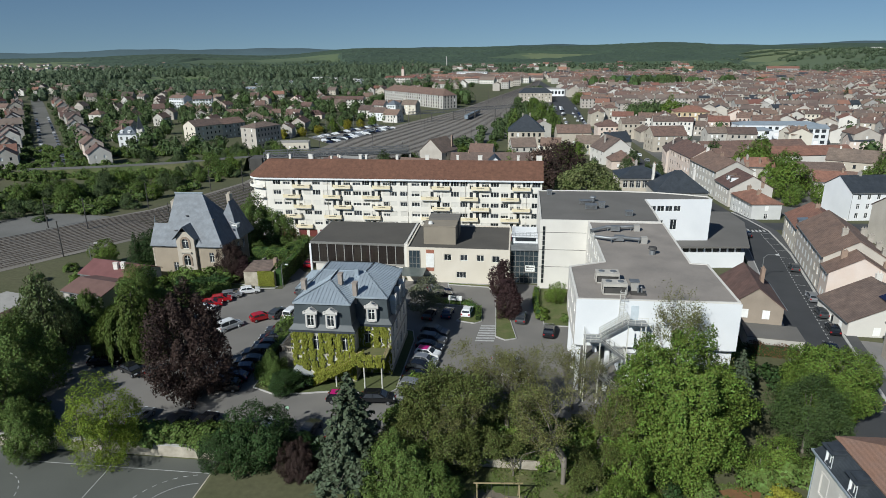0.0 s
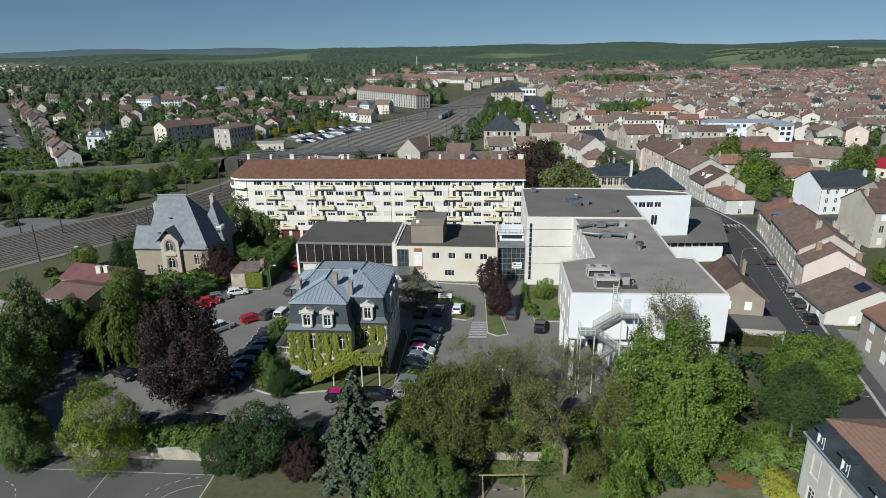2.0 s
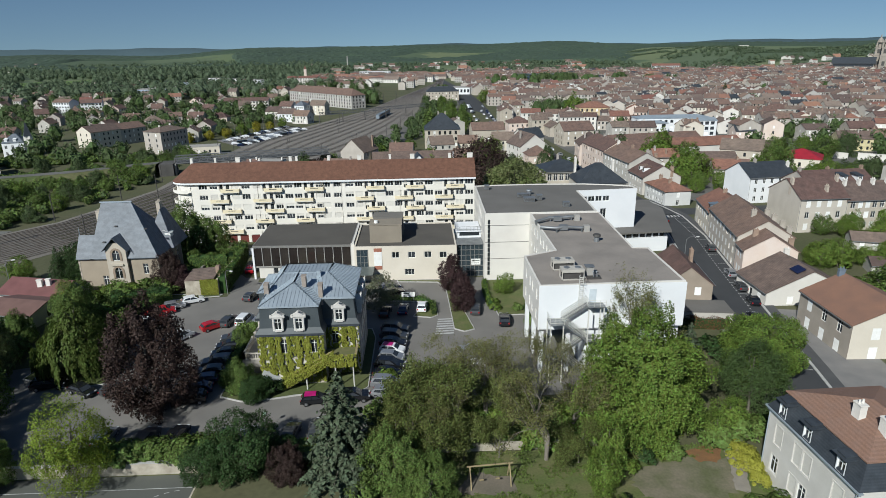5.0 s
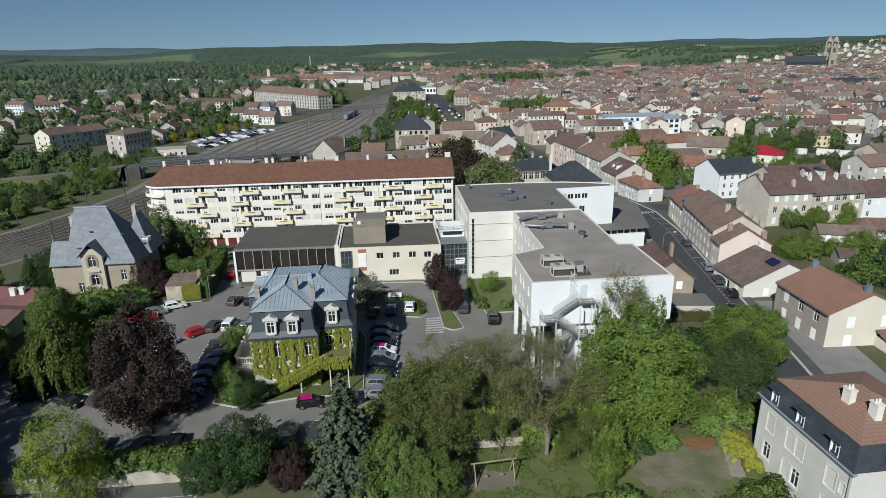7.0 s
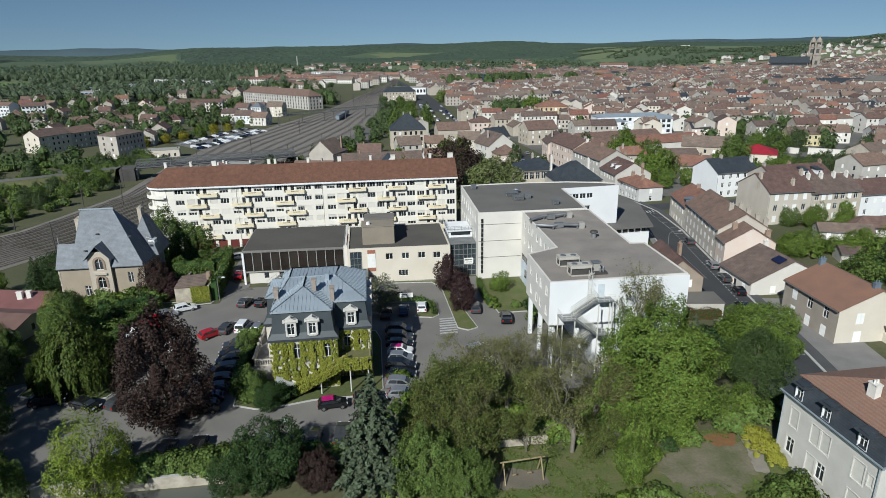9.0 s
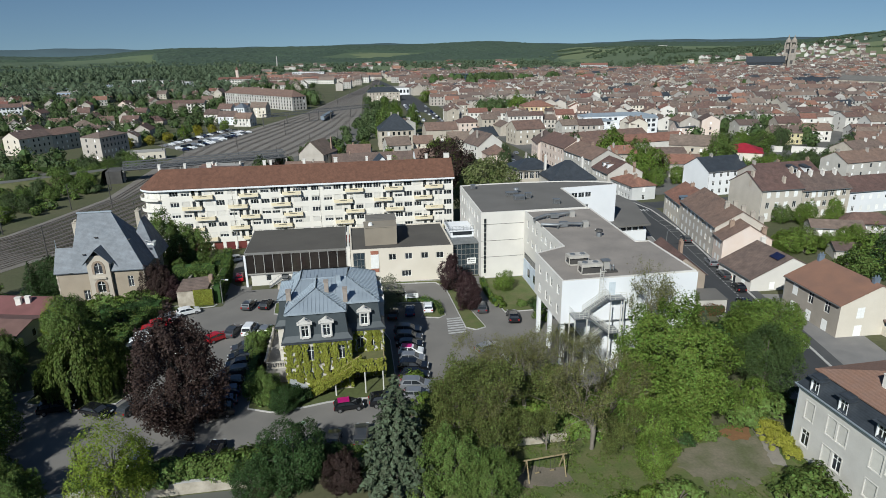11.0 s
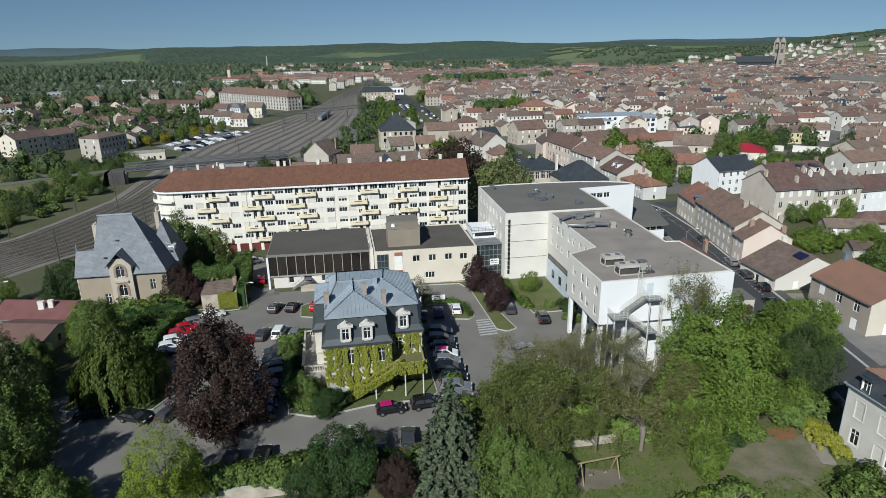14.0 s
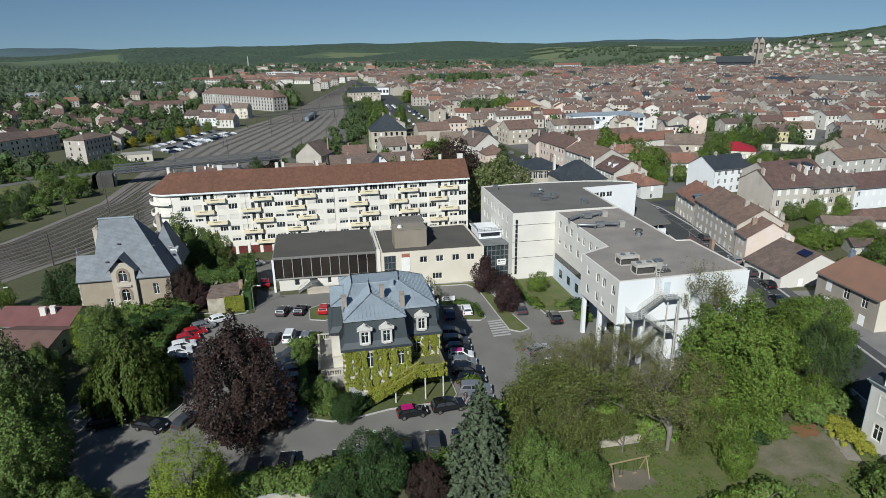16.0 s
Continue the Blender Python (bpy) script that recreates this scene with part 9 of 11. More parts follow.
for x, y, s, k in ((88, 208, 1.1, "mid2"), (83.5, 213, 0.95, "mid2"), (94.5, 215, 0.85, "midpurple"), (90, 223, 0.85, "mid"), (86, 197, 0.55, "mid"), (92, 195, 0.6, "mid2"), (82, 203, 0.6, "mid2"), (93, 250, 1.1, "mid2"), (87, 246, 1.0, "mid2"),
                   (100, 253, 0.8, "mid"), (137, 239, 1.2, "mid"), (131, 234, 0.9, "mid"), (144, 250, 0.9, "mid3"), (123, 230, 0.55, "mid2"), (82, 191, 0.5, "mid2"), (107, 192, 0.6, "mid"), (66, 262, 0.6, "mid"), (113, 199, 0.6, "mid2"),
                   (91.5, 140, 0.5, "mid"), (95.5, 138, 0.42, "mid2"), (99.5, 140.5, 0.5, "mid2"), (104, 145, 0.45, "mid"), (109, 143, 0.5, "mid2"), (96, 145, 0.38, "midpurple"), (-4, 246, 0.8, "mid2"), (3, 240, 0.9, "mid"), (-18, 240, 0.7, "mid2"), (12, 248, 0.8, "mid2"), (-24, 240, 0.8, "mid"), (30, 205, 0.8, "mid")):
    tree(k, "green garden tree between the houses", x, y, None, x * 13 % 360, s)
tree("dark", "leafy green tree beside the mansion's terrace", -37.0, 88.6, 0, 60, 0.34)
tree("dark", "leafy green shrub tree in front of the mansion's terrace", -33.8, 74.8, 0, 10, 0.44, 0.42)
tree("darker", "dense green shrub in front of the mansion", -31.2, 72.6, 0, 190, 0.5, 0.42)

# ---- planting near by ----
bush_kind("bush_green", L_GREEN, 1.6, 1.8, 1700, 0.27, 51)
bush_kind("bush_bright", L_CHESTNUT, 1.5, 1.5, 1600, 0.27, 52)
bush_kind("bush_dark", L_DARK, 1.7, 2.0, 1800, 0.27, 53)
bush_kind("bush_yellow", L_LEMON, 1.4, 1.5, 4200, 0.17, 54)
bush_kind("bush_rust", L_RUST, 1.6, 1.0, 1800, 0.2, 55)
bush_kind("bush_big", L_FAR, 4.5, 5.0, 2600, 0.56, 56, 34)
bush_kind("bush_big2", L_GREEN, 4.2, 4.2, 2600, 0.54, 57, 34)


def island(label, poly, material=LAWN, h=0.12):
    ob = thing("planting_island", label, "planting island")
    bm = Mesh()
    bm.prism(poly, -0.05, h)
    part("turf", bm, material, ob)
    kb = Mesh()
    n = len(poly)
    for i in range(n):
        a, b = poly[i], poly[(i + 1) % n]
        kb.beam((*a, h / 2 + 0.02), (*b, h / 2 + 0.02), 0.14, h + 0.08)
    part("kerb", kb, KERB, ob)
    return ob


island("grass strip with stone kerb beside the entrance lane", [(-2.6, 92.6), (-1.0, 91.4), (0.8, 92.2), (-0.4, 100), (-0.8, 106), (-1.6, 112), (-3.4, 115.6), (-13, 116.3), (-13, 115.4), (-4.8, 114.6), (-3.2, 111)])
island("rounded grass island in front of the cream block", [(-9.6, 98.2), (-6.4, 97.4), (-5.2, 98.4), (-5.6, 103.6), (-6.6, 105.6), (-8.2, 106.6), (-14, 107.2), (-15.8, 106.4), (-15.0, 105.6), (-8.8, 104.8), (-7.2, 103.6)])
hedge("low clipped hedge on the grass island", [(-15.4, 106.3), (-8.4, 105.8), (-6.1, 103.2), (-5.9, 98.6)], 0.9, 0.9, L_GREEN, 45, 0.2)
island("lawn with shrubs beside the white block", [(5.6, 97.6), (12.9, 97.6), (13.6, 98.4), (13.6, 114.9), (5.4, 114.9), (4.6, 108)])
hedge("clipped hedge beside the entrance path", [(4.6, 101.5), (4.3, 108), (4.7, 113.5)], 0.9, 1.1, L_CHESTNUT, 45, 0.2)
island("grass bank around the mansion", [(-36.2, 73.2), (-33, 71.8), (-29, 72.2), (-25.5, 73.0), (-17.0, 73.2), (-15.9, 74.5), (-15.8, 90), (-16.6, 93.4), (-22, 94.5), (-34, 95), (-36.6, 92)], GRASS, 0.14)
island("grass corner beside the old garden wall", [(-60, 108.4), (-47.6, 110.4), (-47.2, 111.2), (-60, 112)], GRASS, 0.1)
island("round lawn below the glazed hall", [(-36.0, 104.6), (-33.2, 103.6), (-31.4, 105.6), (-31.4, 110.2), (-33.4, 111.4), (-36.2, 109.4)], LAWN, 0.1)
island("grass patch under the weeping tree", [(-58.6, 76.8), (-54.4, 77.8), (-52.6, 81.5), (-58.5, 88), (-66, 88), (-67, 80)], GRASS, 0.1)
sheet("garden_lawn", [(-15, 20), (29.2, 20), (29.2, 58.9), (8.5, 58.9), (-15, 59.1)], 0.012, LAWN, "rough garden lawn with bare patches under the trees", "lawn")
def worn(poly, amount=0.35):
    """The outline of a trodden patch, frayed."""
    g = random.Random(int(poly[0][0] * 10))
    out = []
    for a, b in zip(poly, poly[1:] + poly[:1]):
        n = max(2, int(math.dist(a, b) / 0.5))
        for i in range(n):
            t = i / n
            out.append((a[0] + (b[0] - a[0]) * t + g.uniform(-amount, amount), a[1] + (b[1] - a[1]) * t + g.uniform(-amount, amount)))
    return out


sheet("garden_earth", worn([(14.5, 51.5), (16.5, 48.4), (21, 48.0), (25.4, 50.4), (27.2, 54.6), (26.3, 56.6), (21, 56.4), (17.2, 55.6), (15.0, 54.0)], 0.6), 0.022,
      mat("grassy_trodden_earth", (0.17, 0.15, 0.105), (0.098, 0.105, 0.05), 0.95, scale=0.32, fine=3, vary=0.3, bump=0.4, contrast=0.14), "bare trodden earth with thin grass in the garden", "earth")
sheet("garden_path", worn([(25.2, 51.0), (26.6, 50.2), (28.2, 54.5), (28.6, 58.2), (27.4, 58.4), (26.8, 55.0)], 0.15), 0.027, mat("gravel_path", (0.27, 0.245, 0.21), (0.2, 0.18, 0.15), 0.95, scale=0.8, fine=9, vary=0.2, bump=0.3), "pale gravel garden path", "path")
sheet("leaf_litter", worn([(22.6, 57.6), (24.6, 58.5), (27.2, 58.4), (26.6, 56.8), (25.2, 55.4), (23.4, 55.8)], 0.25), 0.032, mat("orange_leaf_litter", (0.22, 0.11, 0.045), (0.15, 0.085, 0.04), 0.95, scale=1.2, fine=9, vary=0.3, bump=0.5), "orange-brown leaf litter beside the garden path", "leaf litter")
sheet("garden_earth", worn([(-4.8, 52.0), (1.6, 51.6), (1.9, 54.6), (-3.2, 55.3)]), 0.023, EARTH, "worn earth under the garden swing", "earth")

hedge("trimmed hedge along the boundary wall", [(-53, 60.4), (-40, 60.7), (-33.5, 60.6), (-26, 61.0), (-19, 61.2)], 1.5, 1.1, L_GREEN, 38, 0.26)
hedge("tall hedge below the villa's garden", [(-66, 106.2), (-60, 109.0), (-56.6, 109.0)], 2.4, 2.6, L_DARK, 36, 0.28)
hedge("tall hedge along the car park's west edge", [(-59.3, 90), (-59.4, 98), (-58.4, 105), (-56.4, 108.6)], 1.8, 2.2, L_GREEN, 36, 0.28)
hedge("tall clipped hedge behind the garden wall", [(-58.5, 126.5), (-50, 126), (-49.6, 134)], 2.2, 3.6, L_GREEN, 30, 0.3, z=0)
hedge("tall clipped hedge beside the lane", [(-47.2, 112), (-47.4, 124), (-48.6, 134)], 1.4, 3.8, L_GREEN, 34, 0.28, z=0)
hedge("flowering hedge row beside the mansion terrace", [(-36.6, 76.4), (-36.9, 82), (-36.8, 90)], 1.3, 1.4, L_GREEN, 40, 0.24)
for x, y, k, s in ((-34.0, 74.6, "bush_green", 1.35), (-31.8, 73.8, "bush_green", 1.1), (-30.2, 73.5, "bush_dark", 1.1), (-29.0, 73.6, "bush_dark", 0.9), (-35.8, 77.5, "bush_green", 1.2), (-35.5, 95.0, "bush_green", 1.1),
                   (-37.4, 93.6, "bush_green", 1.2), (-35.0, 86.0, "bush_dark", 0.8), (5.2, 100.2, "bush_bright", 0.8), (5.4, 103, "bush_bright", 0.7), (9.5, 100, "bush_green", 0.7), (12.2, 97.6, "bush_dark", 1.1), (11.2, 93.5, "bush_green", 1.0),
                   (-13.5, 76.5, "bush_bright", 1.1), (-12.8, 70.5, "bush_bright", 1.0), (-14.5, 66.5, "bush_green", 1.2), (-10.5, 68.0, "bush_bright", 1.3), (-8.6, 66, "bush_green", 1.4), (-7.0, 70.6, "bush_bright", 0.9),
                   (-6.0, 64, "bush_green", 1.5), (-2.6, 67, "bush_bright", 1.3), (2.4, 66.5, "bush_green", 1.4), (6.2, 64.5, "bush_green", 1.5), (9.6, 61.8, "bush_bright", 1.4), (13.5, 63.5, "bush_green", 1.7),
                   (16.8, 56.5, "bush_dark", 0.9), (20.5, 57.2, "bush_green", 1.0), (14.2, 54.9, "bush_bright", 1.1), (28.3, 55.6, "bush_yellow", 1.25), (28.2, 53.6, "bush_yellow", 1.2), (28.4, 51.8, "bush_yellow", 0.8),
                   (27.6, 58.8, "bush_green", 1.6), (29.5, 60.6, "bush_green", 1.7), (32.5, 60.5, "bush_green", 1.4), (26.8, 46.2, "bush_green", 1.5), (25.2, 44.0, "bush_green", 1.7), (23.0, 45.0, "bush_green", 1.2), (8.2, 46.5, "bush_bright", 1.3), (11.4, 47.0, "bush_green", 1.5), (5.8, 47, "bush_bright", 1.1),
                   (-58.5, 112.8, "bush_green", 1.5), (-61.5, 113.5, "bush_green", 1.7), (-64.5, 112.8, "bush_bright", 1.5), (-67.5, 113.4, "bush_green", 1.6), (-70.5, 113.2, "bush_bright", 1.2), (-66, 109, "bush_green", 1.8), (-70, 107, "bush_bright", 1.8), (-73, 105, "bush_yellow", 1.4),
                   (-62, 104, "bush_green", 1.7), (-64, 100, "bush_bright", 1.8), (-68, 103, "bush_green", 1.9), (-61.5, 98, "bush_green", 1.7), (-62.8, 94, "bush_green", 1.6), (-53.5, 117, "bush_green", 1.6), (-56.5, 121, "bush_bright", 1.6), (-52.5, 122, "bush_green", 1.7), (-60.5, 122, "bush_dark", 1.4),
                   (-62, 62.5, "bush_green", 1.5), (-59, 60.6, "bush_green", 1.4), (-69, 62, "bush_green", 1.7), (-72, 65, "bush_green", 1.9), (-74.5, 69, "bush_green", 2.0), (-70, 76, "bush_green", 1.8), (-74, 86, "bush_green", 2.2), (-77, 92, "bush_dark", 2.2),
                   (-103, 124, "bush_green", 1.1), (-97, 119, "bush_green", 1.0), (-93.5, 114, "bush_green", 1.2), (-105, 117, "bush_dark", 0.8), (-100, 108, "bush_green", 1.3), (-96, 103, "bush_green", 1.5), (-92, 98, "bush_green", 1.6), (-89, 121, "bush_dark", 1.1), (-85, 119.5, "bush_green", 0.9), (-36.4, 59.4, "bush_green", 1.1), (-30, 60, "bush_dark", 1.1), (-25, 59.2, "bush_dark", 1.3), (-21, 58.6, "bush_green", 1.2), (-13.5, 58.8, "bush_green", 1.3), (-14.8, 52.0, "bush_green", 1.1), (-19.8, 59.4, "bush_green", 1.2),
                   (34.5, 88.6, "bush_dark", 1.2), (31.5, 82, "bush_green", 1.6), (33.5, 85.5, "bush_green", 1.3), (42.5, 85, "bush_green", 1.5), (40.5, 82, "bush_green", 1.8), (36, 80, "bush_dark", 1.5), (44, 80.5, "bush_green", 1.2)):
    lab = {"bush_green": "leafy green shrub", "bush_bright": "fresh green shrub", "bush_dark": "dense dark green shrub", "bush_yellow": "bright yellow flowering shrub", "bush_rust": "low rust-brown shrub"}[k]
    bush(k, lab + (" beside the car park" if x < 8 and y > 59 else " in the garden"), x, y, None, (x * 37) % 360, s)


# ---- cars ----
def car_meshes(kind):
    """Body, glass, wheel and lamp meshes of one kind of car; x forward, origin on the ground in its middle."""
    if kind == "hatch":
        L, W, H = 4.0, 1.72, 1.47
        body = [(-2.0, 0.35), (-2.0, 0.75), (-1.93, 0.95), (1.05, 0.96), (1.75, 0.84), (1.97, 0.66), (2.0, 0.35)]
        cab = [(-1.9, 0.94), (-1.62, 1.36), (-1.2, 1.46), (0.0, 1.47), (0.35, 1.40), (1.1, 0.94)]
    elif kind == "suv":
        L, W, H = 4.6, 1.86, 1.68
        body = [(-2.3, 0.42), (-2.3, 0.88), (-2.22, 1.06), (1.1, 1.06), (2.05, 0.96), (2.28, 0.76), (2.3, 0.42)]
        cab = [(-2.2, 1.05), (-1.98, 1.55), (-1.5, 1.67), (0.0, 1.68), (0.45, 1.58), (1.2, 1.05)]
    elif kind == "van":
        L, W, H = 4.4, 1.8, 1.85
        body = [(-2.2, 0.38), (-2.2, 0.9), (-2.18, 1.05), (1.35, 1.04), (1.95, 0.9), (2.17, 0.7), (2.2, 0.38)]
        cab = [(-2.16, 1.04), (-2.08, 1.74), (-1.8, 1.84), (0.3, 1.85), (0.65, 1.76), (1.45, 1.03)]
    else:
        L, W, H = 4.4, 1.76, 1.45
        body = [(-2.2, 0.35), (-2.2, 0.78), (-2.12, 0.96), (1.0, 0.94), (1.9, 0.84), (2.17, 0.66), (2.2, 0.35)]
        cab = [(-2.0, 0.95), (-1.65, 1.30), (-1.0, 1.43), (0.0, 1.45), (0.4, 1.37), (1.15, 0.93)]

    def loft(prof, widths):
        bm = Mesh()
        n = len(prof)
        for k in range(n - 1):
            (a, za), (b, zb) = prof[k], prof[k + 1]
            wa, wb = widths[k], widths[k + 1]
            bm.face([(a, -wa, za), (b, -wb, zb), (b, wb, zb), (a, wa, za)])
        for s in (-1, 1):
            q = [(x, s * w, z) for (x, z), w in zip(prof, widths)]
            bm.face(q if s < 0 else list(reversed(q)))
        return bm

    w = W / 2
    bw = [w * 0.94, w, w * 0.97, w * 0.97, w * 0.95, w * 0.9, w * 0.88]
    b = loft(body, bw)
    b.face([(body[0][0], w * 0.94, 0.35), (body[-1][0], w * 0.88, 0.35), (body[-1][0], -w * 0.88, 0.35), (body[0][0], -w * 0.94, 0.35)])
    cw = [w * 0.93, w * 0.80, w * 0.76, w * 0.76, w * 0.78, w * 0.9]
    c = loft(cab, cw)
    off_ = len(b.v)
    b.v += c.v
    b.f += [tuple(i + off_ for i in f) for f in c.f]
    b.m += c.m
    for x in (-L * 0.31, L * 0.31):
        for s in (-1, 1):
            y = s * (w * 0.96)
            b.tube([(x, y - s * 0.03, 0.33), (x, y + s * 0.02, 0.33)], [0.37, 0.35], 14)
    glass = {}
    def quad(name, pts):
        g = Mesh()
        g.face(pts)
        glass[name] = g

    def lerp(i, j, t, dw=0.0):
        (a, za), (b_, zb) = cab[i], cab[j]
        return a + (b_ - a) * t, za + (zb - za) * t, cw[i] + (cw[j] - cw[i]) * t + dw

    e = 0.012
    x0, z0, w0 = lerp(5, 4, 0.1)
    x1, z1, w1 = lerp(5, 4, 0.93)
    quad("windscreen", [(x0 + e, -w0 * 0.93, z0 + e), (x0 + e, w0 * 0.93, z0 + e), (x1 + e, w1 * 0.93, z1 + e), (x1 + e, -w1 * 0.93, z1 + e)])
    x2, z2, w2 = lerp(0, 1, 0.15)
    x3, z3, w3 = lerp(0, 1, 0.92)
    quad("rear_window", [(x2 - e, w2 * 0.9, z2 + e), (x2 - e, -w2 * 0.9, z2 + e), (x3 - e, -w3 * 0.9, z3 + e), (x3 - e, w3 * 0.9, z3 + e)])
    for s in (-1, 1):
        bx, tx0, tx1, fx = cab[0][0] + 0.28, cab[2][0] - 0.1, cab[3][0] + 0.12, cab[5][0] - 0.3
        zb, zt = cab[0][1] + 0.05, cab[2][1] - 0.1
        y0, y1 = s * (cw[0] * 0.985 + e), s * (cw[2] * 1.025 + e)
        mx = (bx + fx) / 2 - 0.1
        for nm, pts in (("rear_side_window", [(bx, y0, zb), (mx - 0.04, y0, zb), (mx - 0.04, y1, zt), (tx0, y1, zt)]), ("front_side_window", [(mx + 0.04, y0, zb), (fx, y0, zb), (tx1, y1, zt), (mx + 0.04, y1, zt)])):
            quad(f"{nm}{'_a' if s > 0 else '_b'}", pts if s < 0 else list(reversed(pts)))
    ty = Mesh()
    ty.tube([(0, -0.1, 0), (0, 0.1, 0)], [0.32, 0.32], 16)
    ty.f.append(tuple(reversed(range(0, 16))))
    ty.m.append(0)
    rm = Mesh()
    rm.tube([(0, 0.09, 0), (0, 0.115, 0)], [0.21, 0.19], 12)
    hl = Mesh()
    hl.box(-0.09, -0.19, -0.08, 0.05, 0.19, 0.08)
    tl = Mesh()
    tl.box(-0.04, -0.13, -0.13, 0.05, 0.13, 0.13)
    return dict(L=L, w=w, body=b, glass=glass, tyre=ty, rim=rm, head=hl, tail=tl, zl=body[-2][1] + 0.06, zt=body[1][1])


TYRE = mat("tyre_rubber", (0.02, 0.02, 0.02), None, 0.85, bump=0.05)
RIM = mat("alloy_rim", (0.35, 0.35, 0.36), None, 0.35, 0.8, bump=0)
LAMPGLASS = mat("headlamp_glass", (0.6, 0.62, 0.64), None, 0.12, spec=0.7, bump=0)
REDLAMP = mat("tail_lamp", (0.35, 0.02, 0.02), None, 0.2, bump=0)
PAINTS = {"black": paint("black_car_paint", (0.012, 0.013, 0.016), 0.22, 0.2, 0.8), "dark blue": paint("dark_blue_car_paint", (0.015, 0.025, 0.07), 0.22, 0.3, 0.8), "white": paint("white_car_paint", (0.75, 0.76, 0.77), 0.25, 0, 0.8),
          "silver": paint("silver_car_paint", (0.38, 0.39, 0.41), 0.3, 0.6, 0.8), "grey": paint("grey_car_paint", (0.09, 0.095, 0.10), 0.28, 0.5, 0.8), "red": paint("red_car_paint", (0.42, 0.012, 0.02), 0.25, 0.1, 0.8), "brown": paint("brown_car_paint", (0.07, 0.045, 0.035), 0.28, 0.4, 0.8)}
CARKINDS = {k: car_meshes(k) for k in ("hatch", "suv", "van", "saloon")}
CARDATA = {}
KINDWORD = {"hatch": "small hatchback", "suv": "estate car", "van": "small van", "saloon": "saloon car"}


def car(kind, colour, x, y, rot, where="parked in the car park", roof=None, z=None, group="parked cars"):
    k = CARKINDS[kind]
    label = f"{colour} {KINDWORD[kind]} {where}" + (f", with {roof} roof" if roof else "")
    ob = thing("car", label, "car", x, y, G(x, y) + 0.008 if z is None else z, rot, group)
    if (kind, colour) not in CARDATA:
        CARDATA[kind, colour] = k["body"].data("body", PAINTS[colour])
    if kind not in CARDATA:
        CARDATA[kind] = ({n: g.data(n, GLASS) for n, g in k["glass"].items()}, k["tyre"].data("tyre", TYRE, False), k["rim"].data("rim", RIM), k["head"].data("headlight", LAMPGLASS), k["tail"].data("tail_light", REDLAMP))
    glass, tyre, rim, head, tail = CARDATA[kind]
    put("body", CARDATA[kind, colour], ob)
    for n, g in glass.items():
        put(n.replace("_a", "").replace("_b", ""), g, ob)
    L, w = k["L"], k["w"]
    for sx in (-1, 1):
        for sy in (-1, 1):
            t = put("tyre", tyre, ob, pose(sx * L * 0.31, sy * (w - 0.09), 0.32, 0, 0, 0 if sy > 0 else 180))
            put("rim", rim, t)
    for sy in (-1, 1):
        put("headlight", head, ob, pose(L / 2 - 0.1, sy * w * 0.66, k["zl"]))
        put("tail_light", tail, ob, pose(-L / 2, sy * w * 0.78, k["zt"]))
    if roof:
        r = Mesh()
        r.box(-1.45, -0.62, 1.465, 0.1, 0.62, 1.50)
        part("roof_panel", r, mat("magenta_roof", (0.45, 0.01, 0.16), None, 0.3, spec=0.5, bump=0), ob, "bright magenta roof panel")
    return ob


cars = random.Random(6)
for i, (x, y, c, k) in enumerate(((-56.6, 93.6, "black", "hatch"), (-56.4, 95.9, "white", "hatch"), (-56.2, 98.2, "white", "hatch"), (-56.0, 100.6, "red", "hatch"), (-55.2, 102.9, "red", "hatch"), (-54.2, 105.1, "silver", "hatch"), (-51.6, 107.6, "white", "hatch"))):
    car(k, c, x, y, 12 + 2 * i, "parked beside the tall hedge")
for i, (y, c, k) in enumerate(((90.6, "grey", "suv"), (87.9, "black", "saloon"), (85.3, "black", "hatch"), (82.6, "grey", "suv"), (79.8, "black", "saloon"), (77.2, "dark blue", "hatch"), (74.7, "dark blue", "saloon"), (72.2, "black", "suv"))):
    car(k, c, -39.9 + 0.06 * (y - 75), y, 180 + 9, "parked beside the mansion's garden")
car("hatch", "red", -44.2, 95.6, 40, "parked in the car park")
car("saloon", "grey", -42.0, 97.6, 75, "parked in the car park")
car("van", "white", -39.2, 97.6, 80, "parked in the car park")
car("hatch", "silver", -36.6, 96.8, 80, "parked beside the mansion's terrace")
car("van", "white", -48.2, 91.6, 55, "parked in the middle of the car park")
car("hatch", "grey", -40.9, 108.6, 75, "parked near the glazed hall")
car("hatch", "black", -37.7, 108.3, 75, "parked near the glazed hall")
car("hatch", "red", -33.4, 107.8, 80, "parked near the glazed hall")
car("hatch", "red", -45.0, 124.2, 95, "standing in the lane beside the hall")
car("suv", "white", -49.5, 148, 20, "parked behind the glazed hall")
car("suv", "black", -61.7, 77.4, 10, "parked in the tree's shade")
car("saloon", "black", -56.0, 75.4, -28, "parked under the weeping tree")
car("hatch", "grey", -51.6, 75.6, 60, "parked under the copper beech")
for x, y, c, k in ((-38.6, 63.4, "black", "suv"), (-32.6, 62.9, "black", "hatch"), (-30.0, 63.3, "silver", "hatch"), (-24.6, 63.6, "grey", "hatch"), (-21.2, 63.8, "grey", "suv"), (-17.9, 64.0, "black", "hatch"), (-42.2, 63.2, "grey", "suv"), (-47.5, 64, "silver", "hatch")):
    car(k, c, x, y, 84, "parked along the boundary wall's hedge")
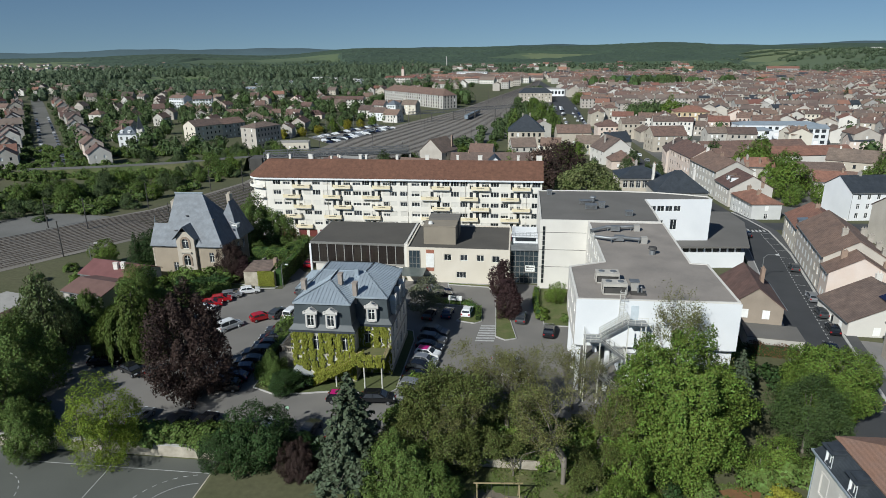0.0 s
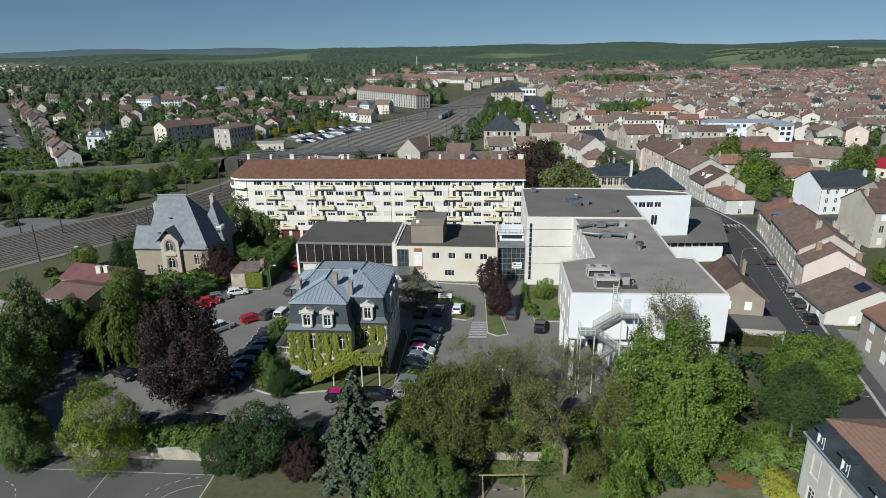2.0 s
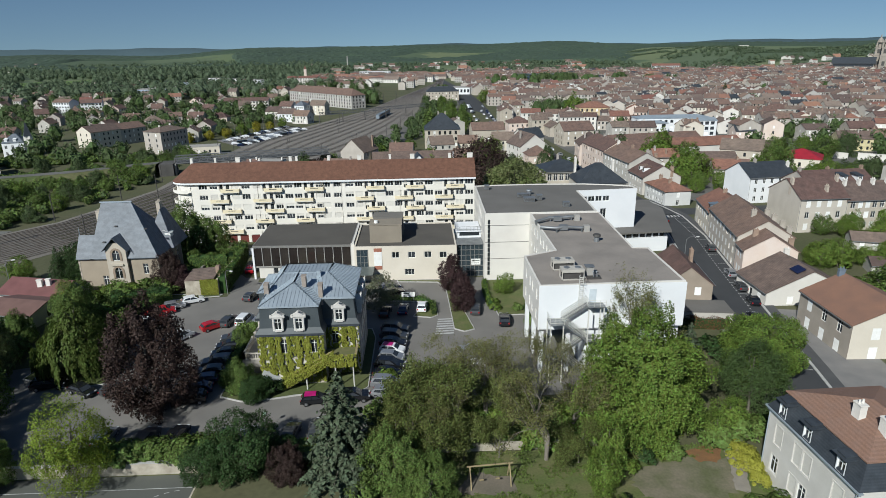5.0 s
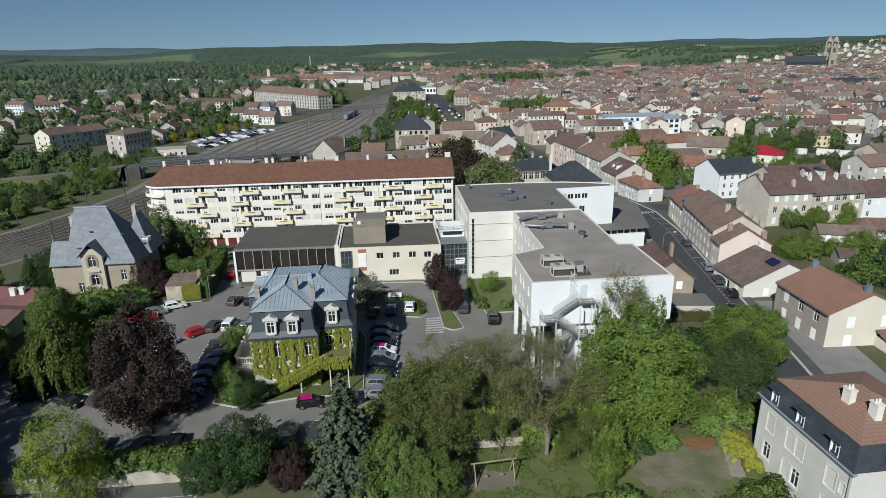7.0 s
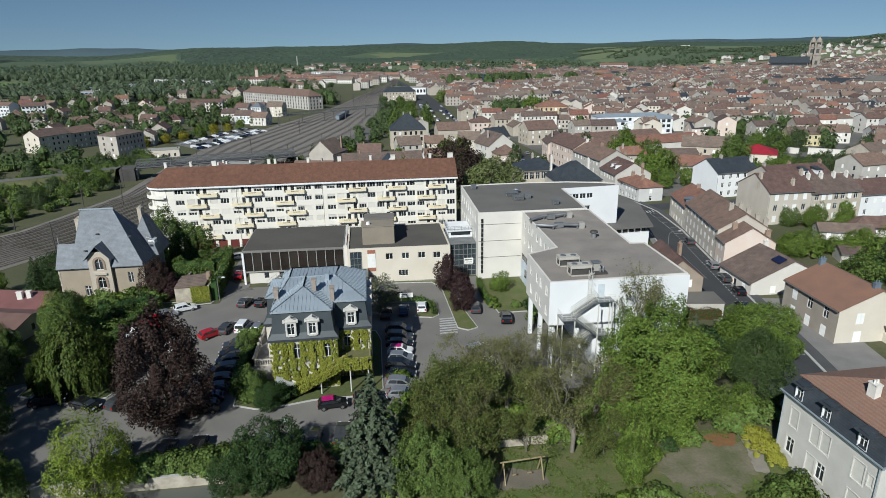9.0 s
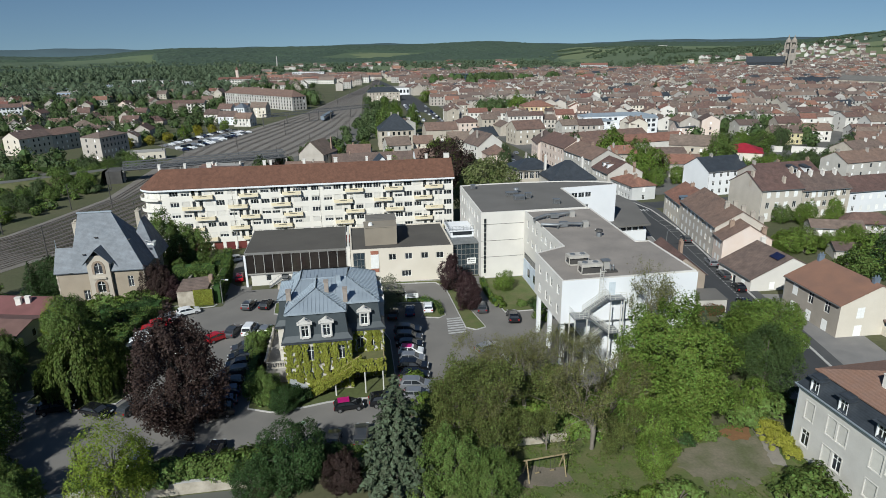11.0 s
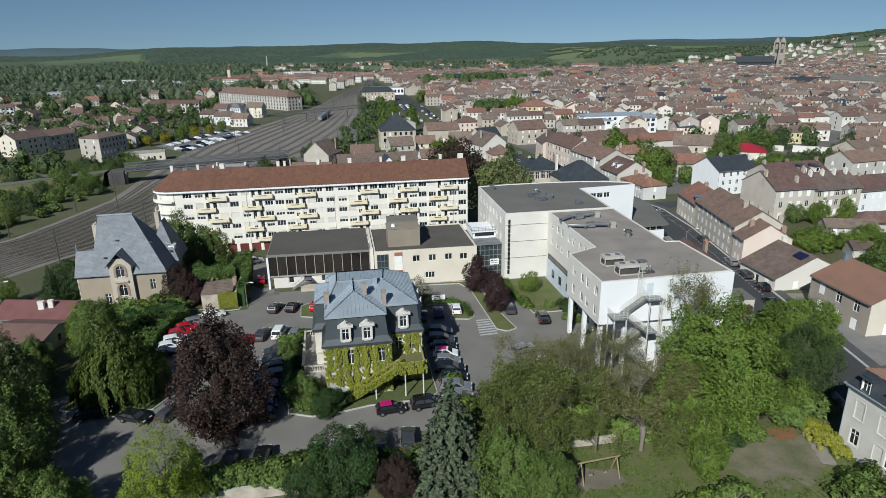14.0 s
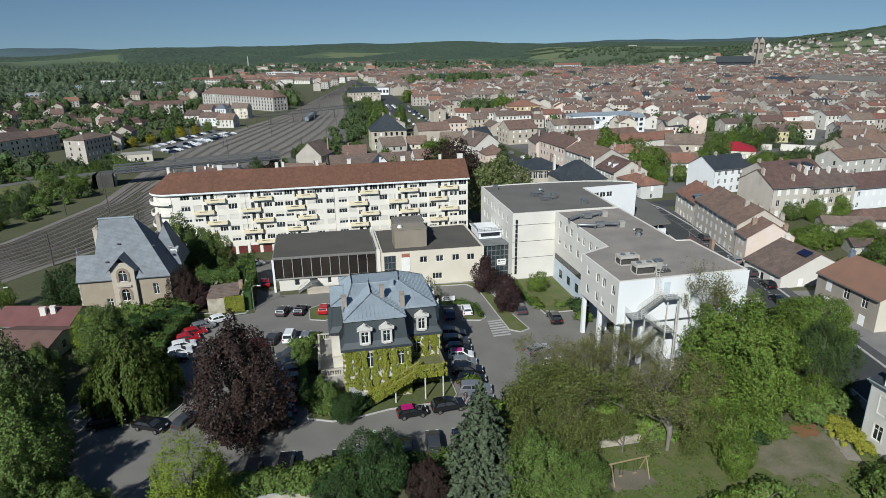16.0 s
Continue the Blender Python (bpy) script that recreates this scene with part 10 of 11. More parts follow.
for y, c, k in ((92.4, "grey", "suv"), (89.6, "grey", "suv"), (87.2, "black", "saloon"), (84.9, "white", "hatch"), (82.5, "silver", "hatch"), (79.9, "black", "suv"), (77.4, "black", "saloon"), (74.6, "silver", "suv"), (72.0, "silver", "hatch")):
    car(k, c, -13.0 + 0.03 * (y - 80), y, -12, "parked beside the mansion", "magenta" if y == 84.9 else None)
car("hatch", "black", -22.7, 71.0, 4, "parked before the mansion's porch", "magenta")
car("suv", "black", -17.7, 71.4, 4, "parked before the mansion's porch")
car("saloon", "brown", -14.6, 99.4, 82, "parked beside the grass island")
car("saloon", "dark blue", -11.4, 100.4, 84, "parked beside the grass island")
car("hatch", "white", -8.0, 101.4, 84, "parked beside the grass island")
car("saloon", "black", -13.6, 108.8, 20, "parked in front of the cream block")
car("saloon", "dark blue", -14.4, 111.6, 20, "parked in front of the cream block")
car("hatch", "white", 0.6, 79.0, 150, "parked under the half-bare tree")
car("saloon", "grey", 1.6, 99.6, 84, "parked beside the plum trees")
car("suv", "black", 6.2, 94.6, 84, "parked below the lawn")
car("saloon", "silver", -0.6, 83.8, 20, "parked under the half-bare trees")
car("van", "white", 1.2, 78.4, 60, "parked under the half-bare trees")
car("saloon", "dark blue", 3.4, 72.6, 70, "parked under the half-bare trees")
car("hatch", "silver", -13.2, 65.2, 70, "parked at the drive's end")
for k, t, s, c in (("hatch", 4.7, 2.3, "black"), ("saloon", 2.75, -2.9, "silver"), ("saloon", 2.42, -2.9, "grey"), ("hatch", 2.1, -2.9, "black"), ("hatch", 1.75, -0.8, "black"), ("hatch", 3.5, -2.9, "grey")):
    i = int(t)
    a = Vector(STREET[i]).lerp(Vector(STREET[i + 1]), t - i)
    d = (Vector(STREET[i + 1]) - Vector(STREET[i])).normalized()
    q = a + Vector((-d.y, d.x)) * s
    car(k, c, q.x, q.y, math.degrees(math.atan2(d.y, d.x)), "standing in the street", z=G(*q) + 0.04)


# ---- small things near by ----
def swing():
    ob = thing("garden_swing", "weathered timber garden swing frame on the lawn", "swing", -1.0, 53.6, 0.0, 5)
    def leg(x):
        for y in (-0.95, 0.95):
            b = Mesh()
            b.beam((x, y, 0), (x, 0, 2.3), 0.11)
            part("leg", b, WOOD, ob)
    leg(-2.2)
    leg(2.2)
    b = Mesh()
    b.beam((-2.6, 0, 2.35), (2.6, 0, 2.35), 0.12)
    part("top_beam", b, WOOD, ob)
    for x in (-0.9, 0.9):
        r = Mesh()
        for s in (-0.22, 0.22):
            r.beam((x + s, 0, 2.3), (x + s, 0, 0.5), 0.025)
        part("rope", r, DARKPOLE, ob)
        st = Mesh()
        st.box(x - 0.26, -0.1, 0.46, x + 0.26, 0.1, 0.5)
        part("seat", st, WOOD, ob)


swing()


def lamp_post(label, x, y, h, rot=0, z=None, arm=1.2):
    ob = thing("street_lamp", label, "street lamp", x, y, G(x, y) if z is None else z, rot)
    b = Mesh()
    b.tube([(0, 0, 0), (0, 0, h * 0.9), (arm * 0.3, 0, h), (arm, 0, h)], [0.08, 0.06, 0.045, 0.04], 8)
    part("pole", b, POLE, ob)
    c = Mesh()
    c.box(arm - 0.1, -0.13, h - 0.06, arm + 0.55, 0.13, h + 0.08)
    part("lamp_head", c, WHITEFRAME, ob)


lamp_post("white street lamp on a thin grey pole beside the shed", -88.5, 113, 8.5, 20)
lamp_post("white street lamp beside the lane", -46.2, 111.4, 5.0, -20)
lamp_post("small grey lamp post beside the street", 49.4, 122.0, 6.0, 0, arm=2.2)
for x, y in ((-28.2, 65.4),):
    ob = thing("sign_post", "small green round sign on a thin post", "sign", x, y, 0)
    b = Mesh()
    b.tube([(0, 0, 0), (0, 0, 2.0)], [0.03, 0.03], 6)
    part("post", b, POLE, ob)
    c = Mesh()
    c.tube([(0, -0.02, 2.2), (0, 0.02, 2.2)], [0.26, 0.26], 14)
    part("disc", c, mat("pale_green_sign", (0.35, 0.55, 0.4), None, 0.5, bump=0), ob)
ob = thing("notice_board", "white notice board on two posts in the hedge", "sign", -10.6, 105.2, 0, -2)
b = Mesh()
b.box(-1.25, -0.05, 1.0, 1.25, 0.05, 1.9)
part("board", b, WHITEFRAME, ob)
for x in (-1.0, 1.0):
    b = Mesh()
    b.box(x - 0.05, 0.05, 0, x + 0.05, 0.12, 1.8)
    part("post", b, POLE, ob)
b = Mesh()
b.box(-0.9, -0.062, 1.55, 0.2, -0.052, 1.7)
b.box(-0.9, -0.062, 1.25, 0.7, -0.052, 1.33)
part("writing_bars", b, DARKPOLE, ob)
for x, y, h in ((-50.5, 57.0, 8.0), (-68.5, 64.2, 7.5)):
    ob = thing("utility_pole", "pale timber utility pole beside the trees", "pole", x, y, -0.5)
    b = Mesh()
    b.tube([(0, 0, 0), (0, 0, h)], [0.14, 0.1], 8)
    part("shaft", b, PALEBARK, ob)


def grass_tufts():
    """Uneven tufts of longer grass and weeds over the garden lawn."""
    g = np.random.default_rng(14)
    n = 26000
    x, y = g.uniform(-13, 31, n), g.uniform(44, 59, n)
    q = np.array([noise.noise(Vector((a * 0.5, b * 0.5, 3))) + 0.6 * noise.noise(Vector((a * 1.7, b * 1.7, 6))) for a, b in zip(x, y)])
    bare = ((x > 13.5) & (x < 28) & (y > 49.5) & (y < 56.5)) | ((x > -4.5) & (x < 1.6) & (y > 52) & (y < 54.8))
    keep = (q > 0.02) & ~bare
    x, y, q = x[keep], y[keep], q[keep]
    P = np.column_stack([x, y, 0.03 + 0.22 * np.clip(q, 0, 0.6) * g.uniform(0.3, 1, len(x))])
    N = g.normal(size=P.shape) * 0.55 + np.array([-0.2, -0.4, 0.8])
    ob = thing("grass", "tufts of uneven green grass and weeds on the garden lawn", "grass", kind="stuff")
    put("blades", leaf_mesh("blades", P, N, 0.26, leaf("lawn_tufts", (0.115, 0.155, 0.038), (0.085, 0.12, 0.03), 0.35), 0.5, g), ob)


grass_tufts()

# ---- railway surroundings ----
rng = random.Random(21)
GREENS = ("mid", "mid2", "mid3", "mid3", "mid")


def embankment():
    """Scrub and trees between the railway and the western road."""
    n = 0
    tries = 0
    while n < 120 and tries < 4000:
        tries += 1
        y = rng.uniform(150, 335)
        x = np.interp(y, [p[1] for p in RAIL], [p[0] for p in RAIL]) - np.interp(y, [p[1] for p in RAIL], RW) / 2 - 5 - rng.random() ** 0.8 * (26 + 0.5 * max(0, 260 - y))
        rd = np.interp(x, [-330, -250, -200, -150, -130], [215, 236, 252, 300, 322])
        if abs(y - rd) < 7 or (-215 < x < -120 and y > 312):
            continue
        s = rng.uniform(0.45, 0.95)
        if rng.random() < 0.45:
            bush(rng.choice(("bush_big", "bush_big2")), "green scrub on the railway embankment", x, y, None, rng.uniform(0, 360), s, s * 0.8, "embankment scrub")
        else:
            tree(rng.choice(GREENS), "green tree on the railway embankment", x, y, None, rng.uniform(0, 360), s * 0.85, group="embankment trees")
        n += 1


embankment()
sheet_pts = [(-170, 92), (-152, 128), (-134, 160), (-128, 176), (-148, 178), (-186, 150)]
bm = Mesh()
bm.face([(x, y, G(x, y) + 0.12) for x, y in sheet_pts])
tagged(part("gravel_yard", bm, mat("grey_gravel", (0.17, 0.165, 0.155), (0.12, 0.12, 0.11), 0.95, scale=0.1, fine=2, vary=0.2, bump=0.3)), "grey gravel yard beside the railway", "yard", "", "structure")
for x, y, s in ((-166, 146, 1.6), (-162, 149, 1.2)):
    ob = thing("rubble_heap", "pale heap of rubble on the gravel yard", "rubble", x, y, G(x, y) + 0.1)
    bm = Mesh()
    rr = random.Random(int(x))
    for k in range(40):
        a, r = rr.uniform(0, 6.28), rr.random() ** 0.6 * 3.4 * s
        h = (1 - r / (3.6 * s)) * 1.1 * s
        q = rr.uniform(0.2, 0.5)
        cx, cy = r * math.cos(a) * 1.6, r * math.sin(a)
        bm.box(cx - q, cy - q, -0.1, cx + q, cy + q, max(0.1, h * rr.uniform(0.5, 1)))
    tagged(part("rubble", bm, CONCRETE, ob), kind="stuff")


def mast(x, y, z, h=9.0, rot=0.0, arm=3.2):
    ob = thing("catenary_mast", "dark steel catenary mast beside the railway", "catenary mast", x, y, z, rot, "catenary masts")
    b = Mesh()
    b.tube([(0, 0, -0.3), (0, 0, h)], [0.17, 0.12], 6)
    part("pole", b, DARKPOLE, ob)
    c = Mesh()
    c.beam((0, 0, h * 0.85), (arm, 0, h * 0.78), 0.07)
    c.beam((0, 0, h * 0.65), (arm, 0, h * 0.77), 0.06)
    part("arm", c, DARKPOLE, ob)


RX, RY = [p[0] for p in RAIL], [p[1] for p in RAIL]
for k, y in enumerate((110, 134, 160, 188, 218, 250, 290, 330, 372, 415, 460, 505, 550, 600, 660, 720)):
    cx, w = float(np.interp(y, RY, RX)), float(np.interp(y, RY, RW))
    for s in (-0.52, 0.0 if k % 2 else -0.18, 0.52):
        x = cx + s * w * 1.1
        if s or y > 280:
            mast(x, y, G(x, y), rng.uniform(8.5, 10), 0 if s < 0 else 180)


def lattice(ob, a, b, h, width):
    """One lattice girder between a and b."""
    a, b = Vector(a), Vector(b)
    n = max(4, int((b - a).length / 3.2))
    d = (b - a) / n
    g = Mesh()
    up = Vector((0, 0, h))
    g.beam(a, b, 0.4)
    g.beam(a + up, b + up, 0.4)
    for k in range(n):
        p = a + d * k
        g.beam(p, p + up, 0.22)
        g.beam(p, p + d + up, 0.18)
        g.beam(p + up, p + d, 0.18)
    part("lattice_girder", g, mat("grey_bridge_steel", (0.17, 0.175, 0.18), None, 0.6, 0.3), ob)


def railway_bridge():
    ob = thing("lattice_bridge", "long dark steel lattice road bridge across the railway", "bridge")
    A, B = Vector((-114, 268.5, -0.4)), Vector((-50, 286, -0.4))
    d = (B - A).normalized()
    s = Vector((-d.y, d.x, 0)) * 3.6
    lattice(ob, A - s, B - s, 2.2, 0)
    lattice(ob, A + s, B + s, 2.2, 0)
    dk = Mesh()
    dk.prism([tuple((A - s)[:2]), tuple((B - s)[:2]), tuple((B + s)[:2]), tuple((A + s)[:2])], -0.9, -0.35)
    part("deck", dk, ROAD, ob)
    for t in (0.0, 0.33, 0.66, 1.0):
        for q in (-1, 1):
            p = A.lerp(B, t) + s * q * 0.9
            c = Mesh()
            c.beam((p.x, p.y, -7), (p.x, p.y, -0.8), 0.6)
            part("pier", c, CONCRETE, ob)
    ab = Mesh()
    ab.prism([(-119, 262), (-113.5, 263.5), (-115.5, 273.5), (-121, 273)], -7, -0.5)
    part("abutment", ab, mat("dark_bridge_stone", (0.1, 0.095, 0.088), (0.06, 0.058, 0.055), 0.95, scale=0.4, bump=0.3), ob)


railway_bridge()
bm = Mesh()
pts = [(-121, 268), (-135, 263), (-150, 255), (-185, 247), (-215, 243)]
for (a, b), (c, d) in zip(pts, pts[1:]):
    z0, z1 = -0.5 + (a + 121) * 0.025, -0.5 + (c + 121) * 0.025
    bm.face([(a, b - 3.6, z0), (c, d - 3.6, z1), (c, d + 3.6, z1), (a, b + 3.6, z0)][::-1])
    bm.face([(a, b - 3.6, z0), (c, d - 3.6, z1), (c + 1, d - 12, -6), (a + 1, b - 12, -6)])
    bm.face([(c, d + 3.6, z1), (a, b + 3.6, z0), (a - 1, b + 12, -6), (c - 1, d + 12, -6)])
tagged(part("road_ramp", bm, SCRUB), "grassy embankment that carries the road up to the bridge", "embankment", "", "structure")
bm = Mesh()
for (a, b), (c, d) in zip(pts, pts[1:]):
    z0, z1 = -0.44 + (a + 121) * 0.025, -0.44 + (c + 121) * 0.025
    bm.face([(c, d - 3.2, z1), (a, b - 3.2, z0), (a, b + 3.2, z0), (c, d + 3.2, z1)][::-1])
tagged(part("road", bm, TOWN), "grey road that climbs to the railway bridge", "road", "", "structure")

# far footbridge over the tracks, a train beneath it
ob = thing("far_footbridge", "dark steel footbridge over the far tracks", "bridge")
lattice(ob, (-82, 470, -2), (-2, 532, -2), 2.2, 0)
for k in range(6):
    c = Mesh()
    x, y = -82 + 16 * k, 470 + 12.4 * k
    c.beam((x, y, -9), (x, y, -2), 0.7)
    part("pier", c, DARKPOLE, ob)
ob = thing("train", "grey-blue train standing on the far tracks", "train", -40, 494, G(-40, 494), 82)
for k in range(2):
    b = Mesh()
    b.prism([(k * 24, -1.45), (k * 24 + 23, -1.45), (k * 24 + 23, 1.45), (k * 24, 1.45)], 0.9, 3.9)
    w_ = part("carriage", b, mat("train_blue_grey", (0.2, 0.24, 0.28), None, 0.5), ob)
    g = Mesh()
    for s in (-1, 1):
        for i in range(10):
            x = k * 24 + 1.5 + i * 2.1
            g.box(x, s * 1.46 - 0.01, 2.2, x + 1.5, s * 1.46 + 0.01, 3.2)
    tagged(part("window_band", g, GLASS, w_), kind="stuff")

# station car park far off, full of cars
lot = [(-133, 384), (-108, 351), (-84, 437), (-104, 460)]
bm = Mesh()
bm.face([(x, y, G(x, y) + 0.12) for x, y in lot])
tagged(part("station_car_park", bm, ASPHALT), "grey asphalt station car park beside the tracks", "car park", "", "structure")
colours = ["white", "silver", "white", "white", "white", "black", "silver", "grey", "dark blue", "silver", "black", "grey"]
for r, (a, b) in enumerate((((-111, 356), (-87, 436)), ((-116, 363), (-92, 442)), ((-126, 377), (-103, 452)))):
    for k in range(30):
        t = (k + 0.5) / 30
        x, y = a[0] + (b[0] - a[0]) * t, a[1] + (b[1] - a[1]) * t
        if rng.random() < 0.9:
            kd, c = rng.choice(("hatch", "saloon", "hatch", "suv")), rng.choice(colours)
            ob = thing("car", f"{c} {KINDWORD[kd]} in the station car park", "car", x, y, G(x, y) + 0.13, 15 + rng.uniform(-3, 3), "station cars")
            if (kd, c) not in CARDATA:
                CARDATA[kd, c] = CARKINDS[kd]["body"].data("body", PAINTS[c])
            put("body", CARDATA[kd, c], ob)
            put("windscreen", CARDATA["hatch" if kd not in CARDATA else kd][0]["windscreen"], ob)
            put("rear_window", CARDATA["hatch" if kd not in CARDATA else kd][0]["rear_window"], ob)
for side_ in (-9, -3.5, 9):
    for k in range(14):
        y = 432 + 13.5 * k + rng.uniform(-3, 3)
        kd, c = rng.choice(("hatch", "saloon", "hatch", "suv")), rng.choice(colours)
        x = float(np.interp(y, [450, 620, 800], [40, 45, 47])) + side_
        if rng.random() < 0.65:
            ob = thing("car", f"{c} {KINDWORD[kd]} parked on the station avenue", "car", x, y, G(x, y) + 0.13, 88 if side_ > 0 else 50, "avenue cars")
            if (kd, c) not in CARDATA:
                CARDATA[kd, c] = CARKINDS[kd]["body"].data("body", PAINTS[c])
            put("body", CARDATA[kd, c], ob)
            put("windscreen", CARDATA["hatch" if kd not in CARDATA else kd][0]["windscreen"], ob)
for x, y in ((-100, 352), (-124, 395), (-112, 420), (-96, 446), (-140, 372)):
    lamp_post("tall grey lamp post at the station car park", x, y, 10, rng.uniform(0, 360), arm=1.8)
for x, y, k in ((-138, 388, "midyellow"), (-131, 400, "midyellow"), (-124, 412, "mid2"), (-118, 425, "midyellow"), (-112, 440, "midyellow"), (-106, 452, "mid2"), (-146, 376, "midyellow"), (-122, 440, "midyellow")):
    tree(k, "spring-coloured tree at the station car park", x, y, None, x * 7 % 360, 0.75, group="car park trees")

# boulevard cars
for k in range(26):
    t = 7.3 + k * 0.09
    i = int(t)
    if i > 9:
        break
    a = Vector(STREET[i]).lerp(Vector(STREET[i + 1]), t - i)
    x, y = a.x + (4.6 if k % 2 else -4.6), a.y
    c = rng.choice(colours)
    ob = thing("car", f"{c} small hatchback parked in the far street", "car", x, y, G(x, y) + 0.06, 92, "street cars")
    if ("hatch", c) not in CARDATA:
        CARDATA["hatch", c] = CARKINDS["hatch"]["body"].data("body", PAINTS[c])
    put("body", CARDATA["hatch", c], ob)
    put("windscreen", CARDATA["hatch"][0]["windscreen"], ob)
    put("rear_window", CARDATA["hatch"][0]["rear_window"], ob)

# cars along the suburban street
for k in range(34):
    y = 252 + k * 7.5
    x = float(np.interp(y, [p[1] for p in WROAD], [p[0] for p in WROAD]))
    q = 4.3 if k % 2 else -4.3
    c = rng.choice(colours)
    ob = thing("car", f"{c} small hatchback parked in the suburban street", "car", x + 0.77 * q, y + 0.64 * q, G(x, y) + 0.1, 130, "suburban street cars")
    if ("hatch", c) not in CARDATA:
        CARDATA["hatch", c] = CARKINDS["hatch"]["body"].data("body", PAINTS[c])
    put("body", CARDATA["hatch", c], ob)
    put("windscreen", CARDATA["hatch"][0]["windscreen"], ob)
    put("rear_window", CARDATA["hatch"][0]["rear_window"], ob)

# ---- trees among the far houses: the nearest as trees, the rest as woodland ----
FARTREES = []
PLACES = [(-178.1, 306.0, 1.1), (-205, 322, 1.3), (-192, 292, 0.9), (-172, 270, 0.75), (-182, 304, 1.0), (-156, 268, 0.7), (-214, 296, 0.8), (-222, 306, 1.2), (-240, 318, 1.1),
          (-166, 286, 0.9), (-158, 300, 1.0), (-148, 292, 0.8), (-176, 322, 1.1), (-165, 330, 0.9), (-214, 350, 1.2), (-228, 360, 1.3), (-206, 372, 1.2), (-196, 380, 1.1), (-242, 352, 1.0),
          (-160, 366, 1.1), (-150, 376, 1.0), (-150, 356, 0.8), (-184, 400, 1.2), (-170, 410, 1.1), (-255, 380, 1.2), (-236, 396, 1.3), (-215, 408, 1.2),
          (118, 200, 0.8), (155, 217, 0.55), (163, 221, 0.6), (176, 224, 0.6), (184, 227, 0.55), (192, 229, 0.6), (113, 508, 1.5), (124, 505, 1.4), (105, 537, 1.3), (111, 294, 1.0), (201, 338, 1.2), (210, 336, 1.3), (192, 340, 1.2), (218, 303, 1.0), (196, 282, 1.1), (160, 300, 1.0), (240, 360, 1.2), (230, 420, 1.3), (300, 400, 1.3), (330, 470, 1.3)]
for x, y in SUBURB:
    for k in range(3):
        FARTREES.append((x + rng.uniform(-16, 16), y + rng.uniform(-16, 16), rng.uniform(0.6, 1.4)))
for k in range(520):
    y = 190 + 900 * rng.random() ** 1.3
    x = 75 + rng.random() * (110 + y * 0.8)
    if noise.noise(Vector((x * 0.02, y * 0.02, 4))) > -0.05 and not (76 < x < 200 and 160 < y < 252) and all(math.hypot(x - a, y - b) > 0.6 * r for a, b, r in BUILT):
        FARTREES.append((x, y, rng.uniform(0.65, 1.15)))
for k in range(70):
    x, y = rng.uniform(-45, 56), rng.uniform(228, 352)
    if rail_gap(x, y) > 3 and all(math.hypot(x - a, y - b) > 0.75 * r + 1 for a, b, r in BUILT):
        FARTREES.append((x, y, rng.uniform(0.35, 0.7)))
for k in range(120):
    y = rng.uniform(200, 900)
    FARTREES.append((np.interp(y, RY, RX) + np.interp(y, RY, RW) / 2 + rng.uniform(4, 26), y, rng.uniform(0.4, 0.8)))
for k in range(60):
    FARTREES.append((-190 - rng.random() * 200, rng.uniform(170, 232), rng.uniform(0.4, 0.8)))
for k in range(90):
    FARTREES.append((-330 - rng.random() * 120 + 0.0, rng.uniform(330, 640), rng.uniform(0.6, 1.0)))
for k in range(40):
    FARTREES.append((rng.uniform(-200, -140), rng.uniform(560, 760), rng.uniform(0.8, 1.3)))
WX, WY = [p[0] for p in WROAD], [p[1] for p in WROAD]
FARTREES = [t for t in FARTREES if not (t[1] > 225 and abs(t[0] - np.interp(t[1], WY, WX)) < 18 and t[0] < -150)]
for k in range(46):
    y = rng.uniform(262, 640)
    q = rng.choice((-1, 1)) * rng.uniform(27, 42)
    FARTREES.append((float(np.interp(y, WY, WX)) + 0.77 * q, y + 0.64 * q, rng.uniform(0.4, 0.8)))
for k in range(20):
    y = rng.uniform(385, 640)
    x = rng.uniform(float(np.interp(y, RY, RX)) + float(np.interp(y, RY, RW)) / 2 + 5, 2)
    FARTREES.append((x, y, rng.uniform(0.35, 0.8)))
for k in range(70):
    FARTREES.append((rng.uniform(-215, -122), rng.uniform(405, 590), rng.uniform(0.5, 1.0)))
for k in range(36):
    FARTREES.append((rng.uniform(-140, -96), rng.uniform(472, 580), rng.uniform(0.4, 0.8)))
for k in range(14):
    FARTREES.append((rng.uniform(-66, -46), rng.uniform(640, 690), rng.uniform(1.3, 1.9)))
for cx, cy, sx, sy, n_, lo, hi in ((104, 505, 14, 22, 16, 0.9, 1.5), (205, 905, 75, 20, 50, 1.7, 2.4), (252, 610, 22, 16, 9, 0.8, 1.2), (385, 960, 30, 20, 12, 1.0, 1.5), (118, 405, 14, 10, 5, 0.5, 0.8), (150, 455, 18, 12, 6, 0.6, 1.0), (330, 700, 30, 20, 10, 0.8, 1.2), (470, 760, 30, 20, 9, 0.8, 1.3)):
    for k in range(n_):
        FARTREES.append((cx + rng.gauss(0, 0.6) * sx, cy + rng.gauss(0, 0.6) * sy, rng.uniform(lo, hi)))
for k in range(15):
    x = rng.uniform(128, 200)
    FARTREES.append((x, 206 + 0.28 * (x - 128) + rng.uniform(-5, 5), rng.uniform(0.45, 0.75)))
for k in range(70):
    y = rng.uniform(262, 640)
    q = rng.choice((-1, 1)) * rng.uniform(9, 12)
    FARTREES.append((float(np.interp(y, WY, WX)) + 0.77 * q, y + 0.64 * q, rng.uniform(0.25, 0.5)))
for x, y, q in PLACES:
    FARTREES.append((x, y, q))
FARTREES.sort(key=lambda t: math.hypot(t[0], t[1]))
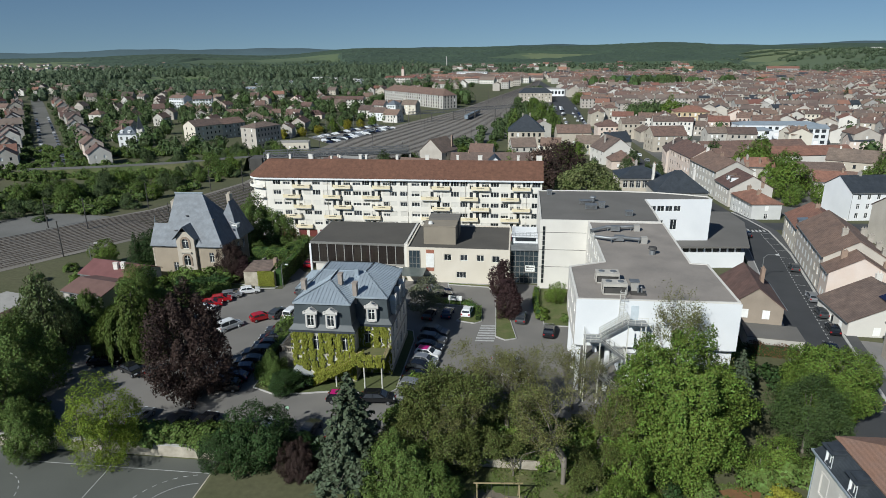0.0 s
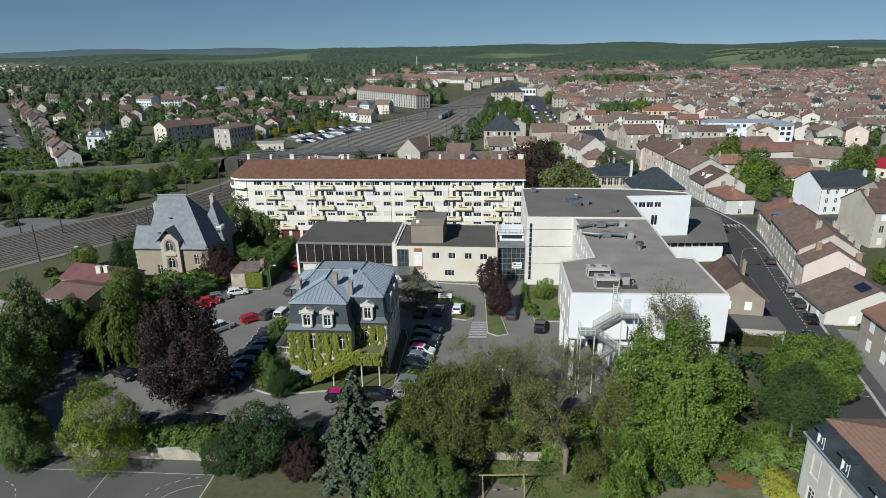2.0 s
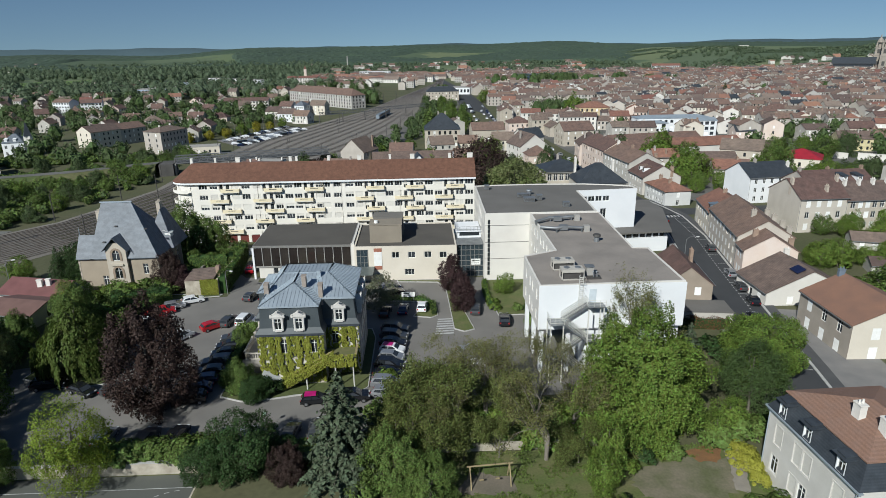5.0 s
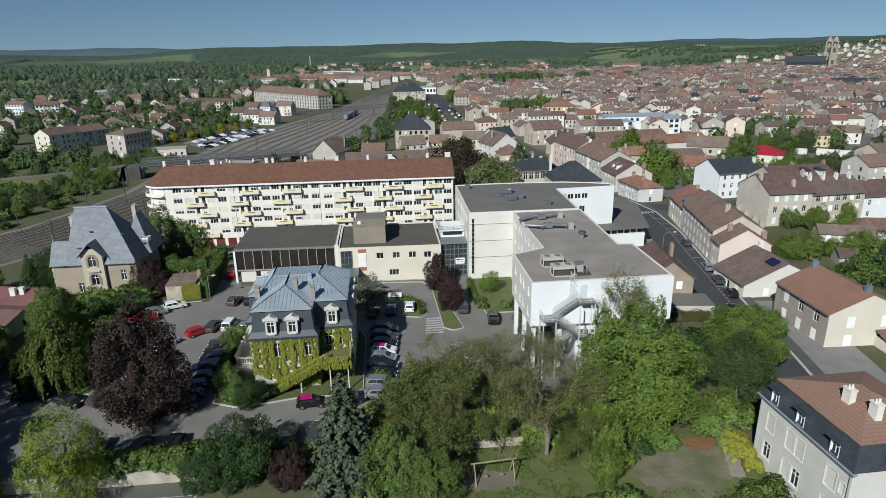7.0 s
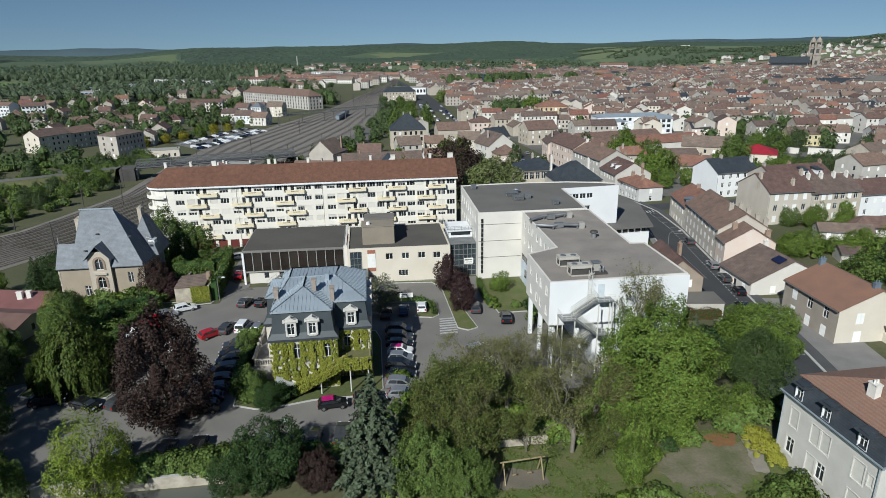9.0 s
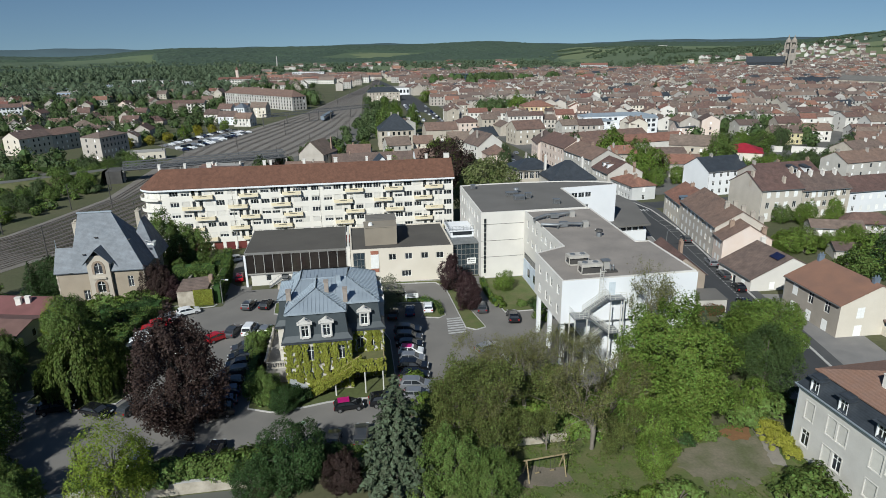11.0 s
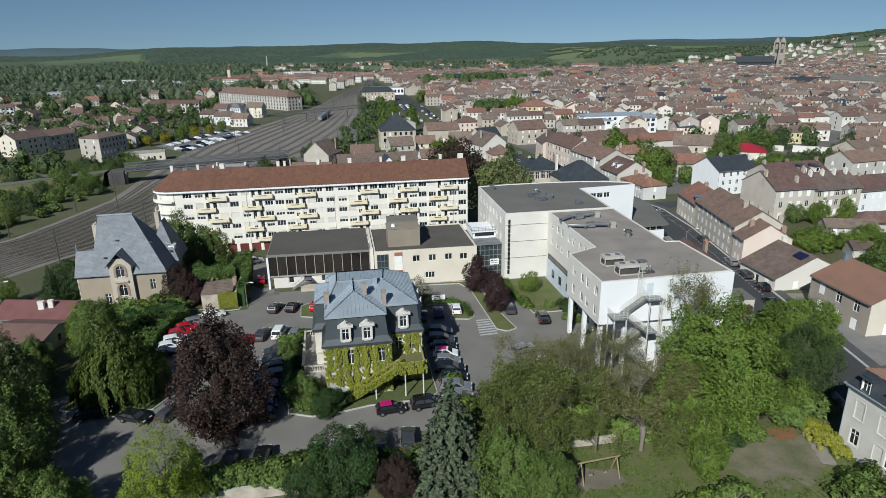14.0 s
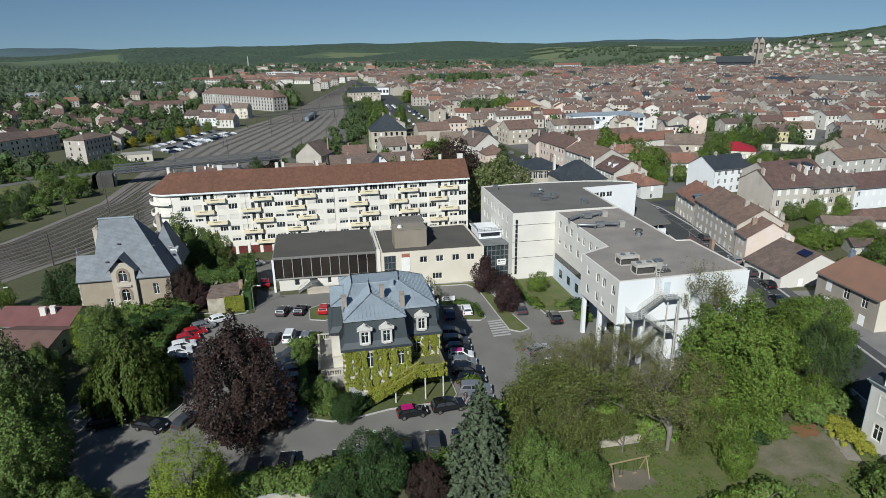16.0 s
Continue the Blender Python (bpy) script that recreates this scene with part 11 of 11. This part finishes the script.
for k, (x, y, s) in enumerate(FARTREES[:105]):
    kd = rng.choice(("mid", "mid2", "mid3", "mid3", "mid", "midpurple" if k % 9 == 0 else "mid3"))
    tree(kd, "green tree among far houses" if kd != "midpurple" else "dark purple tree among far houses", x, y, None, rng.uniform(0, 360), s, group="far trees")


def woodland(name, label, places, size, per, material, R=4.2, H=9.0, seed=1, lobes=9, inner=None):
    """Joined far trees: leaf clumps on the rounded lobes of many crowns."""
    g = np.random.default_rng(seed)
    P, N = [], []
    core = Mesh()
    for x, y, s in places:
        z = G(x, y) + hill(x, y)
        k = np.arange(lobes)
        up = 1 - 1.55 * (k + 0.5) / lobes + g.normal(size=lobes) * 0.08
        az = k * 2.4 + g.uniform(0, 6.28) + g.normal(size=lobes) * 0.3
        fl = np.sqrt(np.clip(1 - up * up, 0.02, 1))
        c = np.column_stack([np.cos(az) * fl, np.sin(az) * fl, up]) * g.uniform(0.45, 0.72, lobes)[:, None]
        w = g.integers(0, lobes, per)
        d = g.normal(size=(per, 3))
        d /= np.linalg.norm(d, axis=1, keepdims=True)
        d = np.where((d * c[w]).sum(1, keepdims=True) < 0, -d, d)
        p = c[w] + d * (g.uniform(0.34, 0.5, lobes)[w] * g.uniform(0.86, 1.04, per))[:, None]
        P.append(p * np.array([R, R, H * 0.5]) * s + np.array([x, y, z + H * 0.47 * s]))
        N.append(d + g.normal(size=(per, 3)) * 0.28 + np.array([0, 0, 0.2]))
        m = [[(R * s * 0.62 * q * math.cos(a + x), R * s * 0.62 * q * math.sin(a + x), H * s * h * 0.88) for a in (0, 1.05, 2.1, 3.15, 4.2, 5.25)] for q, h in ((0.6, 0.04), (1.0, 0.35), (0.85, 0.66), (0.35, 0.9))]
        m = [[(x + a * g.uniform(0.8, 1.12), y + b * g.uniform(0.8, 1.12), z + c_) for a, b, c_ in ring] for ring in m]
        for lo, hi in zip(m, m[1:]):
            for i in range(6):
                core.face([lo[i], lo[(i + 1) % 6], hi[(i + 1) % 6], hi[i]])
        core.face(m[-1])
    # Solid core behind the leaves; a darker inner paints shade inside the crown.
    tagged(part("inner_growth", core, inner or material), "solid cores of the far trees, some darkened for the shade inside", "woodland", "", "stuff")
    d = leaf_mesh(name, np.concatenate(P), np.concatenate(N), size, material, 0.8, g)
    return tagged(put(name, d), label, "woodland", "", "stuff")


woodland("suburb_trees", "many green trees between far suburban houses", FARTREES[105:], 1.15, 150, L_FAR, 5.2, 9.5, seed=2, inner=L_YEW_SHADE)
scrub = []
for k in range(1700):
    x, y = -118 - rng.random() * 190, rng.uniform(150, 322)
    if rail_gap(x, y) > 9 and noise.noise(Vector((x * 0.03, y * 0.03, 8))) > -0.3 and x < float(np.interp(y, RY, RX)) and not (x > -190 and y < 178) and abs(y - np.interp(x, [-330, -250, -200, -150, -130], [215, 236, 252, 300, 322])) > 6 and not (-155 < x < -110 and 250 < y < 276):
        scrub.append((x, y, rng.uniform(0.2, 0.55)))
for k in range(150):
    x = rng.uniform(-214, -124)
    y = float(np.interp(x, [-215, -185, -150, -135, -121], [243, 247, 255, 263, 268])) + rng.choice((-1, -1, 1)) * rng.uniform(5, 13)
    scrub.append((x, y, rng.uniform(0.25, 0.6)))
woodland("embankment_scrub", "dense green scrub on the railway embankment", scrub, 0.62, 150, L_GREEN, 4.6, 7.0, 6, inner=L_YEW_SHADE)
MEADOW = [(-735, 1050), (-560, 1090), (-670, 1350), (-830, 1215)]


def in_meadow(x, y):
    """Inside the four-sided meadow between the far woods."""
    return all((b[0] - a[0]) * (y - a[1]) - (b[1] - a[1]) * (x - a[0]) > 0 for a, b in zip(MEADOW, MEADOW[1:] + MEADOW[:1]))


b = Mesh()
for i in range(6):
    for j in range(6):
        q = []
        for u, v in ((i, j), (i + 1, j), (i + 1, j + 1), (i, j + 1)):
            lo = Vector(MEADOW[0]).lerp(Vector(MEADOW[1]), u / 6)
            p = lo.lerp(Vector(MEADOW[3]).lerp(Vector(MEADOW[2]), u / 6), v / 6)
            q.append((p.x, p.y, G(p.x, p.y) + hill(p.x, p.y) + 0.5))
        b.face(q)
tagged(part("meadow", b, mat("fresh_meadow", (0.13, 0.2, 0.055), (0.1, 0.165, 0.045), 0.95, scale=0.02, fine=0.4, vary=0.15, bump=0.1)), "fresh green meadow between far woods", "meadow", "", "structure")
belt = []
for k in range(2300):
    a, r = radians(rng.uniform(-47, -8)), 620 + 1900 * rng.random() ** 1.2
    x, y = r * math.sin(a), r * math.cos(a)
    if noise.noise(Vector((x * 0.004, y * 0.004, 9))) > -0.3 and rail_gap(x, min(y, 1490)) > 30 and r > 900 - 4 * math.degrees(a + 0.8) and not in_meadow(x, y):
        belt.append((x, y, rng.uniform(0.9, 1.7)))
for k in range(2300):
    a, r = radians(rng.uniform(-20, 46)), 1270 + 1000 * rng.random() ** 1.3
    x, y = r * math.sin(a), r * math.cos(a)
    if noise.noise(Vector((x * 0.005, y * 0.005, 19))) > -0.12 + 0.25 * smooth01(24, 30, math.degrees(a)):
        belt.append((x, y, rng.uniform(0.7, 1.25)))
woodland("wood_belt", "far belts of green woodland behind the town", belt, 2.0, 80, L_WOOD, 6.5, 11, 3)

hedgerows = []
for k in range(46):
    a, r, q = radians(rng.uniform(11, 45)), rng.uniform(1500, 2900), rng.uniform(-0.5, 0.5) + (1.57 if k % 3 == 0 else 0)
    for i in range(rng.randrange(14, 40)):
        hedgerows.append((r * math.sin(a) + i * 7 * math.cos(q - a), r * math.cos(a) + i * 7 * math.sin(q - a), rng.uniform(0.4, 0.75)))
woodland("hedgerow", "dark green hedgerows between far hillside fields", hedgerows, 2.4, 40, L_WOOD, 6.5, 8, 13)


def canopy():
    """Forest that covers the far hills, with clearings for fields."""
    bm = Mesh()
    na, nr = 520, 120
    H = {}
    for i in range(na + 1):
        a = radians(-56 + 118 * i / na)
        for j in range(nr + 1):
            r = 2150 - 900 * smooth01(16, 32, math.degrees(a)) + (2400 + 900 * smooth01(16, 32, math.degrees(a))) * (j / nr) ** 1.25
            x, y = r * math.sin(a), r * math.cos(a)
            f = noise.noise(Vector((x * 0.0011, y * 0.0016, 5))) + 0.45 * noise.noise(Vector((x * 0.004, y * 0.004, 7)))
            f += 0.3 * smooth01(2000, 3200, r) - 0.75 * smooth01(12, 24, math.degrees(a)) * (1 - smooth01(2600, 3200, r)) * (1 - smooth01(41, 45, math.degrees(a))) - 0.5 * smooth01(-28, -32, math.degrees(a)) * smooth01(2000, 2300, r) * (1 - smooth01(3300, 3700, r)) + 0.22 * smooth01(5, -20, math.degrees(a))
            q_ = math.degrees(a) + 2.0 * noise.noise(Vector((r * 0.002, 3, 1)))
            f -= 1.6 * smooth01(-31, -23, q_) * (1 - smooth01(-16.5, -14.5, q_)) * smooth01(2300, 2450, r) * (1 - smooth01(3150, 3300, r))
            z = G(x, y) + hill(x, y)
            w = smooth01(-0.16, 0.06, f) * (j > 0)
            rough = 4.5 * noise.noise(Vector((x * 0.03, y * 0.03, 1))) + 3.0 * noise.noise(Vector((x * 0.09, y * 0.09, 2)))
            bm.v.append((x, y, z - 3 + w * (12 + rough)))
            H[i, j] = w
    for i in range(na):
        for j in range(nr):
            if H[i, j] + H[i + 1, j] + H[i, j + 1] + H[i + 1, j + 1] > 0:
                q = i * (nr + 1) + j
                bm.f.append((q, q + nr + 1, q + nr + 2, q + 1))
                bm.m.append(0)
    # Green pulled towards blue, so the base colour carries some haze.
    m = mat("hazy_forest_canopy", (0.034, 0.057, 0.038), (0.05, 0.077, 0.047), 0.95, scale=0.006, fine=0.12, vary=0.45, bump=0.8)
    tagged(part("hill_forest", bm, m), "dark green forest over the far hills, tinted bluish for haze", "forest", "", "stuff")


canopy()


# ---- landmarks far off ----
def church():
    """The old abbey church: long nave with aisle, two stepped towers with open lanterns and domed caps."""
    ob = thing("church", "large grey stone church with twin domed towers and slate nave", "church", 795, 1082, 0, -36)
    dark = mat("dark_church_stone", (0.34, 0.31, 0.27), (0.25, 0.23, 0.2), 0.95, scale=0.2, bump=0.2)
    old = mat("old_grey_stone", (0.33, 0.29, 0.25), (0.23, 0.205, 0.175), 0.95, scale=0.2, bump=0.2)
    b = Mesh()
    b.box(-68, -9, -12, -6, 9, 8.5)
    part("nave_wall", b, dark, ob)
    b = Mesh()
    b.box(-66, -15, -12, -8, -9, 2.5)
    part("aisle_wall", b, mat("pale_church_stone", (0.5, 0.47, 0.42), (0.4, 0.37, 0.33), 0.95, scale=0.2, bump=0.2), ob)
    r = Mesh()
    slab(r, [(-70, -11, 7), (-4, -11, 7), (-4, 0, 17.5), (-70, 0, 17.5)], 0.4)
    slab(r, [(-4, 11, 7), (-70, 11, 7), (-70, 0, 17.5), (-4, 0, 17.5)], 0.4)
    slab(r, [(-67, -15.6, 2.5), (-7, -15.6, 2.5), (-7, -9.1, 5.5), (-67, -9.1, 5.5)], 0.3)
    part("nave_roof", r, DARKSLATE, ob)
    for cx, cy in ((-3, 9), (6, -9)):
        t = Mesh()
        t.box(cx - 6, cy - 6, -12, cx + 6, cy + 6, 20)
        t.box(cx - 6.7, cy - 6.7, 20, cx + 6.7, cy + 6.7, 21.4)
        t.box(cx - 5.4, cy - 5.4, 21.4, cx + 5.4, cy + 5.4, 33)
        t.box(cx - 6.1, cy - 6.1, 33, cx + 6.1, cy + 6.1, 34.4)
        for a, c in ((-1, -1), (1, -1), (1, 1), (-1, 1)):
            t.box(cx + a * 4.1 - 1.0, cy + c * 4.1 - 1.0, 34.4, cx + a * 4.1 + 1.0, cy + c * 4.1 + 1.0, 42)
            t.tube([(cx + a * 5.4, cy + c * 5.4, 34.4), (cx + a * 5.4, cy + c * 5.4, 38)], [0.7, 0.2], 5)
        t.prism([(cx + 2.4 * math.cos(k * math.pi / 4), cy + 2.4 * math.sin(k * math.pi / 4)) for k in range(8)], 34.4, 42)
        t.box(cx - 5.5, cy - 5.5, 42, cx + 5.5, cy + 5.5, 43)
        t.tube([(cx, cy, 43), (cx, cy, 45.5), (cx, cy, 48), (cx, cy, 50), (cx, cy, 51)], [4.9, 4.6, 3.2, 1.4, 1.0], 8)
        t.tube([(cx, cy, 50.8), (cx, cy, 53.5), (cx, cy, 56)], [0.9, 0.8, 0.15], 6)
        tw = part("tower", t, old, ob)
        for zz, w_, f in ((4, 2.2, 6.03), (24, 2.4, 5.43)):
            for q in ((cx - w_, cy - f - 0.02, cx + w_, cy - f + 0.02), (cx - f - 0.02, cy - w_, cx - f + 0.02, cy + w_)):
                lv = Mesh()
                lv.box(q[0], q[1], zz, q[2], q[3], zz + 7)
                part("belfry_opening", lv, DARKPOLE, tw)


church()
ob = thing("factory_chimney", "tall pale factory chimney far behind the town", "chimney", -211, 1890, -10)
b = Mesh()
b.tube([(0, 0, 0), (0, 0, 34)], [2.6, 1.6], 12)
part("shaft", b, CONCRETE, ob)


def hall(label, x, y, rot, w, d, h, wm, rm, rows=2, cols=10, pitch=0.0, name="hall"):
    ob = thing(name, label, "building", x, y, G(x, y) + hill(x, y), rot)
    b = Mesh()
    holes = [(w * (k + 0.2) / cols, w * (k + 0.8) / cols, h * (j + 0.3) / rows, h * (j + 0.75) / rows) for k in range(cols) for j in range(rows)]
    facade(b, (0, 0), (w, 0), -3, h, holes, 0.3)
    for p, q in (((w, 0), (w, d)), ((w, d), (0, d)), ((0, d), (0, 0))):
        facade(b, p, q, -3, h)
    for a, c, e, f in holes:
        b.face([(a, 0.25, e), (c, 0.25, e), (c, 0.25, f), (a, 0.25, f)], 1)
    part("wall", b, [wm, GLASS], ob)
    r = Mesh()
    if pitch:
        gable_roof(r, w, d, h, h + pitch, 0.5)
        b2 = Mesh()
        b2.face([(w, 0, h), (w, d, h), (w, d / 2, h + pitch)])
        b2.face([(0, d, h), (0, 0, h), (0, d / 2, h + pitch)])
        part("gable_wall", b2, wm, ob)
    else:
        r.box(-0.3, -0.3, h, w + 0.3, d + 0.3, h + 0.5)
    part("roof", r, rm, ob)
    return ob


hall("pale apartment block with red roof edge far behind the trees", -208, 985, -6, 48, 14, 13, PALEWALL, TILERED, 4, 12, 2.5)
ob = thing("tower", "slim red-topped tower beside the far block", "tower", -180, 990, -10)
b = Mesh()
b.box(-2, -2, 0, 2, 2, 26)
part("shaft", b, PINKWALL, ob)
b = Mesh()
b.tube([(0, 0, 26), (0, 0, 31)], [2.8, 0.3], 4)
part("spire", b, TILERED, ob)
hall("long white low hall behind the suburb trees", -372, 1125, -41, 150, 14, 9, WHITEWALL, CONCRETE, 2, 20)
hall("blue and white sports hall in the suburb", -352, 790, 10, 36, 20, 10, mat("pale_blue_wall", (0.42, 0.5, 0.62), None, 0.7), CONCRETE, 2, 8)
hall("long low hall with grey metal roof in the suburb", -452, 915, 2, 74, 26, 6, PALEWALL, ZINC, 1, 12, 2.5)
hall("long low hall with grey metal roof in the suburb", -388, 985, 2, 50, 24, 6, PALEWALL, ZINC, 1, 9, 2.5)
hall("long pale apartment block with brown roof in the suburb", -192, 602, 1, 42, 12, 8.5, PALEWALL, TILE, 3, 14, 2.6)
hall("white apartment block in the suburb", -304, 562, 20, 17, 12, 12, WHITEWALL, TILE, 4, 6, 2.5)

hall("white apartment block in the suburb", -338, 580, -12, 17, 12, 12, WHITEWALL, TILE, 4, 6, 2.5)
hall("long white block on the town's far edge", -120, 1250, -4, 60, 14, 12, WHITEWALL, CONCRETE, 3, 12)
hall("long low depot with red tiled roof", 60, 960, -5, 150, 24, 8, CREAMWALL, TILE, 1, 24, 5)
hall("white market hall with flat roof", 15, 760, -6, 40, 24, 8, WHITEWALL, CONCRETE, 1, 10)
hall("dark glass-fronted modern building", 140, 935, -8, 60, 20, 15, mat("dark_blue_cladding", (0.05, 0.08, 0.12), None, 0.4), ROOFMID, 4, 14)

hall("long block with white walls and brown roof", 420, 560, -18, 46, 13, 10, PALEWALL, TILE, 3, 13, 3.5)
for x, y, rot, L in ((168, 270, -52, 17), (181, 254, -40, 15), (150, 262, -12, 18)):
    w_ = thing("yard_wall", "long pale rendered wall behind the yard", "wall", x, y, G(x, y) + hill(x, y), rot)
    b = Mesh()
    b.box(0, 0, -1, L, 0.4, 3.0)
    b.box(-0.1, -0.1, 3.0, L + 0.1, 0.5, 3.14)
    part("wall", b, PALEWALL, w_)
hall("white building on the far hillside", 1172, 2320, -25, 32, 14, 7, PALEWALL, CONCRETE, 2, 6)
hall("white building with a red roof at the town's edge", 480, 1310, -16, 56, 16, 12, WHITEWALL, TILERED, 3, 14, 4)
hall("low hall with a pale canopy roof among trees", 186, 800, -8, 44, 18, 8, WHITEWALL, CONCRETE, 1, 10)
for x, y in ((300, 620),):
    tree("cedar", "tall dark cedar among the town houses", x, y, None, 0, 1.2)


def turret_villa():
    """White villa with a steep slate roof, dormers and a slim slate-topped turret."""
    ob = thing("turret_villa", "white villa with grey slate roof and slim pointed turret among trees", "villa", -228, 332, G(-228, 332), 10)
    b = Mesh()
    P = [(0, 0), (10.5, 0), (10.5, 9), (0, 9)]
    hs = [(u, u + 1.2, z, z + 1.8) for u in (1.2, 4.4, 7.6) for z in (0.9, 4.3)]
    walls_of(b, P, -2, 7.4, {0: hs, 1: hs[:4]})
    part("wall", b, WHITEWALL, ob)
    for a, c, e, f in hs:
        window(ob, P[0], P[1], a, e, c - a, f - e, "old")
    for a, c, e, f in hs[:4]:
        window(ob, P[1], P[2], a, e, c - a, f - e, "old")
    r = Mesh()
    hip_roof(r, 0, 0, 10.5, 9, 7.4, 11.6)
    part("roof", r, SLATE, ob)
    for u in (2.2, 6.4):
        d = Mesh()
        d.box(u - 0.7, 0.3, 7.6, u + 0.7, 2.4, 9.2)
        d.prism([(u - 0.9, 0.1), (u + 0.9, 0.1), (u + 0.9, 3.0), (u - 0.9, 3.0)], 9.2, [9.35, 9.35, 9.9, 9.9])
        part("dormer", d, WHITEWALL, ob)
    chimney(ob, 1.2, 4.5, 9, 12.6, 0.6, 0.9, CHIMNEYB, 0)
    t = Mesh()
    t.prism([(10.6, 1), (13.8, 1), (13.8, 4.2), (10.6, 4.2)], -2, 10.5)
    tw = part("turret", t, PALEWALL, ob)
    c = Mesh()
    c.tube([(12.2, 2.6, 10.5), (12.2, 2.6, 12.0), (12.2, 2.6, 17.5)], [2.7, 2.0, 0.25], 4)
    part("turret_roof", c, DARKSLATE, tw)


turret_villa()

# gardens east of the street
for k in range(46):
    gr = random.Random(700 + k)
    x, y = gr.uniform(72, 128), gr.uniform(96, 146)
    if y > 122 + 0.1 * (x - 72) and x > 84 and y > 138:
        continue
    if (x < 101 and y > 122) or y > 134:
        continue
    if (88 < x < 116 and 122 < y < 138) or x < 73 + 0.2 * (y - 96) * 0.4:
        continue
    s_ = gr.uniform(0.45, 0.8)
    if k % 3:
        tree(gr.choice(("small", "mid2", "mid", "small")), "leafy green garden tree behind the terraced houses", x, y, 0, gr.uniform(0, 360), s_ * 1.1 if k % 2 else s_, group="garden trees")
    else:
        bush(gr.choice(("bush_green", "bush_bright")), "leafy green shrub in the back garden", x, y, 0, gr.uniform(0, 360), s_ * 2, group="garden shrubs")
tree("cedar", "dark tall conifer in the back garden", 84.5, 101, 0, 0, 0.7)
gr = random.Random(77)
for k in range(40):
    x, y = gr.uniform(-12, 15), gr.uniform(59.8, 66.5)
    bush(gr.choice(("bush_green", "bush_bright", "bush_green")), "leafy green undergrowth beneath the half-bare trees", x, y, 0, gr.uniform(0, 360), gr.uniform(0.8, 1.5), group="undergrowth")
for k in range(13):
    x = -45 + k * 1.05
    bush("bush_green", "leafy green shrub above the boundary wall", x, 60.3 + gr.uniform(-0.3, 0.5), 0, gr.uniform(0, 360), gr.uniform(0.9, 1.5), group="wall shrubs")
for k in range(34):
    x, y = gr.uniform(74, 116), gr.uniform(108, 141)
    if (x < 101 and y > 123) or y > 137:
        continue
    if any(math.hypot(x - a, y - b) < 0.8 * r for a, b, r in BUILT):
        continue
    tree("small", "leafy green garden tree beside the sheds", x, y, 0, gr.uniform(0, 360), gr.uniform(0.6, 1.25), group="garden trees")
